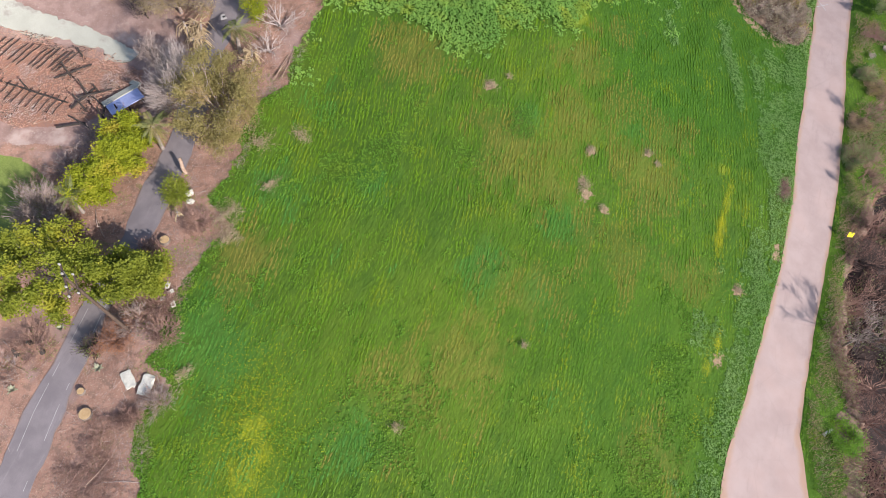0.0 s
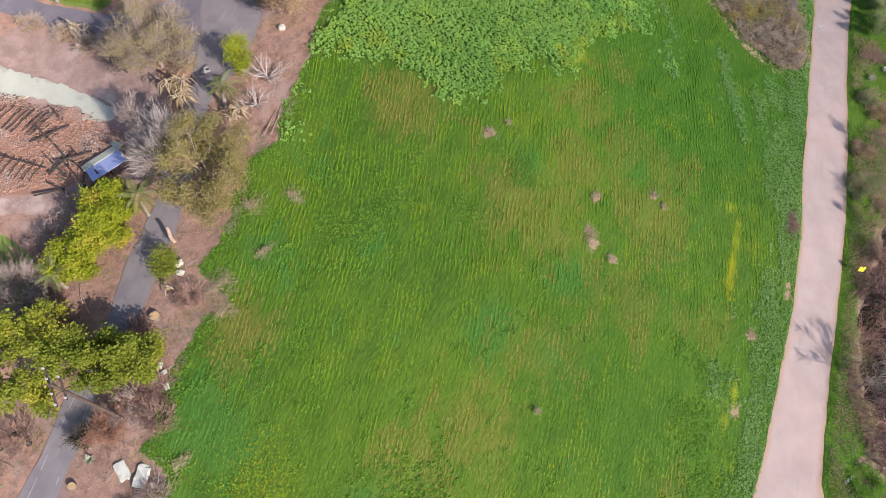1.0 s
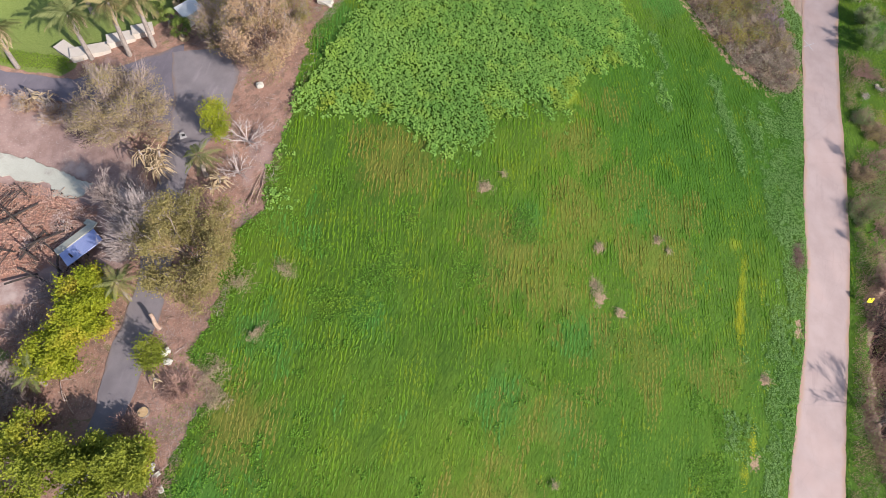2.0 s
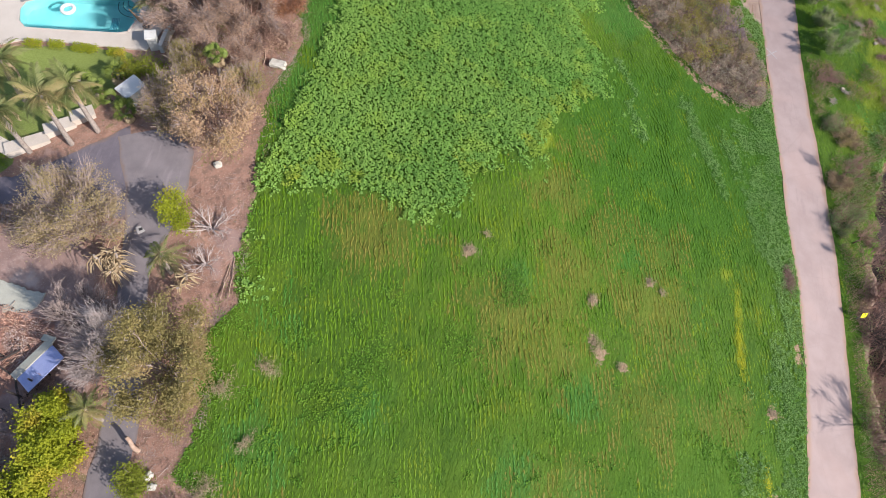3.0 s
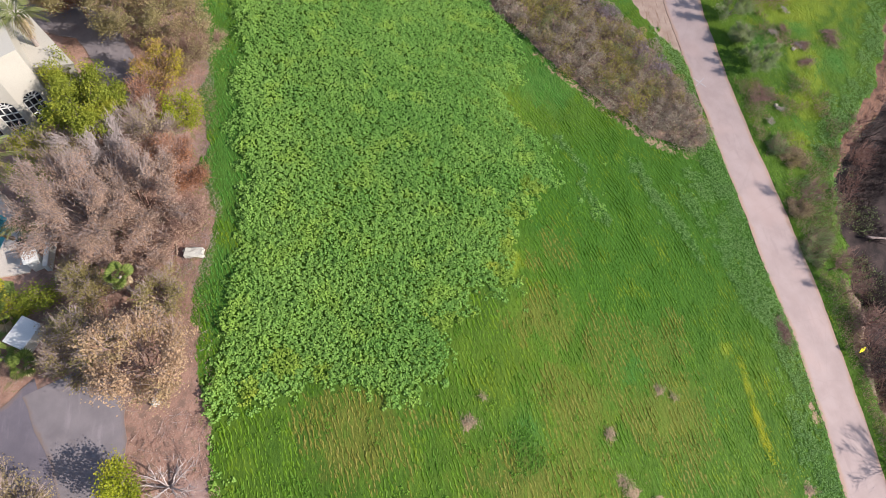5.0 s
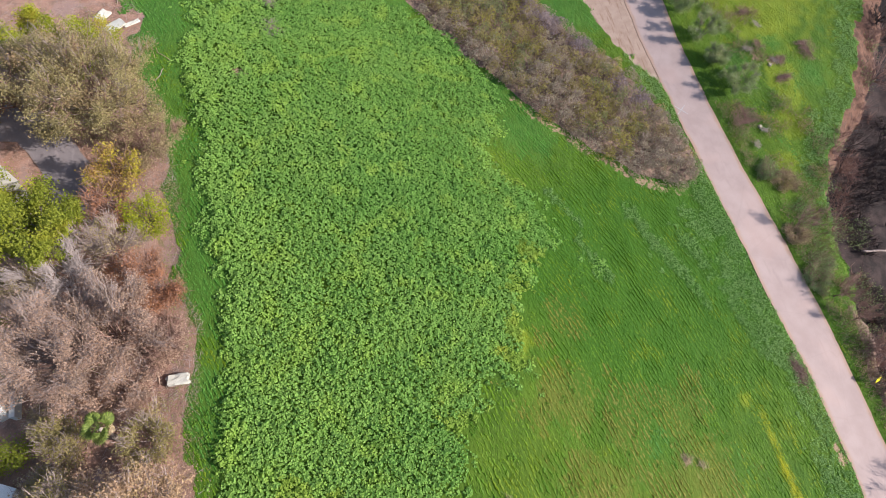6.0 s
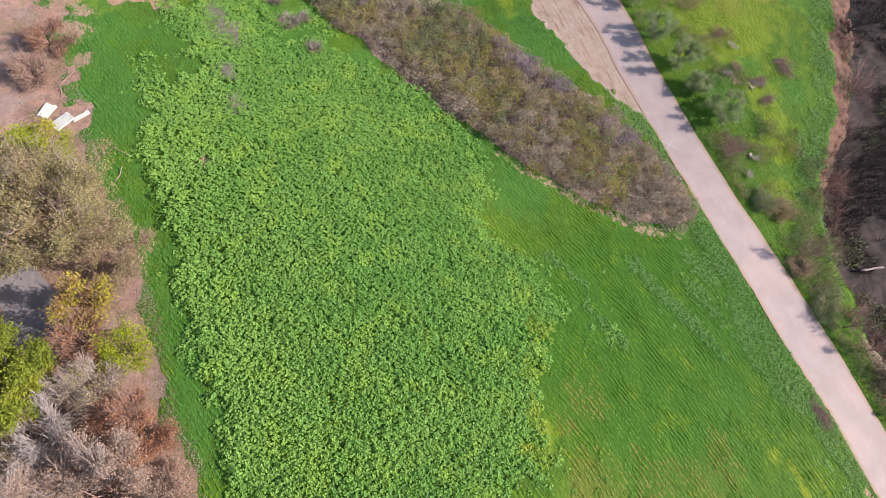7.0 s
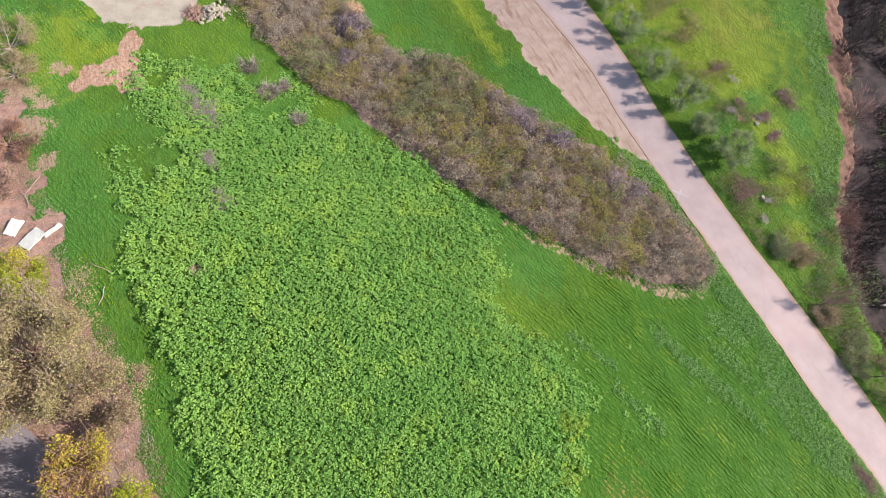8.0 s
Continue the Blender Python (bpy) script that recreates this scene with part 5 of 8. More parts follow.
def limbs(rng, h, rx, ry, mains, subs, fork, r0, low=0.15):
    """Branch paths of a crown h high and rx by ry wide; returns (paths, tips, directions)."""
    paths, tips, dirs = [], [], []
    fz = h * fork
    top = np.array([rng.normal() * 0.1, rng.normal() * 0.1, max(fz, 0.05)])
    if fork > 0.02:
        paths.append((np.array([[0, 0, -0.25], [0, 0, 0.1 * h * fork], top * [0.5, 0.5, 0.6], top]), [r0 * 1.35, r0 * 1.1, r0 * 0.95, r0 * 0.85]))
    for i in range(mains):
        a = (i + rng.uniform(-0.3, 0.3)) * 6.283 / mains
        e = rng.uniform(low, 1.0)
        rad = math.sqrt(max(0.0, 1 - (e * 0.95) ** 2)) * rng.uniform(0.7, 1.05)
        end = np.array([rx * rad * math.cos(a), ry * rad * math.sin(a), h * (0.38 + 0.6 * e * rng.uniform(0.85, 1.05))])
        mid = top * 0.45 + end * 0.55 + rng.normal(size=3) * 0.12 * h * [0.5, 0.5, 0.3]
        t = np.linspace(0, 1, 6)[:, None]
        p = (1 - t) ** 2 * top + 2 * t * (1 - t) * mid + t ** 2 * end + rng.normal(size=(6, 3)) * 0.025 * h * (t > 0) * (t < 1)
        paths.append((p, np.linspace(r0 * 0.5, r0 * 0.09, 6)))
        for k in range(subs):
            u = rng.uniform(0.35, 0.98)
            j = min(int(u * 5), 4)
            q = p[j] + (p[j + 1] - p[j]) * (u * 5 - j)
            out = q - np.array([0, 0, h * 0.35])
            out = out / (np.linalg.norm(out) + 1e-6) + rng.normal(size=3) * 0.65
            out /= np.linalg.norm(out) + 1e-6
            ln = rng.uniform(0.14, 0.34) * max(rx, ry)
            q2 = q + out * ln
            q2[2] = max(q2[2], 0.12)
            paths.append((np.array([q, (q + q2) / 2 + rng.normal(size=3) * 0.05 * ln, q2]), [r0 * 0.16, r0 * 0.11, r0 * 0.05]))
            tips.append(q2)
            dirs.append(out)
        tips.append(end)
        dirs.append((end - mid) / (np.linalg.norm(end - mid) + 1e-6))
    return paths, np.array(tips), np.array(dirs)


def tree(name, label, category, x, y, h, rx, ry, seed, leaf=None, leaves=0, size=0.2, bark=None, twigs=0, twig_mat=None, fork=0.25, mains=9, subs=7, r0=0.13, spread=0.42, turn=0.0, group="", side=None):
    """A tree or shrub: trunk with limbs, twigs, and a crown of separate leaves in clumps. side: the bearing of the half that keeps its leaves."""
    rng = np.random.RandomState(seed)
    leaves, size, twigs = int(leaves * 1.8), size * 0.70, int(twigs * 1.15)
    e = thing(name, x, y, label, category, group, "", turn)
    paths, tips, dirs = limbs(rng, h, rx, ry, mains, subs, fork, r0)
    s = Soup()
    for p, r in paths:
        s.tube(p, np.maximum(r, 0.012), 5 if r[0] > 0.06 else 4, 0.5)
    piece("trunk", s, bark or BARK, e, "", True)
    if twigs:
        k = rng.randint(0, len(tips), twigs)
        a = tips[k] - dirs[k] * rng.uniform(0, 0.3, (twigs, 1)) * max(rx, ry) * 0.6 + rng.normal(size=(twigs, 3)) * 0.4 * spread
        d = dirs[k] * rng.uniform(0.3, 0.8, (twigs, 1)) + a * [0.25 / rx, 0.25 / ry, 0] + rng.normal(size=(twigs, 3)) * 0.24 + [0, 0, 0.55]
        b = a + d * rng.uniform(0.3, 0.85, (twigs, 1)) * (0.55 + 0.11 * max(rx, ry))
        b[:, 2] = np.maximum(b[:, 2], 0.05)
        s = Soup()
        s.sticks(a, b, 0.021, 0.006)
        m = twigs // 2
        k2 = rng.randint(0, twigs, m)
        a2 = a[k2] + (b[k2] - a[k2]) * rng.uniform(0.3, 0.9, (m, 1))
        b2 = a2 + (b[k2] - a[k2]) * 0.4 + rng.normal(size=(m, 3)) * 0.16
        s.sticks(a2, b2, 0.015, 0.005)
        piece("bare_crown", s, twig_mat or BARK_GREY, e)
    if leaves:
        w = np.ones(len(tips))
        if side is not None:
            along = (tips[:, 0] * math.cos(radians(side)) + tips[:, 1] * math.sin(radians(side))) / max(rx, ry)
            w = step(along, -0.25, 0.15)
        w = w * rng.uniform(0.3, 1.2, len(tips))
        k = rng.choice(len(tips), leaves, p=w / w.sum())
        # clumps darken downwards: the crown's inner shade is put into leaf tone, plus scatter
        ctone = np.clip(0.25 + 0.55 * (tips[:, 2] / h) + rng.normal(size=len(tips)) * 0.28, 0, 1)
        c = tips[k] + np.clip(rng.normal(size=(leaves, 3)), -1.5, 1.5) * spread * [0.85, 0.85, 0.6] * rng.uniform(0.4, 1.2, (leaves, 1))
        c[:, 2] = np.maximum(c[:, 2], 0.08)
        s = Soup()
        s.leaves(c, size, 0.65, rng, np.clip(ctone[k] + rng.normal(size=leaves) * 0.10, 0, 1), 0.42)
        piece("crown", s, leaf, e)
    return e


GREEN_T, DEAD_T, SHRUB = "bushy green tree with yellowing leaf tips", "dead grey leafless tree", "shrub"
tree("broadleaf_tree", "large bushy yellow-green tree beside the driveway", "tree", -23.9, 17.0, 5.6, 3.7, 3.9, 101, MAT_GREEN, 11000, 0.26, fork=0.15, mains=13, subs=9)
tree("broadleaf_tree", "low green tree overhanging the grey driveway", "tree", -19.5, 16.7, 3.9, 2.0, 1.9, 102, MAT_GREEN, 5600, 0.25, fork=0.12, mains=9)
tree("broadleaf_tree", "low yellow-green tree at the driveway edge", "tree", -16.9, 16.7, 3.2, 1.7, 1.4, 103, MAT_GREEN, 4200, 0.25, fork=0.12, mains=8)
tree("shrub", "yellow-green shrub with dense leaves", SHRUB, -20.9, 28.6, 3.4, 1.8, 1.9, 104, MAT_LIME, 5200, 0.25, fork=0.05)
tree("shrub", "yellow-green shrub with dense leaves", SHRUB, -21.5, 26.2, 3.2, 1.7, 1.7, 105, MAT_LIME, 4600, 0.25, fork=0.05)
tree("shrub", "yellow-green shrub beside the bare soil", SHRUB, -23.2, 24.4, 2.8, 1.8, 1.6, 106, MAT_LIME, 4600, 0.25, fork=0.05)
tree("shrub", "rounded green shrub at the driveway edge", SHRUB, -16.6, 23.9, 1.8, 0.7, 1.1, 107, MAT_GREEN, 1500, 0.18, fork=0.04)
tree("spreading_tree", "broad tree with dense dull olive-gold leaves", "tree", -13.6, 30.0, 6.4, 3.1, 3.9, 108, MAT_OLIVE, 16000, 0.19, BARK_GREY, 200, BARK_PALE, 0.15, 16, 11, 0.15, 0.5)
tree("bare_tree", "leafless tree of dense bleached upright twigs", "tree", -17.1, 32.0, 5.6, 2.0, 2.6, 107, None, 0, 0.18, BARK_GREY, 3600, BARK_PALE, 0.12, 14, 10, 0.11, 0.6)
tree("bare_tree", "dark grey leafless tree by the burnt house", "tree", -19.2, 34.6, 4.8, 2.3, 2.0, 109, None, 0, 0.2, BARK_DARK, 1300, BARK_GREY, 0.15, 9, 8, 0.11)
tree("half_dead_tree", "large ashen tree with sparse olive leaves", "tree", -19.4, 41.8, 5.4, 3.3, 3.8, 110, MAT_KHAKI, 9500, 0.17, BARK_GREY, 2600, BARK_GREY, 0.15, 15, 10, 0.15, 0.5)
tree("shrub", "bright yellow-green upright shrub by the driveway", SHRUB, -12.6, 41.0, 3.1, 0.75, 1.6, 111, MAT_LIME, 1900, 0.19, fork=0.05)
tree("bare_shrub", "bleached leafless shrub on the bare soil", SHRUB, -10.6, 40.1, 1.8, 1.9, 1.6, 112, None, 0, 0.2, BARK_PALE, 130, BARK_PALE, 0.05, 9, 10, 0.13)
tree("bare_shrub", "bleached leafless shrub on the bare soil", SHRUB, -11.1, 37.3, 1.5, 1.3, 1.3, 113, None, 0, 0.2, BARK_PALE, 110, BARK_PALE, 0.05, 8, 9, 0.11)
tree("dead_leaved_tree", "tree covered in dead tan leaves", "tree", -9.0, 46.9, 6.2, 3.5, 3.5, 114, MAT_TAN, 6000, 0.21, BARK_BROWN, 900, BARK_GREY, 0.18, 13, 9, 0.14, 0.5)
tree("half_dead_tree", "ashen tree with thin olive leaves", "tree", -12.2, 49.8, 4.2, 2.2, 2.4, 115, MAT_OLIVE, 3200, 0.17, BARK_GREY, 1900, BARK_GREY, 0.15, 10, 8, 0.12)
tree("dead_leaved_tree", "large dead tree with curled brown leaves", "tree", -9.3, 59.0, 7.2, 3.7, 3.8, 116, MAT_BROWN, 9500, 0.16, BARK_GREY, 3600, BARK_GREY, 0.15, 14, 10, 0.15, 0.5)
tree("dead_leaved_tree", "dead tree with curled brown leaves and twigs", "tree", -5.8, 58.5, 5.6, 3.2, 3.3, 117, MAT_BROWN, 8000, 0.17, BARK_BROWN, 2600, BARK_GREY, 0.12, 12, 9, 0.12, 0.5)
tree("dead_shrub", "rust-brown dead shrub at the field edge", SHRUB, -3.0, 60.6, 3.2, 2.3, 2.9, 118, MAT_RUST, 5500, 0.16, BARK_BROWN, 1500, BARK_BROWN, 0.08, 10, 8, 0.08)
tree("dead_shrub", "brown dead brush at the field edge", SHRUB, -4.2, 56.2, 2.0, 2.0, 1.8, 119, MAT_BROWN, 3000, 0.16, BARK_BROWN, 1200, BARK_BROWN, 0.06, 9, 7, 0.07)
tree("broadleaf_tree", "dense green tree beside the cream house", "tree", -6.7, 66.6, 5.8, 3.0, 3.5, 120, MAT_GREEN, 7500, 0.23, fork=0.15, mains=12, subs=9)
tree("broadleaf_tree", "dense green tree beside the cream house", "tree", -7.6, 70.0, 5.2, 1.9, 1.8, 121, MAT_GREEN, 2600, 0.22, fork=0.12)
tree("bare_tree", "bleached leafless tree among brown scrub", "tree", -7.1, 63.3, 5.8, 2.3, 2.2, 122, None, 0, 0.2, BARK_PALE, 1900, BARK_PALE, 0.12, 10, 9, 0.10)
tree("golden_shrub", "golden shrub with orange dead stems", SHRUB, -1.2, 69.4, 4.2, 1.9, 1.8, 123, MAT_GOLD, 2400, 0.20, BARK_BROWN, 500, BARK_BROWN, 0.08)
tree("dead_shrub", "orange-brown dead shrub beside a golden shrub", SHRUB, -2.6, 67.6, 3.2, 1.6, 1.6, 124, MAT_RUST, 1300, 0.18, BARK_BROWN, 900, BARK_BROWN, 0.08)
tree("shrub", "yellow-green shrub at the field edge", SHRUB, -0.9, 65.4, 2.6, 1.7, 1.5, 125, MAT_LIME, 1700, 0.19, fork=0.05)
tree("half_dead_tree", "greyish half-dead shrubby tree with few leaves", "tree", -3.9, 64.2, 3.9, 2.2, 1.9, 126, MAT_KHAKI, 1300, 0.17, BARK_GREY, 1500, BARK_GREY, 0.1, 9, 8, 0.09)
tree("spreading_tree", "wide spreading tree with dull olive-brown leaves", "tree", 0.1, 76.4, 6.4, 5.2, 5.6, 127, MAT_DUN, 19000, 0.19, BARK_BROWN, 1300, BARK_GREY, 0.18, 22, 12, 0.2, 0.55)
tree("spreading_tree", "spreading tree with dull khaki leaves", "tree", -5.0, 79.6, 6.0, 3.6, 3.4, 128, MAT_DUN, 7500, 0.20, BARK_BROWN, 900, BARK_GREY, 0.18, 12, 9, 0.15, 0.5)
tree("dead_shrub", "brown dry shrub under the spreading tree", SHRUB, 1.6, 71.2, 3.0, 2.3, 2.7, 129, MAT_KHAKI, 3600, 0.17, BARK_BROWN, 900, BARK_BROWN, 0.06)
tree("dead_shrub", "orange-red dying shrub beside the spreading tree", SHRUB, -6.6, 81.4, 3.4, 1.6, 1.8, 258, MAT_RUST, 2400, 0.18, BARK_BROWN, 300, BARK_BROWN, 0.08)
tree("broadleaf_tree", "yellow-green tree at the field edge", "tree", 2.0, 81.6, 5.0, 2.0, 2.1, 130, MAT_LIME, 3000, 0.21, fork=0.12)
tree("broadleaf_tree", "yellow-green tree with golden leaf tips", "tree", -2.4, 84.4, 5.2, 3.2, 2.9, 131, MAT_LIME, 6500, 0.21, fork=0.12)
tree("shrub", "sparse grey-brown shrub on grassy ground", SHRUB, 12.6, 104.4, 1.1, 3.1, 2.6, 132, MAT_DUN, 3200, 0.15, BARK_GREY, 160, BARK_GREY, 0.05)
tree("shrub", "sparse grey-brown shrub on grassy ground", SHRUB, 11.3, 101.4, 0.8, 1.9, 1.7, 133, MAT_DUN, 1500, 0.15, BARK_GREY, 100, BARK_GREY, 0.05)
tree("dead_shrub", "rust-brown low dead shrub on bare soil", SHRUB, 7.2, 94.6, 1.5, 2.3, 2.0, 134, MAT_RUST, 1500, 0.16, BARK_BROWN, 900, BARK_BROWN, 0.05)
tree("dead_shrub", "low brown dead shrub on bare soil", SHRUB, 4.6, 91.4, 1.4, 2.0, 1.8, 135, MAT_BROWN, 1200, 0.16, BARK_BROWN, 800, BARK_BROWN, 0.05)
for k, (bx, by, bh, br, mat) in enumerate([(-10.8, 53.8, 3.4, 1.7, MAT_OLIVE), (-6.9, 51.2, 3.0, 1.7, MAT_OLIVE), (-11.4, 55.7, 2.2, 1.2, MAT_KHAKI), (-13.2, 52.2, 1.9, 1.3, MAT_KHAKI), (-6.6, 54.9, 3.0, 1.6, MAT_BROWN), (-9.4, 55.4, 4.0, 1.5, MAT_BROWN), (-12.2, 63.8, 4.2, 1.6, MAT_GREEN), (-11.6, 66.6, 3.4, 1.5, MAT_GREEN), (-9.6, 64.2, 4.4, 1.8, MAT_KHAKI)]):
    tree("understorey_shrub", "dense dull-leaved shrub between the taller trees", SHRUB, bx, by, bh, br, br, 260 + k, mat, 2200, 0.17, BARK_GREY, 500, BARK_GREY, 0.05, 9, 7, 0.07, 0.4)
tree("bare_tree", "tangled ashen leafless brush beside the lawn", "tree", -26.4, 22.0, 3.4, 2.0, 2.3, 256, MAT_KHAKI, 350, 0.14, BARK_GREY, 2200, BARK_GREY, 0.1, 12, 9, 0.08, 0.6)
tree("bare_tree", "tangled purplish-brown leafless brush beside the lawn", "tree", -24.6, 20.0, 2.2, 1.6, 1.3, 257, None, 0, 0.14, BARK_BROWN, 1500, BARK_BROWN, 0.1, 11, 8, 0.06, 0.5)
# low brush round the driveway and the burnt house
BRUSH = [(-17.6, 14.0, 1.2, 1.7), (-15.9, 12.9, 1.1, 1.7), (-16.2, 15.0, 0.9, 1.2), (-15.6, 8.4, 0.9, 1.1), (-17.2, 7.4, 0.8, 0.9), (-25.2, 12.4, 1.2, 1.5), (-27.4, 10.5, 1.4, 1.8), (-14.8, 21.4, 0.9, 1.0), (-17.9, 19.3, 1.0, 0.8), (-25.7, 26.6, 1.8, 1.8), (-27.2, 24.6, 1.9, 2.0), (-25.5, 21.8, 1.6, 1.4), (-24.3, 29.2, 1.4, 1.6), (-22.6, 31.0, 1.0, 1.0)]
for k, (bx, by, bh, br) in enumerate(BRUSH):
    tree("dead_brush", "tangle of brown dead brush on bare soil", "brush", bx, by, bh * 0.6, br, br * 0.9, 200 + k, MAT_BROWN, 260, 0.12, BARK_BROWN, 330, BARK_BROWN if k % 3 else BARK_GREY, 0.03, 9, 7, 0.05, 0.4, 0, "dead brush")


def dead_patch(x, y, r, seed, label, mat, leaf=None, stretch=1.0, turn=0.0, thick=300):
    """A trampled patch of dead stalks lying in the grass."""
    rng = np.random.RandomState(seed)
    e = thing("dead_weed", x, y, label, "weed", "dead weeds", "", turn)
    n = int(thick * r * r * stretch) + 40
    c = rng.normal(size=(n, 3)) * [r * 0.45, r * 0.45 * stretch, 0.05] + [0, 0, 0.17]
    c = c + 0.25 * r * np.sin(c[:, [1, 0, 2]] * 3.1 + seed)
    c[:, 2] = 0.2 + 0.12 * rng.rand(n)
    d = rng.normal(size=(n, 3)) * [0.14, 0.14, 0.06]
    s = Soup()
    s.sticks(c - d, c + d, 0.011, 0.006)
    tagged(piece("stalk_tangle", s, mat, e), "", "", "", "stuff")
    s = Soup()
    s.leaves(c[::2] + rng.normal(size=c[::2].shape) * 0.05, 0.07, 0.6, rng, rng.rand(len(c[::2])), 0.7)
    tagged(piece("leaf_litter", s, leaf or MAT_BROWN, e), "", "", "", "stuff")


for k, (bx, by, br) in enumerate([(-7.6, 29.2, 0.8), (-10.6, 28.6, 0.9), (-9.6, 24.7, 0.7), (-12.7, 22.2, 1.1), (-12.2, 20.3, 0.9), (7.7, 34.9, 0.55), (9.4, 36, 0.3), (0.8, 7.0, 0.45), (-14.0, 10.4, 0.6), (16.4, 29.8, 0.5), (22, 30.6, 0.4), (22.8, 29.7, 0.3), (29.5, 19.2, 0.45), (17.2, 24.6, 0.4), (10, 13, 0.35)]):
    dead_patch(bx, by, br, 230 + k, "trampled pale dead stalks in the green grass", DRY_STALK, MAT_TAN)
dead_patch(36.4, 29.6, 0.55, 247, "low brown dead shrub against the road edge", BARK_BROWN, MAT_DEADFALL, 2.6, -22, 900)
for k, (bx, by, br) in enumerate([(-19.6, 6.0, 1.3), (-18.6, 3.6, 1.5), (-20.4, 3.4, 1.2), (-18.3, 7.2, 1.0), (-19.2, 1.2, 1.4)]):
    dead_patch(bx, by, br, 370 + k, "matted dark brown dead weeds on bare soil", BARK_BROWN, MAT_DEADFALL, 1.4, 25 * k, 420)
dead_patch(15.5, 26.2, 0.5, 246, "long bare patch with pale dead stalks in the grass", DRY_STALK, MAT_TAN, 2.2, -6)
for k, (bx, by, br) in enumerate([(19.9, 88.9, 1.5), (20.9, 92.0, 0.8), (15.8, 79.9, 0.8), (17.5, 83.8, 0.7)]):
    dead_patch(bx, by, br, 280 + k, "mauve-grey dead stalks among bright green mallow", BARK_GREY, MAT_MAUVE, 1.5, 8, 650)
for k, (bx, by, br) in enumerate([(27.2, 91.4, 0.9), (26.2, 87.6, 0.9), (26.2, 83.4, 0.6), (27.8, 87.6, 0.6)]):
    tree("dead_shrub", "small dark grey half-dead shrub in lush grass", SHRUB, bx, by, 0.55, br, br, 284 + k, MAT_DEADFALL, 420, 0.14, BARK_DARK, 200, BARK_GREY, 0.05, 8, 6, 0.03, 0.35)


def brush_heap(x, y, r, h, seed, mat, label):
    """Cut branches thrown on a low heap, each with a fork of twigs."""
    rng = np.random.RandomState(seed)
    e = thing("brush_heap", x, y, label, "brush heap", "brush heaps")
    n = int(150 * r * r)
    a, f = rng.uniform(0, 6.283, n), np.sqrt(rng.rand(n))
    c = np.stack([r * f * np.cos(a), r * f * np.sin(a), 0.1 + h * (1 - f ** 2) * rng.uniform(0.4, 1.0, n)], 1)
    b = rng.normal(0.8, 0.5, n)
    d = np.stack([np.cos(b), np.sin(b), rng.normal(size=n) * 0.2], 1) * rng.uniform(0.3, 0.85, n)[:, None]
    s = Soup()
    s.sticks(c - d, c + d, 0.035, 0.012)
    tagged(piece("branch_tangle", s, mat, e), "", "", "", "stuff")
    s = Soup()
    q = np.repeat(c + 0.5 * d, 3, 0)
    s.sticks(q, q + np.repeat(0.5 * d, 3, 0) + rng.normal(size=q.shape) * 0.18, 0.014, 0.005)
    tagged(piece("twig_tangle", s, mat, e), "", "", "", "stuff")


brush_heap(38.9, 90.6, 2.1, 0.95, 290, BARK_MAUVE, "heap of purplish dead branches in the scrub")
brush_heap(40.6, 92.2, 1.3, 1.0, 291, BARK_TAN, "heap of orange-tan cut branches beside the scrub")
brush_heap(27.3, 99.9, 0.9, 0.5, 292, BARK_BROWN, "low heap of brown brushwood beside the rocks")
for k, (bx, by, bh, br) in enumerate([(-28.2, 47.0, 1.1, 1.0), (-25.8, 45.6, 1.1, 1.1), (-23.0, 44.9, 0.9, 0.8), (-31.0, 47.8, 1.0, 1.0)]):
    tree("dead_shrub", "dry tan shrub beside the dark lane", SHRUB, bx, by - 1.3, bh * 0.8, br, br * 0.7, 240 + k, MAT_TAN, 420, 0.19, BARK_BROWN, 300, BARK_PALE, 0.04, 7, 5, 0.05, 0.3)
tree("bare_tree", "small charred leafless tree on ashen ground", "tree", -22.4, 41.6, 2.6, 1.5, 1.4, 250, None, 0, 0.2, BARK_DARK, 300, BARK_DARK, 0.15, 7, 5, 0.07)

tree("dead_shrub", "rust-orange dead shrub beside the utility pole", SHRUB, -19.2, 12.7, 1.1, 1.1, 1.2, 252, MAT_RUST, 1100, 0.15, BARK_BROWN, 500, BARK_BROWN, 0.04, 8, 7, 0.05, 0.35)
tree("shrub", "small dark charred shrub at the driveway edge", SHRUB, -20.8, 12.2, 1.0, 0.6, 0.7, 253, MAT_OLIVE_GREEN, 200, 0.14, BARK_DARK, 400, BARK_DARK, 0.05, 7, 6, 0.04, 0.3)
tree("shrub", "dark shaded shrub beside the white shed", SHRUB, -15.7, 55.4, 1.5, 1.0, 0.8, 254, MAT_GREEN, 900, 0.18, fork=0.05)
tree("shrub", "dark shaded shrub below the pool deck", SHRUB, -14.0, 55.3, 1.6, 0.9, 0.9, 255, MAT_GREEN, 800, 0.18, fork=0.05)


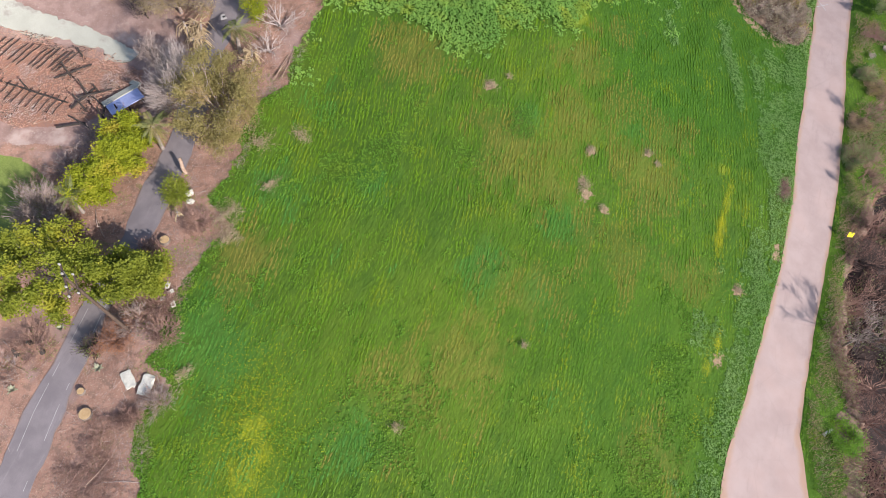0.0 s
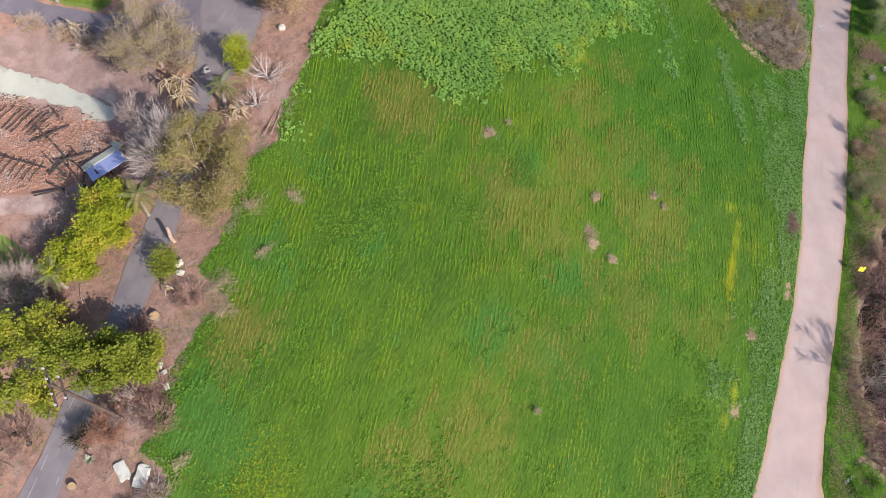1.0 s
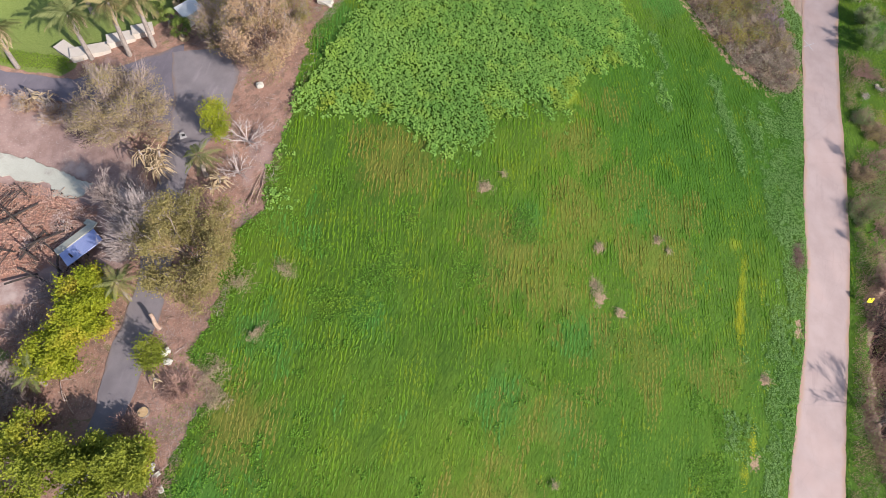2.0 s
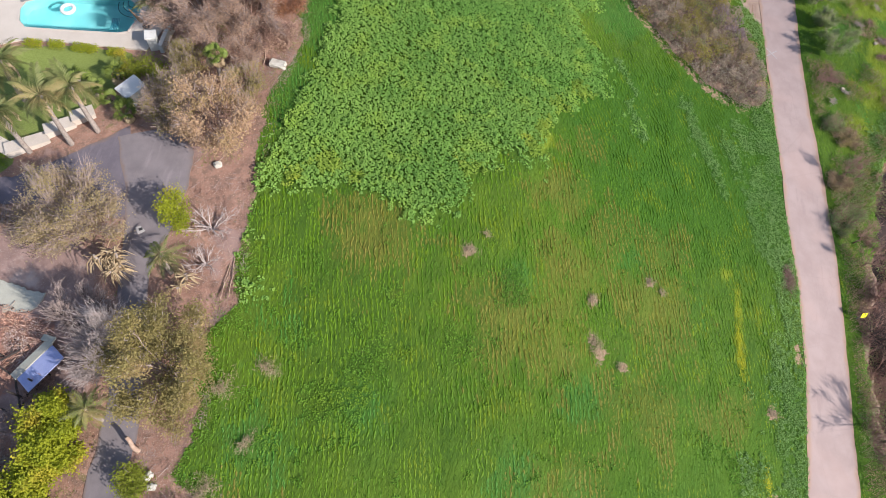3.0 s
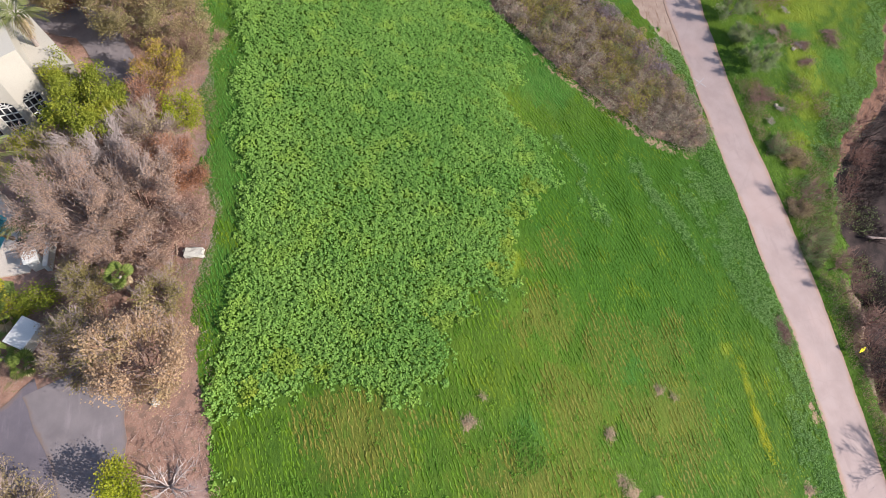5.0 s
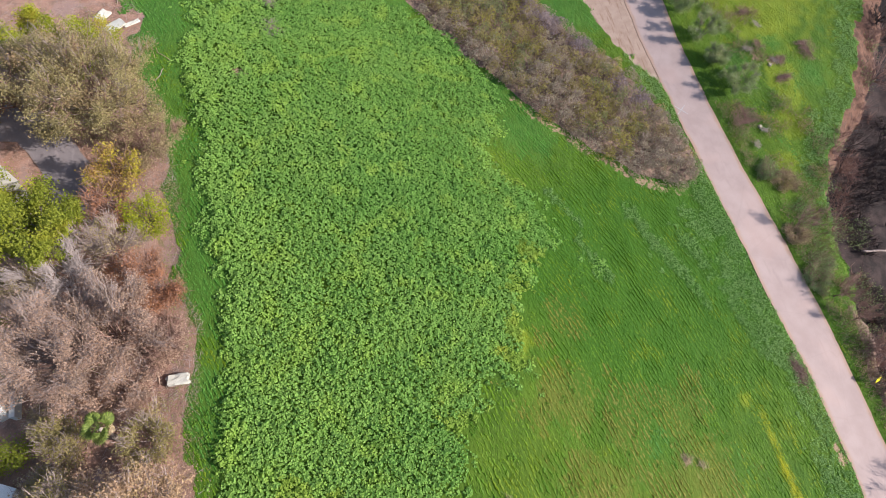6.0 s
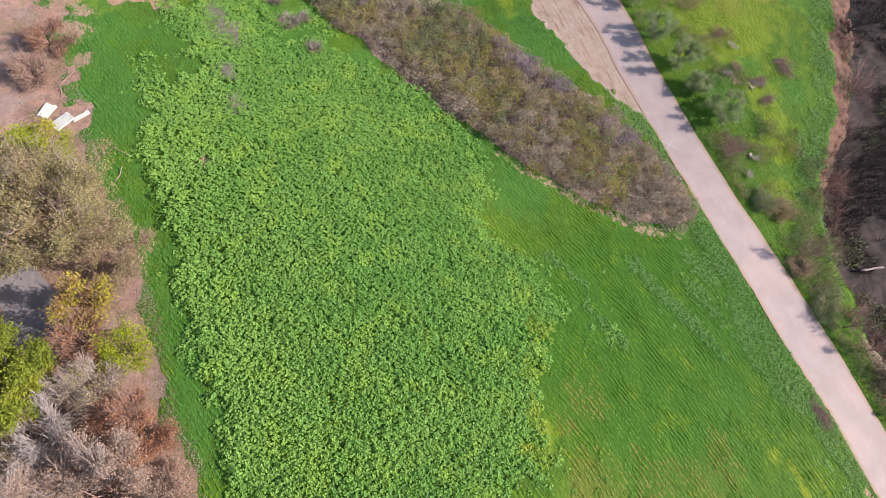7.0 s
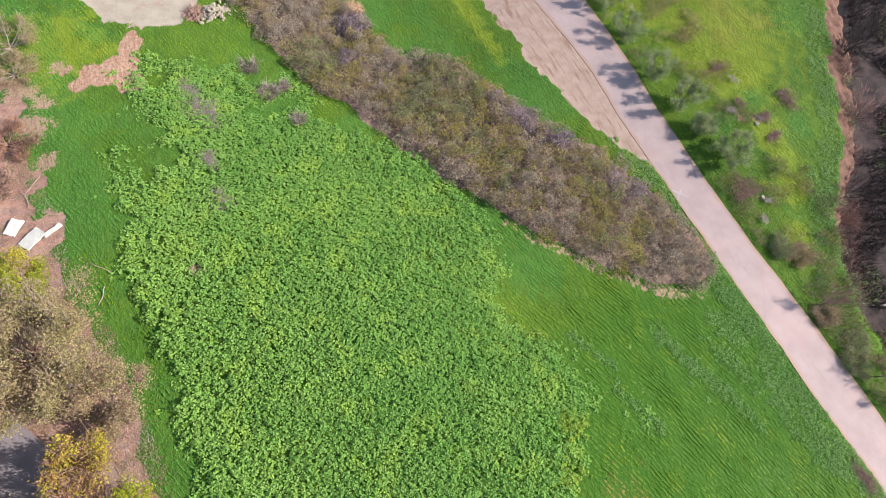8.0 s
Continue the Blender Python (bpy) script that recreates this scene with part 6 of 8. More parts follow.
def agave(x, y, r, seed, label):
    """A rosette of thick pale pointed leaves."""
    rng = np.random.RandomState(seed)
    e = thing("agave", x, y, label, "agave", "agaves")
    for k in range(11):
        a, el = k * 2.4, rng.uniform(0.25, 1.1)
        d = np.array([math.cos(a) * math.cos(el), math.sin(a) * math.cos(el), math.sin(el)])
        w = np.array([-math.sin(a), math.cos(a), 0]) * 0.09
        n = np.array([0, 0, 0.04])
        ln = r * rng.uniform(0.7, 1.1)
        s = Soup()
        s.put([-w * 0.5, w * 0.5, d * ln * 0.5 + w, d * ln * 0.5 - w, d * ln - [0, 0, 0.1 * ln], d * ln * 0.5 - n], [(0, 1, 2, 3), (3, 2, 4, 4), (1, 0, 5, 5), (2, 1, 5, 5), (0, 3, 5, 5), (4, 2, 5, 5), (3, 4, 5, 5)], rng.rand())
        piece("leaf", s, MAT_AGAVE, e)


for k, (ax, ay) in enumerate([(-23.6, 13.7), (-20.2, 10.8), (-26.1, 9.4), (-24.9, 27.2)]):
    agave(ax, ay, 0.5, 70 + k, "pale grey-green agave rosette on bare soil")

# beside the pale road and along the creek
for k, (bx, by, bh, rx, ry) in enumerate([(59.4, 70.0, 3.6, 2.0, 2.2), (56.6, 64.5, 3.4, 1.8, 2.2), (55.6, 60.4, 3.6, 2.1, 2.3), (53.9, 53.6, 3.5, 2.1, 2.2), (61.8, 74.6, 3.4, 1.8, 2.0), (63.5, 80.5, 3.4, 2.0, 2.2), (54.6, 57.2, 2.2, 1.3, 1.4)]):
    tree("roadside_tree", "small thin grey-green tree beside the pale road", "tree", bx, by, bh * 0.85, rx, ry * 0.85, 300 + k, MAT_SAGE, 2100, 0.19, BARK, 160, BARK_GREY, 0.1, 9, 6, 0.08, 0.3, 0, "roadside trees")
for k, (bx, by, bh, rx) in enumerate([(49.6, 44.6, 1.3, 1.5), (46.9, 38.2, 1.5, 1.4), (45.3, 34.4, 1.4, 1.3), (50.4, 43.0, 1.0, 1.0), (47.2, 35.0, 1.0, 1.1)]):
    mat, leaf = (BARK_GREY, MAT_KHAKI) if k % 2 else (BARK_BROWN, MAT_SAGE)
    bh, rx = bh * 0.42, rx * (0.8 + 0.15 * (k % 4))
    tree("roadside_shrub", "sparse grey-brown shrub on the road verge", SHRUB, bx, by, bh, rx, rx, 320 + k, leaf, 2000, 0.15, mat, 260, BARK_BROWN, 0.04, 9, 7, 0.05, 0.35, 0, "roadside shrubs")
for k, (bx, by, br) in enumerate([(64.6, 53.0, 1.3), (60.7, 53.3, 0.8), (59.4, 51.5, 0.9), (62.5, 60.4, 0.6), (52.4, 50.4, 1.5), (60.2, 56.4, 0.6)]):
    dead_patch(bx, by, br, 340 + k, "flattened dark brown dead weeds in bright grass", BARK_BROWN, MAT_DEADFALL, 0.8, 25, 800)
for k, (bx, by, br, turn) in enumerate([(58.7, 56.2, 0.5, 20), (60.2, 53.7, 0.3, 0), (52.9, 48.2, 0.3, 40), (51.1, 47.4, 0.35, -60), (62.3, 58.4, 0.35, 10)]):
    dead_patch(bx, by, br, 360 + k, "bleached dead stalks lying in the verge grass", BARK_PALE, MAT_BROWN, 1.7, turn, 420)
tree("shrub", "low bright green weeds beside the pale road", SHRUB, 37.4, 7.4, 0.7, 1.5, 1.7, 347, MAT_FIELD_WEED, 2600, 0.17, fork=0.04, mains=14, subs=9, r0=0.04)
for k, (bx, by, bh, rx) in enumerate([(42.6, 15.0, 5.6, 3.0), (44.8, 20.8, 3.4, 2.6), (47.6, 24.6, 3.6, 2.6), (50.6, 27.6, 3.0, 2.2), (43.4, 9.4, 3.2, 2.4), (46.8, 17.0, 3.2, 2.8), (63.0, 42.2, 3.2, 2.4), (70.4, 46.6, 3.0, 2.4), (42.8, 4.0, 2.8, 2.2), (77, 51.5, 3, 2.2), (41.4, 12.2, 2.4, 1.6), (41.6, 19.2, 2.2, 1.6), (43.6, 23.6, 2.4, 1.8), (45.0, 26.6, 2.2, 1.6), (44.6, 12.6, 3.0, 2.4), (46.6, 21.4, 3.0, 2.4), (41.0, 6.4, 2.0, 1.6), (60.2, 41.0, 2.6, 2.0)]):
    tree("creek_tree", "bare brown leafless tree leaning over the creek", "tree", bx, by, bh, rx, rx, 360 + k, None, 0, 0.2, BARK_BROWN if k % 3 else BARK_DARK, 420, BARK_BROWN if k % 3 else BARK_DARK, 0.12, 11, 9, 0.13, 0.6, 0, "creek trees")
tree("leafless_tree", "tall thin leafless tree that shades the pale road", "tree", 39.4, 15.2, 6.4, 2.6, 2.2, 390, None, 0, 0.2, BARK, 420, BARK_GREY, 0.3, 7, 6, 0.10)
for k, (bx, by) in enumerate([(47.4, 40.2), (45.2, 33.4), (44.6, 31.0)]):
    tree("leafless_tree", "thin leafless sapling beside the pale road", "tree", bx + 0.4, by - 1.2, 3.2, 1.3, 1.3, 395 + k, None, 0, 0.2, BARK_BROWN, 260, BARK_BROWN, 0.25, 6, 5, 0.06, 0.4, 0, "saplings")


# ---- palms ----


def frond_mesh(length, droop, seed, mat, pairs=30, name="frond"):
    """One feather leaf: a bent rib with leaflets along both sides."""
    rng = np.random.RandomState(seed)
    t = np.linspace(0, 1, 9)
    rib = np.stack([length * t * (1 - 0.18 * droop * t), 0 * t, length * (0.28 * t - droop * 0.75 * t * t)], 1)
    s = Soup()
    s.tube(rib, np.linspace(0.035, 0.008, 9), 4, 0.3)
    for k in range(pairs):
        u = 0.14 + 0.85 * k / pairs
        p = np.array([np.interp(u, t, rib[:, i]) for i in range(3)])
        ln = length * 0.24 * math.sin(min(1, 0.25 + u * 0.9) * 2.6) + 0.08
        for side in (-1, 1):
            d = np.array([0.55, side * 0.85, -0.28 - 0.25 * rng.rand()]) + rng.normal(size=3) * 0.08
            d /= np.linalg.norm(d)
            w = np.array([0.035, 0, 0])
            s.put([p - w, p + d * ln * 0.5 + w + [0, 0, 0.02], p + d * ln, p + d * ln * 0.5 - w], [(0, 1, 2, 3)], rng.uniform(0.2, 0.9))
    return s.mesh(name, mat)


FRONDS = [frond_mesh(2.5, 0.7, 1, MAT_FROND), frond_mesh(2.3, 1.0, 2, MAT_FROND), frond_mesh(2.0, 1.35, 3, MAT_FROND_DRY)]


def feather_palm(x, y, h, seed, label, lean=(0, 0), fronds=20, scale=1.0, dead=4, r=0.17):
    rng = np.random.RandomState(seed)
    e = thing("palm_tree", x, y, label, "palm tree", "palms")
    s = Soup()
    t = np.linspace(0, 1, 14)
    p = np.stack([lean[0] * t ** 1.5, lean[1] * t ** 1.5, -0.2 + (h + 0.2) * t], 1)
    s.tube(p, r * (1.25 - 0.45 * t) * (1 + 0.07 * (np.arange(14) % 2)), 9)
    piece("trunk", s, PALM_TRUNK, e, "", True)
    for k in range(fronds):
        dry = k < dead
        f = new("frond", FRONDS[2 if dry else k % 2])
        f.parent = e
        f.matrix_basis = Matrix.Translation(p[-1]) @ pose(0, 0, 0, 0, 0, k * 137.5 + rng.uniform(-15, 15)) @ pose(0, 0, 0, 0, rng.uniform(25, 55) if dry else rng.uniform(-45, 28), 0) @ Matrix.Scale(scale * rng.uniform(0.8, 1.15), 4)
        if dry:
            tagged(f, "drooping dry tan frond")
    return e


feather_palm(-20.5, 49.7, 5.2, 1, "palm with drooping green fronds over the terrace", (0.1, 0.5))
feather_palm(-18.5, 50.4, 4.8, 2, "palm with drooping green fronds beside the driveway", (0.0, 0.4))
feather_palm(-23.7, 49.8, 4.4, 3, "palm with drooping green fronds over the terrace", (-0.1, 0.5))
feather_palm(-24.2, 54.8, 4.4, 4, "palm with drooping green fronds on the lawn", (0.3, 0.1))
feather_palm(-13.7, 61.6, 7.0, 5, "tall palm with broad green fronds beside the pool", (0.1, 0.4), 22, 1.2)
feather_palm(-12.9, 59.4, 3.6, 6, "palm with yellowing fronds over the pool deck", (-0.2, 0.1), 16, 0.7)
feather_palm(-8.6, 73.6, 6.8, 7, "tall palm in front of the cream house", (0.0, 0.0), 18, 1.0)
feather_palm(-29.6, 49.4, 4.0, 8, "palm with drooping green fronds at the lane", (0.2, 0.2))
feather_palm(-18.7, 28.2, 2.8, 9, "small palm with pale green fronds", (0.1, 0.2), 18, 0.62, 3, 0.13)
feather_palm(-13.6, 37.3, 2.6, 10, "short palm with bright green fronds by the driveway", (0.1, 0.2), 16, 0.72, 5, 0.15)
feather_palm(-24.1, 22.9, 2.6, 11, "small palm with green fronds above brown brush", (0.1, 0.1), 14, 0.6, 3, 0.12)


def fan_palm(x, y, h, seed, label, fans=18, scale=1.0, category="palm tree"):
    """A palm with round pleated leaves, each its own part."""
    rng = np.random.RandomState(seed)
    e = thing("fan_palm", x, y, label, category)
    s = Soup()
    t = np.linspace(0, 1, 10)
    s.tube(np.stack([0.2 * t, 0 * t, -0.2 + (h + 0.2) * t], 1), 0.17 - 0.04 * t, 9)
    piece("trunk", s, PALM_TRUNK, e, "", True)
    fan = Soup()
    fan.tube([(0, 0, 0), (0.35, 0, 0.14), (0.7, 0, 0.2)], [0.02, 0.018, 0.014], 4)
    for k in range(15):
        a0, a1 = radians(-115 + k * 230 / 15), radians(-115 + (k + 1) * 230 / 15)
        am, ln = (a0 + a1) / 2, 0.62 * (1 - 0.12 * abs(k - 7) / 7)
        fan.put([(0.7, 0, 0.2), (0.7 + ln * 0.7 * math.cos(a0), ln * 0.7 * math.sin(a0), 0.18), (0.7 + ln * math.cos(am), ln * math.sin(am), 0.06), (0.7 + ln * 0.7 * math.cos(a1), ln * 0.7 * math.sin(a1), 0.22)], [(0, 1, 2, 3)], rng.rand())
    me = fan.mesh("frond", MAT_FROND_FAN)
    me_dry = fan.mesh("frond", MAT_FROND_DRY)
    for k in range(fans):
        low = k < fans // 3
        f = new("frond", me_dry if low else me)
        f.parent = e
        f.matrix_basis = pose(0.2, 0, h, 0, 0, k * 137.5) @ pose(0, 0, 0, 0, (rng.uniform(25, 80) if low else rng.uniform(-60, 25)), rng.uniform(-25, 25)) @ pose(0, 0, 0, rng.uniform(-50, 50)) @ Matrix.Scale(scale * rng.uniform(0.85, 1.15), 4)
    return e


fan_palm(-8.7, 52.7, 3.4, 21, "fan palm with bright green and tan leaves", 18, 0.8)


def strap_clump(x, y, stems, straps, reach, seed, label):
    """A dead clump: a few leaning stems hung with dry folded strap leaves."""
    rng = np.random.RandomState(seed)
    e = thing("dead_palm", x, y, label, "dead palm", "dead palms")
    for k in range(stems):
        a, h = rng.uniform(0, 6.283), reach * rng.uniform(0.7, 1.5)
        top = np.array([math.cos(a) * reach * 0.55, math.sin(a) * reach * 0.55, h])
        s = Soup()
        t = np.linspace(0, 1, 6)[:, None]
        s.tube(top * t * [1, 1, 1] + [0, 0, -0.15] + 0.12 * np.sin(t * 3.0 + k) * [1, 0.6, 0], np.linspace(0.15, 0.08, 6), 7)
        piece("stem", s, PALM_TRUNK, e, "", True)
        for j in range(straps):
            b = rng.uniform(0, 6.283)
            d = np.array([math.cos(b), math.sin(b), 0])
            w = np.array([-math.sin(b), math.cos(b), 0]) * rng.uniform(0.02, 0.05)
            ln, rise = reach * rng.uniform(0.45, 1.0), rng.uniform(-0.1, 0.5)
            p = [top * rng.uniform(0.5, 1.0) + d * 0.04, None, None]
            p[1] = p[0] + d * ln * 0.5 + [0, 0, rise * ln * 0.5]
            p[2] = p[0] + d * ln * 0.85 + [0, 0, rise * ln * 0.3 - ln * rng.uniform(0.3, 0.7)]
            p[2][2] = max(p[2][2], 0.06)
            fold = np.array([0, 0, 0.05])
            s = Soup()
            s.put([p[0] - w, p[0] + fold, p[0] + w, p[1] - w * 1.3, p[1] + fold, p[1] + w * 1.3, p[2] - w * 0.4, p[2] + fold * 0.5, p[2] + w * 0.4], [(0, 3, 4, 1), (1, 4, 5, 2), (3, 6, 7, 4), (4, 7, 8, 5)], rng.rand())
            piece("leaf", s, MAT_FROND_DRY, e)
    return e


strap_clump(-17.5, 38.4, 7, 18, 1.5, 22, "dead palm clump with folded tan leaves")
strap_clump(-26.9, 45.9, 5, 4, 1.3, 23, "dead palm with pale bare leaf stubs")
strap_clump(-12.9, 36.3, 3, 13, 1.3, 24, "dead palm with drooping tan leaves")
strap_clump(-16.5, 22.2, 2, 6, 0.7, 25, "dead palm with drooping tan leaves")
for k, (px, py) in enumerate([(-17.4, 52.4), (-16.2, 51.0), (-18.6, 53.9), (-16.9, 55.2), (-19.9, 55.2)]):
    fan_palm(px, py, 0.8, 30 + k, "low clump of large green leaves on the lawn edge", 14, 0.85, "plant")

# ---- cream house ----


def arch_points(cx, sill, w, spring, n=12):
    """Outline of an arched opening, from its lower left corner round."""
    r = w / 2
    return [(cx - r, sill), (cx + r, sill)] + [(cx + r * math.cos(math.pi * k / n), spring + r * math.sin(math.pi * k / n)) for k in range(n + 1)]


def pierced_wall(width, height, depth, openings):
    """An upright wall in the x-z plane with real arched holes."""
    bm = bmesh.new()
    edges = []
    for ring in [[(0, 0), (width, 0), (width, height), (0, height)]] + [arch_points(*o) for o in openings]:
        vs = [bm.verts.new((x, 0, z)) for x, z in ring]
        edges += [bm.edges.new((vs[k], vs[(k + 1) % len(vs)])) for k in range(len(vs))]
    bmesh.ops.triangle_fill(bm, use_beauty=True, use_dissolve=False, edges=edges)
    made = bmesh.ops.extrude_face_region(bm, geom=list(bm.faces))
    bmesh.ops.translate(bm, verts=[g for g in made["geom"] if isinstance(g, bmesh.types.BMVert)], vec=(0, depth, 0))
    return bm


def arched_window(parent, m, cx, sill, w, spring, depth, cols=3, rows=4):
    """White arched window with glazing bars, set back in the wall."""
    r, bar = w / 2, 0.075
    win = new("window")
    win.parent, win.matrix_basis = parent, m
    tagged(win, "white-barred arched window with dark panes")
    s = Soup()
    y = depth * 0.45

    def stick(a, b, wide):
        d = math.hypot(b[0] - a[0], b[1] - a[1])
        t = -math.degrees(math.atan2(b[1] - a[1], b[0] - a[0]))
        s.box(((a[0] + b[0]) / 2, y, (a[1] + b[1]) / 2), (d, 0.07, wide), 0, 0.5, (0, t))

    for k in range(cols + 1):
        x = cx - r + w * k / cols
        x = min(max(x, cx - r + bar / 2), cx + r - bar / 2)
        stick((x, sill), (x, spring), bar)
    for k in range(rows + 1):
        z = sill + (spring - sill) * k / rows
        stick((cx - r, z + (bar / 2 if k == 0 else 0)), (cx + r, z + (bar / 2 if k == 0 else 0)), bar)
    for k in range(6):
        a = math.pi * k / 6
        stick((cx + 0.38 * r * math.cos(a), spring + 0.38 * r * math.sin(a)), (cx + r * 0.97 * math.cos(a), spring + r * 0.97 * math.sin(a)), bar * 0.8)
    for k in range(12):
        a, b = math.pi * k / 12, math.pi * (k + 1) / 12
        for f in (0.38, 0.97):
            stick((cx + f * r * math.cos(a), spring + f * r * math.sin(a)), (cx + f * r * math.cos(b), spring + f * r * math.sin(b)), bar)
    piece("window_frame", s, WHITE, win)
    s = Soup()
    pts = arch_points(cx, sill, w, spring)
    mid = (cx, y + 0.02, spring)
    s.put([mid] + [(x, y + 0.02, z) for x, z in pts], [(0, k + 1, (k + 1) % len(pts) + 1, (k + 1) % len(pts) + 1) for k in range(len(pts))])
    piece("pane", s, GLASS, win)


def house():
    e = thing("house", -15.7, 70.2, "cream stucco house with tall arched windows", "house", "", "", -7)
    h, d, w, bend = 7.0, 0.3, 4.45, 25
    w1 = [(1.45, 0.25, 1.4, 3.0), (3.4, 0.25, 1.4, 3.0)]
    part("wall", pierced_wall(w, h, d, w1), STUCCO, e)
    for o in w1:
        arched_window(e, Matrix.Identity(4), *o, d)
    m2 = pose(w, 0, 0, 0, 0, bend)
    w2 = [(1.0, 0.25, 1.35, 3.0)]
    ob = part("wall", pierced_wall(2.1, h, d, w2), STUCCO, e)
    ob.matrix_basis = m2
    for o in w2:
        arched_window(e, m2, *o, d)
    ex, ey = w + 2.1 * math.cos(radians(bend)), 2.1 * math.sin(radians(bend))
    fx, fy = ex - 2.6, ey + 12.0
    ob = part("wall", cuboid((d, math.dist((ex, ey), (fx, fy)), h), (-d / 2, math.dist((ex, ey), (fx, fy)) / 2, h / 2)), STUCCO, e)
    ob.matrix_basis = pose(ex, ey + 0.03, 0, 0, 0, math.degrees(math.atan2(ex - fx, fy - ey)))
    part("wall", cuboid((d, 12.6, h), (0.15, 6.65, h / 2)), STUCCO, e)
    part("wall", cuboid((fx, d, h), (fx / 2, fy + 0.2, h / 2)), STUCCO, e)
    bm = bmesh.new()
    f = bm.faces.new([bm.verts.new(p) for p in ((0, 0.05, h), (w, 0.05, h), (ex, ey, h), (fx, fy + 0.3, h), (0, fy + 0.3, h))])
    made = bmesh.ops.extrude_face_region(bm, geom=[f])
    bmesh.ops.translate(bm, verts=[g for g in made["geom"] if isinstance(g, bmesh.types.BMVert)], vec=(0, 0, 0.25))
    part("roof", bm, STUCCO, e)
    turn = e.matrix_basis.inverted()
    base, top = gz(-10, 74) - 0.3, 9.95
    for name, z0, z1 in (("wing_wall", base, top), ("wing_roof", top + 0.004, top + 0.16)):
        out = 0.0 if name == "wing_wall" else 0.1
        bm = bmesh.new()
        f = bm.faces.new([bm.verts.new(turn @ Vector((x, y, z0))) for x, y in ((-6.75 + out, 70.9 - out), (-8.9 + out, 78.0), (-11.5, 84.5), (-12.6, 80), (-11.2, 73.6), (-10.4, 72.0 - out))])
        made = bmesh.ops.extrude_face_region(bm, geom=[f])
        bmesh.ops.translate(bm, verts=[g for g in made["geom"] if isinstance(g, bmesh.types.BMVert)], vec=(0, 0, z1 - z0))
        part(name, bm, STUCCO, e)
    part("floor_slab", cuboid((fx - 0.8, 11, 0.3), (fx / 2, 6.3, 0.1)), DECK, e)


house()


# ---- pool terrace ----


def ringed(outer, inner, z, depth):
    """A slab with a hole through it."""
    bm = bmesh.new()
    edges = []
    for ring in (outer, inner):
        vs = [bm.verts.new((x, y, z)) for x, y in ring]
        edges += [bm.edges.new((vs[k], vs[(k + 1) % len(vs)])) for k in range(len(vs))]
    bmesh.ops.triangle_fill(bm, use_beauty=True, use_dissolve=False, edges=edges)
    made = bmesh.ops.extrude_face_region(bm, geom=list(bm.faces))
    bmesh.ops.translate(bm, verts=[g for g in made["geom"] if isinstance(g, bmesh.types.BMVert)], vec=(0, 0, -depth))
    return bm


def rounded(ring, times=2):
    """The same outline with its corners cut, twice over."""
    for _ in range(times):
        out = []
        for (ax, ay), (bx, by) in zip(ring, ring[1:] + ring[:1]):
            out += [(ax * 0.75 + bx * 0.25, ay * 0.75 + by * 0.25), (ax * 0.25 + bx * 0.75, ay * 0.25 + by * 0.75)]
        ring = out
    return ring


def pool():
    ring = rounded(POOL_RING, 1)
    deck = part("pool_deck", ringed(DECK_RING, ring, DECK_Z, 0.25), DECK, None)
    tagged(deck, "pale concrete deck round the swimming pool", "deck", "", "structure")
    e = new("swimming_pool")
    e.matrix_basis = pose(-19.5, 63, DECK_Z)
    tagged(e, "freeform swimming pool full of turquoise water", "swimming pool")
    loc = [(x + 19.5, y - 63) for x, y in ring]
    n = len(loc)
    s = Soup()
    s.put([(x * 0.998, y * 0.998, -0.02) for x, y in loc] + [(x * 0.97, y * 0.96, -1.4) for x, y in loc], [(k, (k + 1) % n, n + (k + 1) % n, n + k) for k in range(n)])
    s.put([(0, 0, -1.5)] + [(x * 0.97, y * 0.96, -1.4) for x, y in loc], [(0, k + 1, (k + 1) % n + 1, (k + 1) % n + 1) for k in range(n)])
    piece("basin", s, PLASTER, e, "", True)
    s = Soup()
    s.put([(0, 0, -0.14)] + [(x * 0.998, y * 0.998, -0.14) for x, y in loc], [(0, k + 1, (k + 1) % n + 1, (k + 1) % n + 1) for k in range(n)])
    w = piece("water", s, WATER, e, "clear turquoise water")
    w.visible_shadow = False
    s = Soup()
    grown = [(x * 1.028, y * 1.06) for x, y in loc]
    s.put([(x, y, 0.03) for x, y in loc] + [(x, y, 0.03) for x, y in grown] + [(x, y, -0.05) for x, y in loc] + [(x, y, -0.02) for x, y in grown],
          [(k, (k + 1) % n, n + (k + 1) % n, n + k) for k in range(n)] + [(2 * n + k, 2 * n + (k + 1) % n, (k + 1) % n, k) for k in range(n)] + [(n + k, n + (k + 1) % n, 3 * n + (k + 1) % n, 3 * n + k) for k in range(n)])
    piece("coping", s, DECK, e)
    for k in range(3):
        s = Soup()
        r = 0.55 + 0.45 * k
        a = np.linspace(radians(150), radians(260), 12)
        s.tube(np.stack([3.95 + r * np.cos(a), 0.75 + r * np.sin(a), np.full(12, -0.32 - 0.22 * k)], 1), 0.03, 5)
        piece("pool_step", s, BLACK, e, "dark edged curved step")


pool()


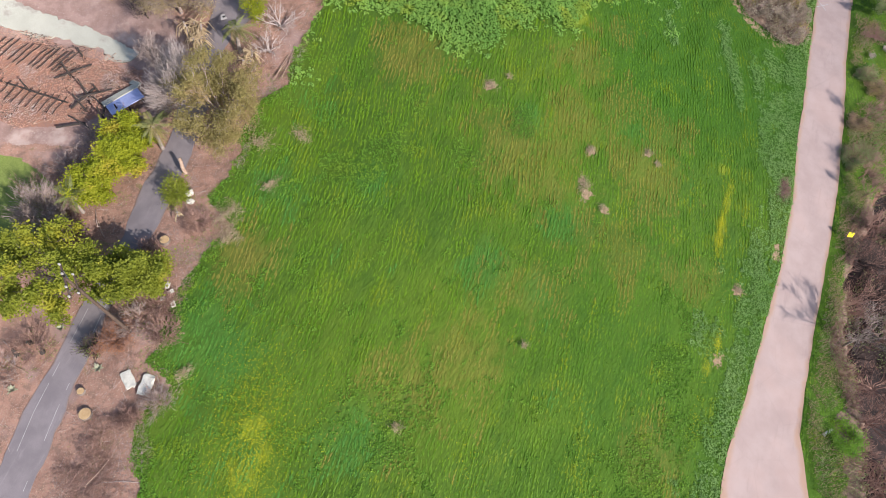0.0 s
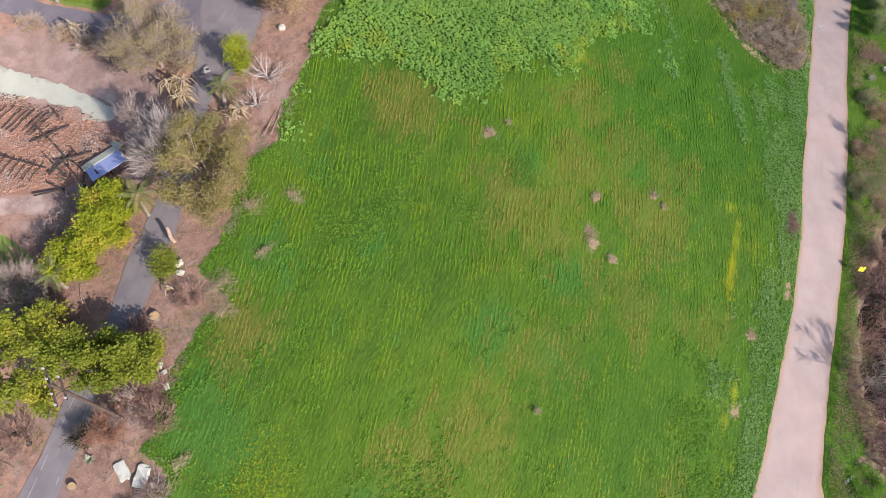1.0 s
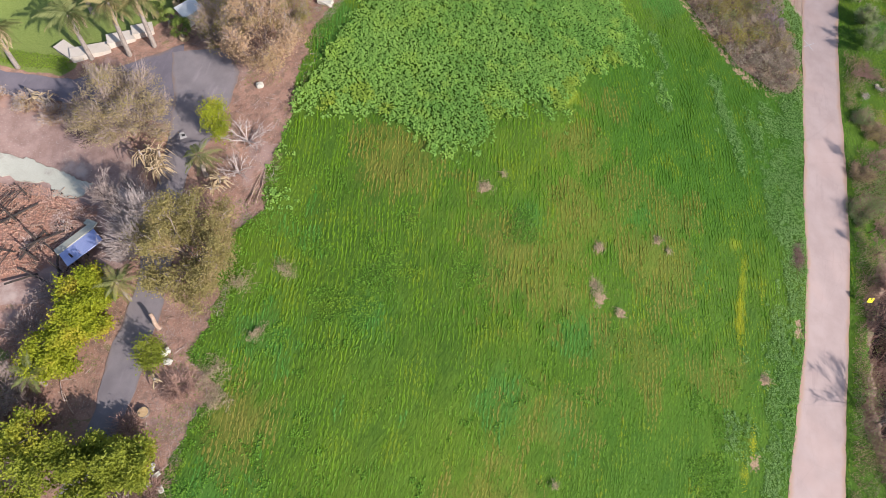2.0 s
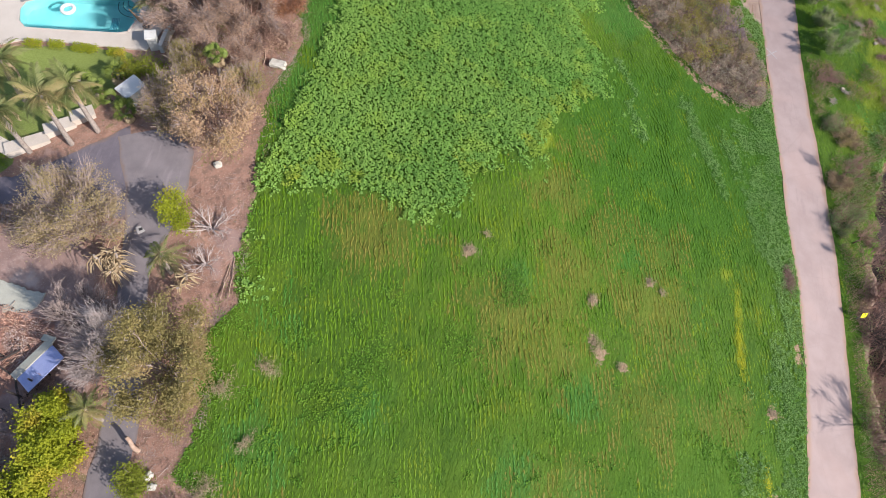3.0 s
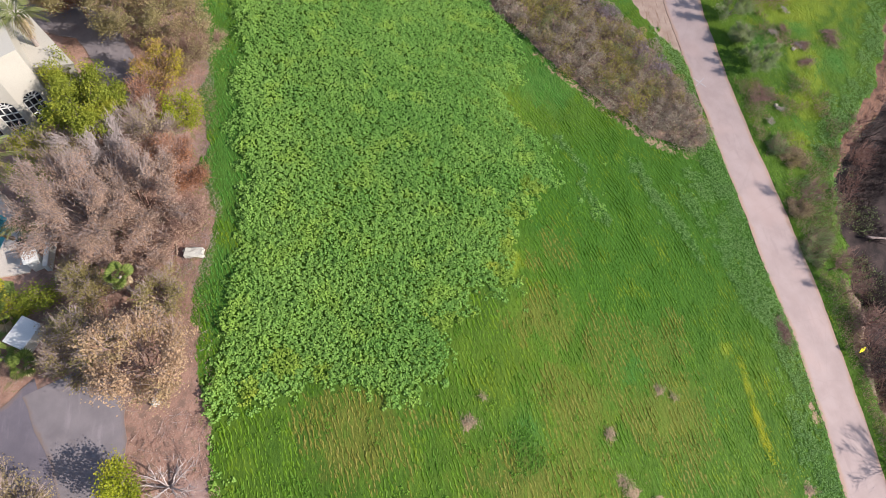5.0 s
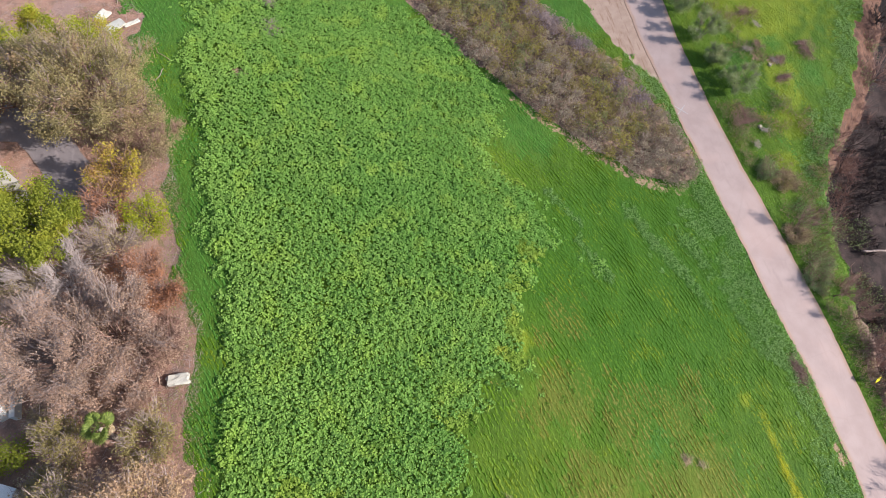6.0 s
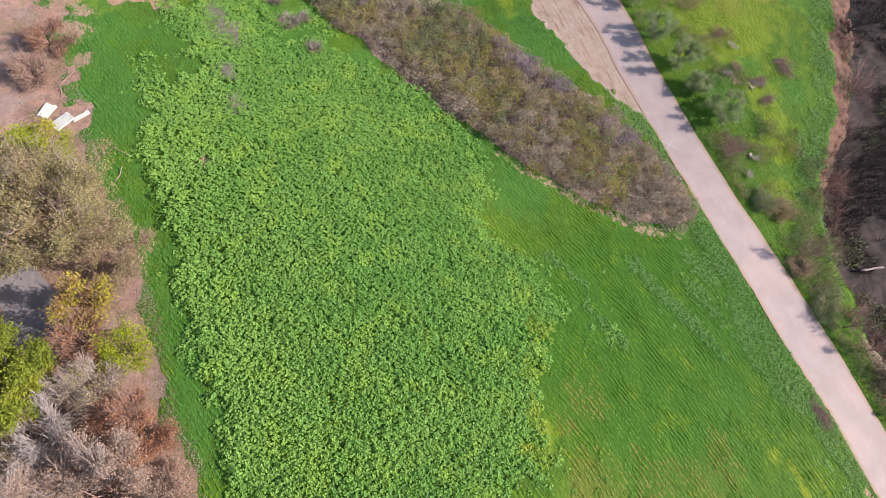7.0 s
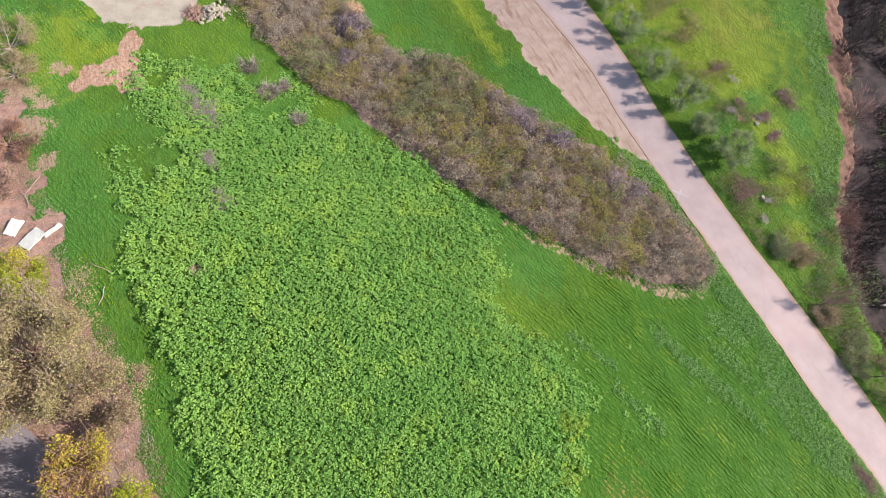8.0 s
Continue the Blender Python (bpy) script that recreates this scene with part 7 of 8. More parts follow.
def spa():
    e = thing("hot_tub", -18.65, 65.05, "faceted hot tub with green water beside the swimming pool", "hot tub", "", "", -12)
    e.location.z = DECK_Z
    s = Soup()
    n = 6
    a = np.linspace(0, math.pi, n)
    ro, ri = 1.25, 1.02
    rings = [(ro, 0), (ro, 0.3), (ri, 0.3), (ri, 0.05)]
    for (r0, z0), (r1, z1) in zip(rings[:-1], rings[1:]):
        v = [(r0 * math.cos(t), r0 * math.sin(t), z0) for t in a] + [(r1 * math.cos(t), r1 * math.sin(t), z1) for t in a]
        s.put(v, [(k, k + 1, n + 1 + k, n + k) for k in range(n - 1)])
    s.box((0, -0.05, 0.15), (2.5, 0.22, 0.3))
    piece("rim", s, plain_mat("grey_stone_tile", (0.17, 0.17, 0.17), (0.27, 0.27, 0.265), 3, 0.5), e)
    s = Soup()
    s.put([(0, 0, 0.2)] + [(ri * math.cos(t), ri * math.sin(t), 0.2) for t in a], [(0, k + 1, k + 2, k + 2) for k in range(n - 1)])
    piece("water", s, plain_mat("green_spa_water", (0.20, 0.36, 0.33), (0.32, 0.47, 0.42), 1.2, 0.1), e, "still green water")
    for k in range(4):
        part("spout", cuboid((0.12, 0.34, 0.06), (-0.75 + 0.5 * k, -0.1, 0.31)), BLACK, e, "dark overflow spout")


spa()


def pool_edge():
    """The dark tiled raised edge along the far side of the pool."""
    for (ax, ay), (bx, by) in (((-24.6, 64.75), (-23.0, 65.05)), ((-23.0, 65.05), (-21.8, 65.45)), ((-21.8, 65.45), (-16.2, 64.4))):
        d, t = math.dist((ax, ay), (bx, by)), math.degrees(math.atan2(by - ay, bx - ax))
        ob = part("pool_edge", cuboid((d, 0.16, 0.14), (0, 0, 0.03)), METAL, None, "", 0.01)
        ob.matrix_basis = pose((ax + bx) / 2, (ay + by) / 2, DECK_Z, 0, 0, t)
        tagged(ob, "dark tiled raised edge along the pool", "pool edge", "pool edges")


pool_edge()


def pool_floats():
    s = Soup()
    a = np.linspace(0, 6.2832, 25)
    s.tube(np.stack([0.5 * np.cos(a), 0.5 * np.sin(a), 0 * a], 1), 0.15, 10)
    ob = piece("swim_ring", s, WHITE, None, "", True)
    ob.matrix_basis = pose(-20.9, 63.5, DECK_Z - 0.08)
    tagged(ob, "white inflatable swim ring floating in the pool", "swim ring")
    e = new("pool_lounger")
    e.matrix_basis = pose(-17.1, 61.2, DECK_Z - 0.1, 0, 0, 78)
    tagged(e, "teal inflatable lounger floating in the pool", "pool float")
    for k in range(5):
        s = Soup()
        s.tube([(-0.6, -0.26 + 0.13 * k, 0), (-0.1, -0.26 + 0.13 * k, 0.03), (0.6, -0.26 + 0.13 * k, 0.1)], 0.075, 8)
        piece("air_tube", s, TEAL, e, "", True)


pool_floats()


def lounger(x, y, turn):
    e = thing("sun_lounger", x, y, "dark sun lounger on the pale pool deck", "sun lounger", "loungers by the pool", "", turn)
    e.location.z = DECK_Z
    part("seat", cuboid((0.6, 1.25, 0.07), (0, -0.25, 0.32)), BLACK, e, "", 0.015)
    part("backrest", cuboid((0.6, 0.7, 0.06), (0, 0.68, 0.46), (28, 0, 0)), BLACK, e, "", 0.015)
    for sx in (-0.25, 0.25):
        for sy in (-0.78, 0.35):
            part("leg", cuboid((0.05, 0.05, 0.3), (sx, sy, 0.15)), METAL, e)
    return e


first_lounger = lounger(-20.4, 66.9, 6)
copy_thing(first_lounger, pose(-21.7, 67.1, DECK_Z, 0, 0, 6))
copy_thing(first_lounger, pose(-23.2, 67.4, DECK_Z, 0, 0, 6))


def hedge(x, y, length, turn, seed):
    rng = np.random.RandomState(seed)
    e = thing("hedge", x, y, "clipped bright green box hedge by the pool deck", "hedge", "hedges by the pool", "", turn)
    s = Soup()
    for k in range(5):
        p = (-length / 2 + length * (k + 0.5) / 5, 0)
        s.tube([(*p, -0.1), (p[0] + 0.05, 0.05, 0.25), (p[0], 0, 0.5)], [0.03, 0.025, 0.012], 4)
    piece("stem", s, BARK, e)
    n = int(520 * length)
    c = np.stack([rng.uniform(-length / 2, length / 2, n), rng.uniform(-0.38, 0.38, n), 0.12 + 0.55 * rng.rand(n) ** 0.6], 1)
    s = Soup()
    # lower hedge leaves get a darker tone, as shade put into their colour
    s.leaves(c, 0.11, 0.6, rng, np.clip(0.3 + 0.6 * c[:, 2] + rng.normal(size=n) * 0.15, 0, 1), 0.4)
    piece("foliage", s, MAT_LIME, e)


hedge(-17.9, 67.4, 2.6, -14, 398)


def planter():
    e = thing("planter_wall", -18.1, 68.3, "low white planter wall on the pool terrace", "wall", "", "", -14)
    part("body", cuboid((3.4, 0.45, 0.7), (0, 0, 0.3)), WHITE, e, "", 0.02)
    part("cap", cuboid((3.5, 0.55, 0.08), (0, 0, 0.69)), WHITE, e, "", 0.015)
    e = thing("patio_chair", -18.2, 71.0, "brown wooden chair on the pool terrace", "chair", "", "", 30)
    part("seat", cuboid((0.6, 0.6, 0.07), (0, 0, 0.42)), TIMBER, e, "", 0.01)
    part("backrest", cuboid((0.6, 0.06, 0.55), (0, 0.3, 0.72), (-10, 0, 0)), TIMBER, e, "", 0.01)
    for sx in (-0.26, 0.26):
        for sy in (-0.26, 0.26):
            part("leg", cuboid((0.06, 0.06, 0.42), (sx, sy, 0.21)), TIMBER, e)


planter()
for k, (hx, hy, hl) in enumerate([(-16.9, 58.0, 1.4), (-19.3, 58.8, 2.0), (-21.5, 59.5, 1.2), (-23.3, 59.9, 1.4)]):
    hedge(hx, hy - 0.3, hl, -16, 400 + k)


def pillar_wall():
    e = thing("garden_pillar", -13.9, 58.2, "white square pillar with cap at the deck corner", "pillar")
    part("shaft", cuboid((0.75, 0.75, 1.5), (0, 0, 0.6)), WHITE, e, "", 0.02)
    part("cap", cuboid((0.95, 0.95, 0.14), (0, 0, 1.42)), WHITE, e, "", 0.02)
    e = thing("garden_wall", -12.9, 58.6, "white plastered wall beside the pool deck", "wall", "", "", 70)
    part("body", cuboid((2.6, 0.35, 1.1), (0, 0, 0.35)), WHITE, e, "", 0.02)
    e = thing("parasol", -14.6, 60.6, "folded tan parasol leaning by the pool", "parasol", "", "", 25)
    e.location.z = DECK_Z
    part("pole", rod(0.025, 0.02, 2.3, (0, 0, 0), (0, -18, 0)), METAL, e)
    part("base_plate", rod(0.3, 0.26, 0.08), BLACK, e)
    s = Soup()
    t = np.linspace(0, 1, 7)
    for k in range(8):
        a = k * 0.785
        s.tube(np.stack([-0.2 - 0.5 * t + 0.10 * math.cos(a) * (1 - t), 0.10 * math.sin(a) * (1 - t), 0.65 + 1.6 * t], 1), 0.07 * (1 - 0.7 * t), 5, rng_tone(k))
    piece("canopy", s, MAT_TAN, e, "folded tan cloth")


def rng_tone(k):
    return (k * 37 % 10) / 10


pillar_wall()


def terrace_wall():
    """White walls that hold the lawn above the lane."""
    for k, (ax, ay, bx, by) in enumerate([(-26.6, 51.0, -25.1, 49.7), (-25.1, 49.7, -22.2, 50.4), (-22.2, 50.8, -20.2, 51.3), (-20.2, 51.5, -18.7, 51.9)]):
        d, t = math.dist((ax, ay), (bx, by)), math.degrees(math.atan2(by - ay, bx - ax))
        e = thing("retaining_wall", (ax + bx) / 2, (ay + by) / 2, "stepped white retaining wall below the lawn", "wall", "terrace walls", "", t)
        part("body", cuboid((d + 0.1, 1.0, 0.7), (0, 0.35, 0.1)), DECK, e, "", 0.02)
        part("cap", cuboid((d + 0.2, 1.1, 0.08), (0, 0.35, 0.49)), DECK, e, "", 0.015)


terrace_wall()


def shed():
    e = thing("garden_shed", -15.5, 53.0, "low white shed roof under the trees", "shed", "", "", 40)
    part("wall", cuboid((1.6, 1.1, 1.3), (0, 0, 0.6)), WHITE, e, "", 0.02)
    part("roof", cuboid((1.9, 1.4, 0.1), (0, 0, 1.3), (6, 0, 0)), WHITE, e, "", 0.02)


shed()

# ---- burnt house ----


def broken_slab(ring, z_lift, depth, mat, name, label, category, seed):
    rng = np.random.RandomState(seed)
    out = []
    for (ax, ay), (bx, by) in zip(ring, ring[1:] + ring[:1]):
        n = max(1, int(math.dist((ax, ay), (bx, by)) / 0.28))
        for k in range(n):
            out.append((ax + (bx - ax) * k / n + rng.normal() * 0.06, ay + (by - ay) * k / n + rng.normal() * 0.07))
    cx, cy = sum(p[0] for p in out) / len(out), sum(p[1] for p in out) / len(out)
    bm = bmesh.new()
    f = bm.faces.new([bm.verts.new((x - cx, y - cy, gz(x, y) - gz(cx, cy) + z_lift)) for x, y in out])
    bmesh.ops.triangulate(bm, faces=[f])
    made = bmesh.ops.extrude_face_region(bm, geom=list(bm.faces))
    bmesh.ops.translate(bm, verts=[g for g in made["geom"] if isinstance(g, bmesh.types.BMVert)], vec=(0, 0, -depth))
    ob = part(name, bm, mat, None)
    ob.matrix_basis = pose(cx, cy, gz(cx, cy))
    return tagged(ob, label, category)


broken_slab([(-44, 45.6), (-33.5, 42.3), (-30.4, 41.5), (-27.5, 40.7), (-25.4, 39.5), (-22.4, 37.9), (-22.8, 37.3), (-23.6, 36.9), (-25.4, 37.4), (-25.8, 38.5), (-28.0, 38.9), (-29.8, 39.5), (-31.4, 39.1), (-33.0, 39.4), (-34.3, 39.6), (-44, 41.6)], 0.13, 0.25, SLAB, "concrete_slab", "cracked pale concrete slab of a burnt house", "slab", 61)


def rubble():
    rng = np.random.RandomState(62)
    x, y = scatter(rng, -42, -21, 30, 39.5, 0.10)
    d = inside(x, y, [(-42, 40), (-31, 39.6), (-25, 37.6), (-22.2, 35.9), (-22.3, 33.8), (-25, 31.8), (-29, 30.8), (-42, 31.5)]) + 1.6 * (fbm(x, y, 2, 63) - 0.5)
    keep = (d > 0) & (rng.rand(len(x)) < 0.7)
    x, y = x[keep], y[keep]
    n = len(x)
    tone = np.clip(1.7 * fbm(x, y, 1.3, 65) - 0.35 + 0.45 * (rng.rand(n) - 0.5), 0, 1)
    c = np.stack([x, y, land(x, y) + 0.06 + 0.30 * fbm(x, y, 2.5, 64)], 1)
    s = Soup()
    s.leaves(c, 0.115, 0.6, rng, tone, 0.85)
    s.leaves(c[::9] + [0, 0, 0.05], 0.34, 0.18, rng, np.clip(tone[::9] + 0.2, 0, 1), 0.7)
    tagged(piece("rubble", s, MAT_RUBBLE), "heap of broken red roof tiles and plaster", "rubble", "", "stuff")
    near = (fbm(x, y, 1.5, 66) + 0.25 * step(y - 38.0 - 0.25 * (-24 - x), -2.2, 0.2) > 0.66)
    p = c[near][::2] + [0, 0, 0.05]
    s = Soup()
    s.leaves(p, 0.16, 0.5, rng, rng.rand(len(p)), 0.7)
    tagged(piece("charred_debris", s, CHARRED), "charred scraps strewn over the broken roof tiles", "debris", "", "stuff")
    q = c[::23] + [0, 0, 0.08]
    a = rng.uniform(0, 6.283, len(q))
    d = np.stack([np.cos(a), np.sin(a), rng.uniform(-0.1, 0.15, len(q))], 1) * rng.uniform(0.2, 0.7, len(q))[:, None]
    s = Soup()
    s.sticks(q - d, q + d, 0.03, 0.012)
    tagged(piece("broken_battens", s, TIMBER), "splintered wooden battens strewn over the rubble", "debris", "", "stuff")


rubble()


def beam(x, y, length, turn, rise=0.0, size=0.14, lift=0.35, mat=None, label="charred fallen beam across the rubble"):
    e = cuboid((length, size, size * 1.2), (0, 0, 0), (0, -rise, 0))
    bmesh.ops.subdivide_edges(e, edges=[k for k in e.edges if k.calc_length() > length * 0.8], cuts=6)
    for v in e.verts:
        v.co += Vector((0, 0.02 * math.sin(v.co.x * 5 + x), 0.02 * math.cos(v.co.x * 4 + y)))
    ob = part("beam", e, mat or CHARRED, None, "", 0.012)
    ob.matrix_basis = pose(x, y, gz(x, y) + lift, 0, 0, turn)
    return tagged(ob, label, "beam", "fallen beams")


for k, row in enumerate([(-30.4, 33.75, 5.8, -15), (-26.1, 31.0, 2.7, -31), (-26.4, 33.4, 2.8, 60), (-24.3, 31.6, 2.6, 100), (-25.2, 33.9, 3.4, 22), (-24.6, 32.6, 2.6, 140), (-27.8, 36.0, 3.2, 30), (-23.8, 30.6, 2.2, 70), (-26.9, 30.8, 2.2, 20)]):
    beam(*row, rise=(k * 7) % 11 - 5, size=0.11)
for k in range(13):
    beam(-28.4 - 0.52 * k + 0.1 * (k % 3), 36.9 + 0.05 * k, 2.7 - 0.25 * (k % 3), 56 + 3 * (k % 2), 4, 0.055, 0.42, CHARRED, "charred roof rafter lying on red rubble")
for k in range(10):
    beam(-28.2 - 0.55 * k, 32.6 + 0.12 * k, 1.9, 64 + 4 * (k % 2), 4, 0.05, 0.4, CHARRED, "charred roof rafter lying on red rubble")


def standing_post(x, y, h, tilt, seed):
    ob = part("post", rod(0.09, 0.06, h + 0.3, (0, 0, -0.3), (tilt, tilt * 0.6, 0), 7), CHARRED, None)
    ob.matrix_basis = pose(x, y, gz(x, y), 0, 0, seed * 50)
    tagged(ob, "charred post still upright among the rubble", "post", "charred posts")


for k, (px, py, ph) in enumerate([(-28.0, 35.6, 1.8), (-26.2, 33.8, 2.2), (-26.0, 32.3, 2.4), (-27.4, 37.6, 1.2), (-24.0, 31.0, 2.3), (-25.4, 34.2, 0.9), (-22.9, 31.6, 1.6), (-31, 34, 1.6)]):
    standing_post(px, py, ph, (k * 5) % 9 - 4, k)


def leaning_panel():
    e = thing("wall_panel", -22.5, 32.5, "blue sheeted panel with white rim leaning on rubble", "panel", "", "", 40)
    m = pose(0, 0, 0.85, -16, -5, 0)
    a = part("sheet", cuboid((2.9, 1.9, 0.06)), BLUE, e)
    a.matrix_basis = m
    b = part("rim", cuboid((3.1, 0.7, 0.1), (0, 1.0, 0.05)), SLAB, e, "white broken rim", 0.02)
    b.matrix_basis = m
    c = part("rim", cuboid((0.45, 1.1, 0.12), (1.55, 1.3, 0.06), (0, 0, 20)), SLAB, e, "white broken rim", 0.02)
    c.matrix_basis = m
    for sx in (-1.2, 0, 1.2):
        part("strut", cuboid((0.12, 0.12, 1.0), (sx, -0.5, 0.3)), CHARRED, e)


leaning_panel()

# ---- loose things ----


def utility_pole():
    e = thing("utility_pole", -18.4, 13.3, "tall brown wooden utility pole with two crossarms", "utility pole", "", "", 118)
    part("pole", rod(0.13, 0.085, 10.2, (0, 0, -0.4)), POLE_WOOD, e)
    part("crossarm", cuboid((2.4, 0.1, 0.12), (0, 0.14, 9.5)), POLE_WOOD, e, "", 0.01)
    part("crossarm", cuboid((1.5, 0.09, 0.11), (0, -0.14, 8.7)), POLE_WOOD, e, "", 0.01)
    for sx, sy, z in ((-1.1, 0.14, 9.57), (-0.45, 0.14, 9.57), (0.45, 0.14, 9.57), (1.1, 0.14, 9.57), (-0.65, -0.14, 8.77), (0.65, -0.14, 8.77)):
        bm = rod(0.05, 0.04, 0.12, (sx, sy, z))
        bmesh.ops.create_cone(bm, cap_ends=True, segments=12, radius1=0.075, radius2=0.05, depth=0.07, matrix=Matrix.Translation((sx, sy, z + 0.13)))
        part("insulator", bm, PORCELAIN, e, "pale porcelain insulator")
    for sx, t in ((-0.42, -35), (0.42, 35)):
        part("brace", cuboid((0.04, 0.05, 0.95), (sx, 0.1, 9.1), (0, t, 0)), METAL, e)


utility_pole()


def road_sign():
    e = thing("road_sign", 41.9, 25.3, "plain yellow sign on a steel post", "road sign", "", "", -8)
    part("post", cuboid((0.06, 0.06, 1.7), (0, 0, 0.55)), METAL, e)
    bm = cuboid((0.52, 0.02, 0.5), (0, -0.05, 1.15), (-28, 0, 0))
    part("plate", bm, YELLOW, e, "plain yellow square plate", 0.006)


road_sign()


def stone(name, label, category, x, y, size, turn, seed, mat, lift=0.0, tilt=0.0, group=""):
    """A rough slab or boulder with chipped edges."""
    rng = np.random.RandomState(seed)
    bm = cuboid(size)
    bmesh.ops.bevel(bm, geom=list(bm.edges), offset=min(size) * 0.22, segments=1, affect="EDGES")
    bmesh.ops.subdivide_edges(bm, edges=[k for k in bm.edges if k.calc_length() > 0.3 * max(size)], cuts=2, use_grid_fill=True)
    for v in bm.verts:
        v.co += Vector(rng.normal(size=3) * 0.045 * np.array(size) ** 0.6)
    ob = part(name, bm, mat, None)
    ob.matrix_basis = pose(x, y, gz(x, y) + size[2] * 0.35 + lift, tilt, 0, turn)
    return tagged(ob, label, category, group)


stone("stone_slab", "broken white slab lying at the field edge", "slab", -17.9, 9.95, (0.7, 1.25, 0.18), 35, 1, CHALK, 0.05)
stone("stone_slab", "broken white slab lying at the field edge", "slab", -16.6, 9.55, (0.85, 1.3, 0.2), -12, 2, CHALK, 0.06, 6)
stone("stone_block", "weathered white stone block beside the field", "block", -4.1, 54.0, (1.35, 0.7, 0.45), -24, 3, PALE_STONE)
stone("stone_slab", "cracked white slab in the grass", "slab", 3.8, 87.4, (1.3, 0.8, 0.16), 30, 4, CHALK, 0.08, 8)
stone("stone_slab", "cracked white slab in the grass", "slab", 4.2, 85.7, (1.6, 1.0, 0.16), 15, 5, CHALK, 0.08, -6)
stone("stone_slab", "narrow white slab splinter in the grass", "slab", 5.6, 85.4, (1.3, 0.3, 0.14), 5, 6, CHALK, 0.1)
stone("boulder", "pale boulder on bare soil beside the driveway", "boulder", -15.8, 24.0, (0.6, 0.45, 0.4), 30, 7, PALE_STONE)
stone("boulder", "pale boulder on bare soil beside the driveway", "boulder", -15.6, 23.3, (0.4, 0.5, 0.3), 80, 8, PALE_STONE)
stone("boulder", "pale boulder beside a dead-leaved tree", "boulder", -9.6, 45.2, (0.55, 0.45, 0.35), 10, 9, PALE_STONE)
stone("boulder", "whitish boulder in the verge grass", "boulder", 59.4, 53.6, (0.45, 0.35, 0.25), 20, 10, ROCK)
stone("boulder", "whitish boulder beside a roadside shrub", "boulder", 52.9, 48.7, (0.4, 0.35, 0.25), 60, 11, ROCK)
stone("board", "white board lying on the road verge", "board", 36.0, 7.9, (1.0, 0.22, 0.06), 28, 12, WHITE, 0.12)
rng_pile = np.random.RandomState(77)
for k in range(110):
    px, py = 28.9 + rng_pile.normal() * 0.75, 99.1 + rng_pile.normal() * 0.55
    stone("rock", "pale rock in a heap beside the sandy yard", "rock", px, py, tuple(rng_pile.uniform(0.16, 0.38, 3)), rng_pile.uniform(0, 180), 500 + k, ROCK, max(0.0, 0.6 - 0.5 * math.dist((px, py), (28.9, 99.1))), 0, "rock heap")


def stump(x, y, r, h=0.3):
    e = thing("tree_stump", x, y, "sawn tree stump with a pale orange cut face", "tree stump", "stumps")
    part("trunk", rod(r * 1.15, r, h + 0.2, (0, 0, -0.2), (0, 0, 0), 14), BARK, e)
    part("cut_face", rod(r * 0.94, r * 0.92, 0.02, (0, 0, h), (0, 0, 0), 14), CUT_WOOD, e, "pale orange sawn wood")


for k, (sx, sy) in enumerate([(-16.3, 15.6), (-15.9, 16.1), (-16.2, 16.6), (-15.6, 15.2)]):
    stone("boulder", "whitish broken stone at the field edge", "boulder", sx, sy, (0.5, 0.3, 0.18), 40 * k, 90 + k, PALE_STONE, 0.02, 5, "broken stones")
for k, (sx, sy) in enumerate([(-25.6, 12.7), (-24.6, 12.0), (-26.4, 11.8)]):
    ob = part("charred_stump", rod(0.22, 0.09, 0.9, (0, 0, -0.15), (12, 8, 0), 9), CHARRED, None)
    ob.matrix_basis = pose(sx, sy, gz(sx, sy), 0, 0, 70 * k)
    tagged(ob, "charred pointed stump on bare soil", "tree stump", "charred stumps")
stump(-20.5, 7.7, 0.42)
stump(-21.1, 9.2, 0.25)
stump(-17.0, 20.1, 0.36)


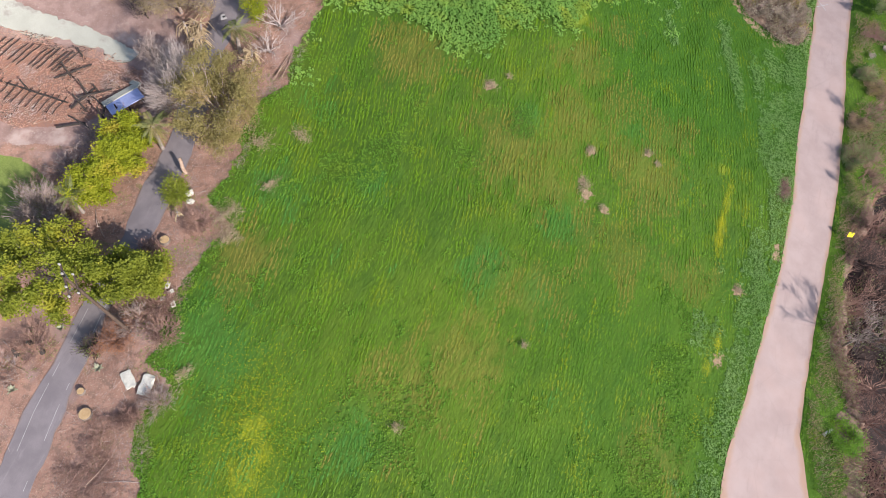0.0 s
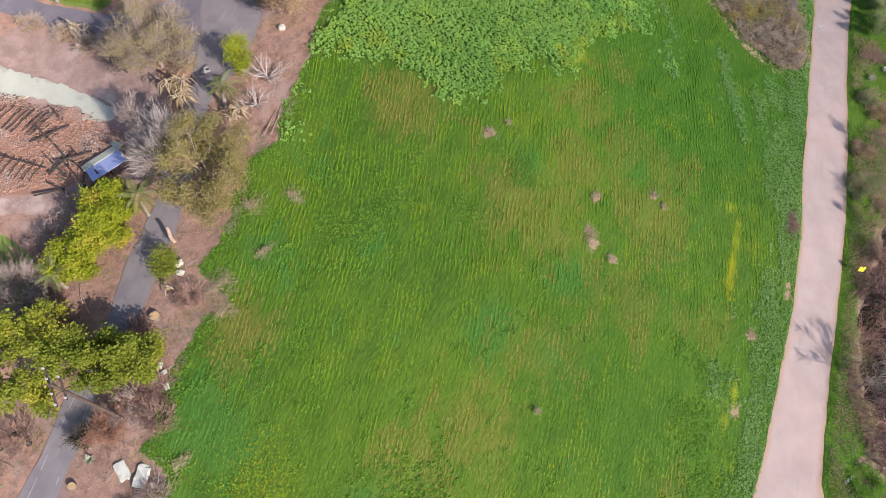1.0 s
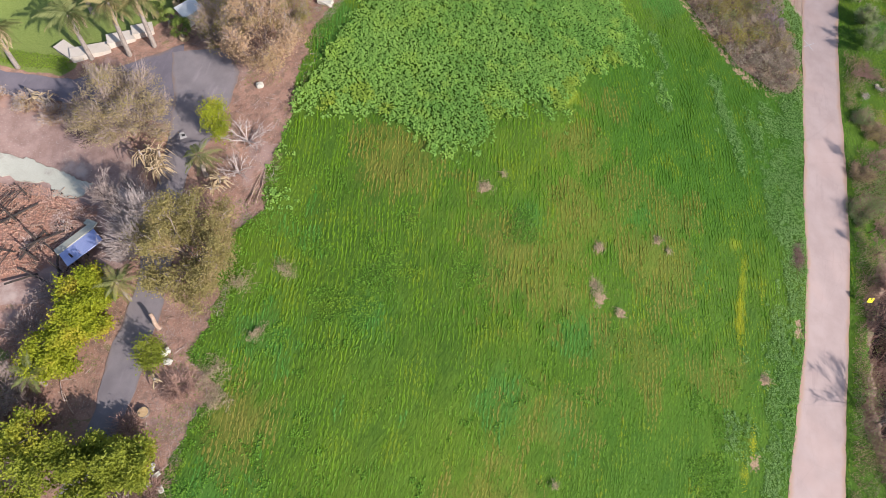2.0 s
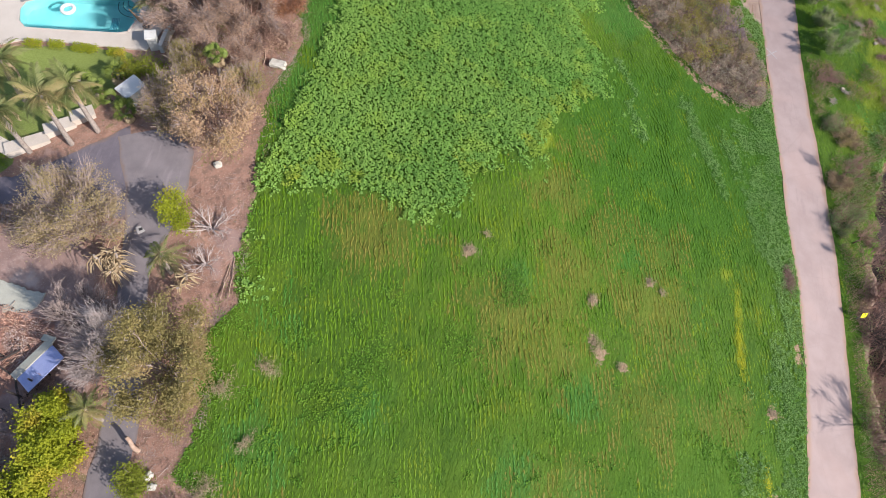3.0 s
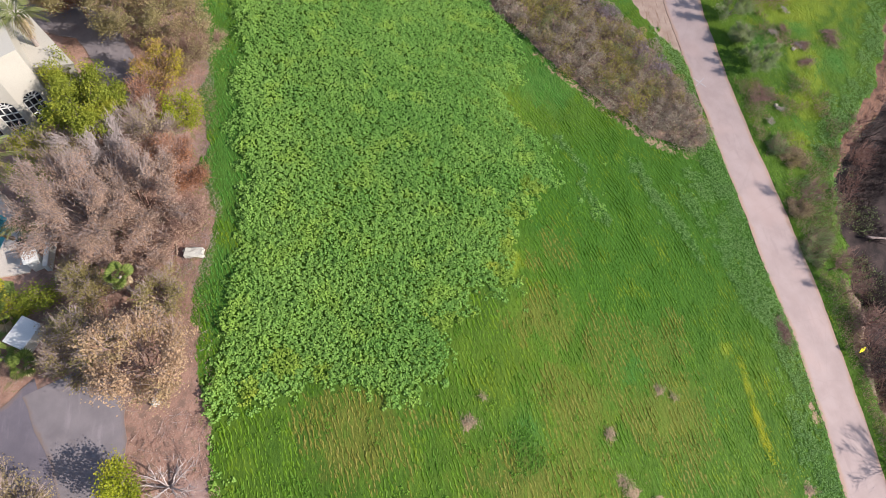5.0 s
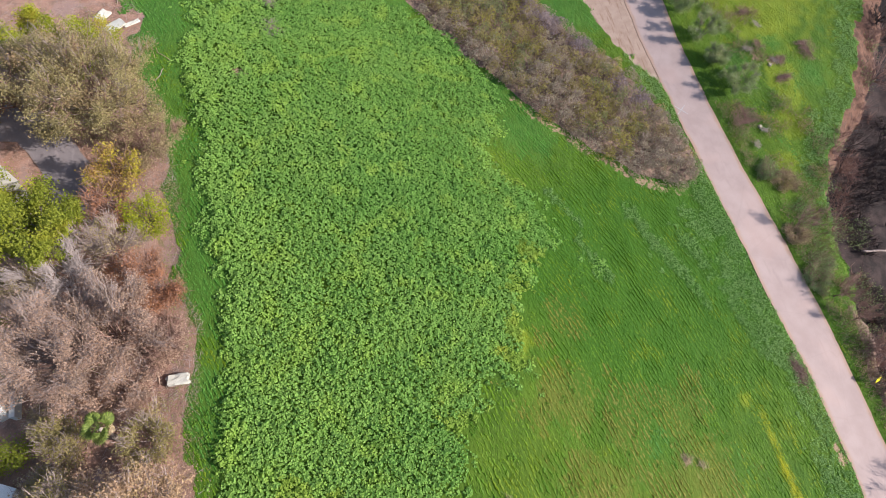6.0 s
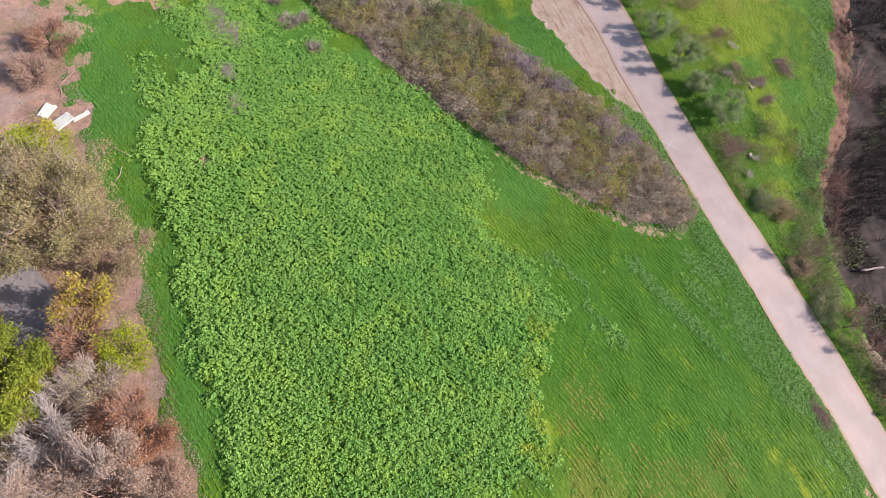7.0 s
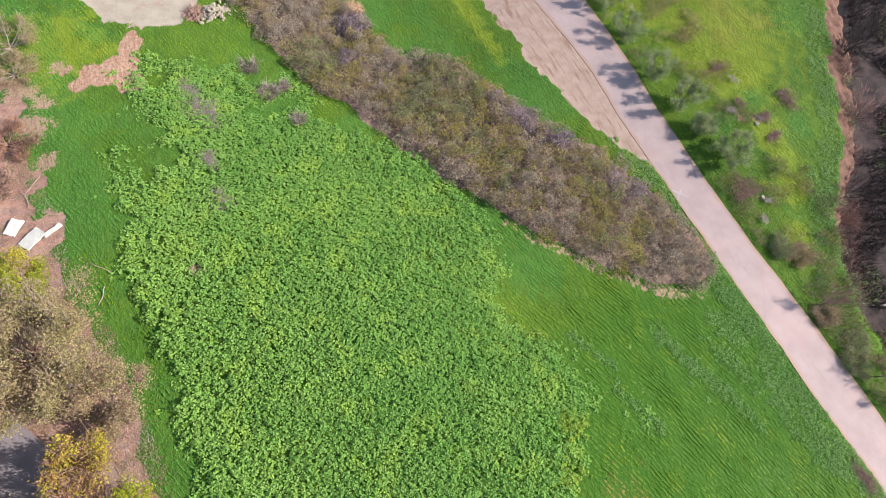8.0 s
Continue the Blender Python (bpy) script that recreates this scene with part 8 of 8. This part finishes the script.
def fallen_log(x, y, length, r, turn, mat, label, lift=0.0, rise=0.0, name="log"):
    s = Soup()
    t = np.linspace(-0.5, 0.5, 9)
    s.tube(np.stack([t * length, 0.04 * np.sin(t * 7 + x), 0.03 * np.cos(t * 9 + y)], 1), r * (1 - 0.25 * (t + 0.5)), 7)
    ob = piece(name, s, mat, None, "", True)
    ob.matrix_basis = pose(x, y, gz(x, y) + r + lift, 0, rise, turn)
    return tagged(ob, label, "log")


for k, (lx, ly, ll, lt) in enumerate([(-9.7, 36.4, 3.6, 72), (-9.4, 36.0, 3.0, 76), (-9.9, 35.7, 2.6, 68), (-9.2, 37.0, 2.2, 82)]):
    fallen_log(lx, ly, ll, 0.028, lt, TIMBER, "thin bleached branch lying on bare soil", 0.05)
for k, (lx, ly, ll, lt) in enumerate([(-18.5, 4.6, 3.4, 55), (-17.2, 3.4, 3.0, 0), (-26.2, 11.0, 2.2, -30), (-26.8, 12.2, 1.8, -35), (-22.4, 21.5, 2.0, 120), (-22.9, 22.3, 1.6, 110), (6.5, 90, 1.8, 20), (5.6, 89.0, 1.2, 70), (6.3, 80.5, 1.6, 110), (5.2, 78.5, 1.4, 40)]):
    fallen_log(lx, ly, ll, 0.035, lt, BARK_GREY if k % 2 else TIMBER, "bleached fallen branch on the ground", 0.05)
fallen_log(56.6, 32.6, 2.6, 0.13, -32, BARK_GREY, "grey fallen log across the creek bed", 0.4)
fallen_log(-16.5, 26.0, 1.3, 0.17, 118, TIMBER, "leaning dead palm trunk at the driveway edge", 0.6, -38, "palm_log")


fallen_log(-4.9, 55.8, 2.8, 0.045, 76, TIMBER, "thin weathered timber lying on bare soil", 0.05)
fallen_log(-6.5, 55.4, 1.8, 0.045, -22, TIMBER, "thin weathered timber lying on bare soil", 0.05)


def manhole():
    e = thing("manhole_cover", -15.5, 41.1, "small square drain cover in a concrete surround", "drain cover", "", "", 15)
    part("surround", cuboid((0.6, 0.6, 0.06), (0, 0, 0.03)), FADED, e, "", 0.01)
    part("cover", cuboid((0.26, 0.2, 0.02), (0, 0, 0.065)), BLACK, e, "dark iron cover")


manhole()
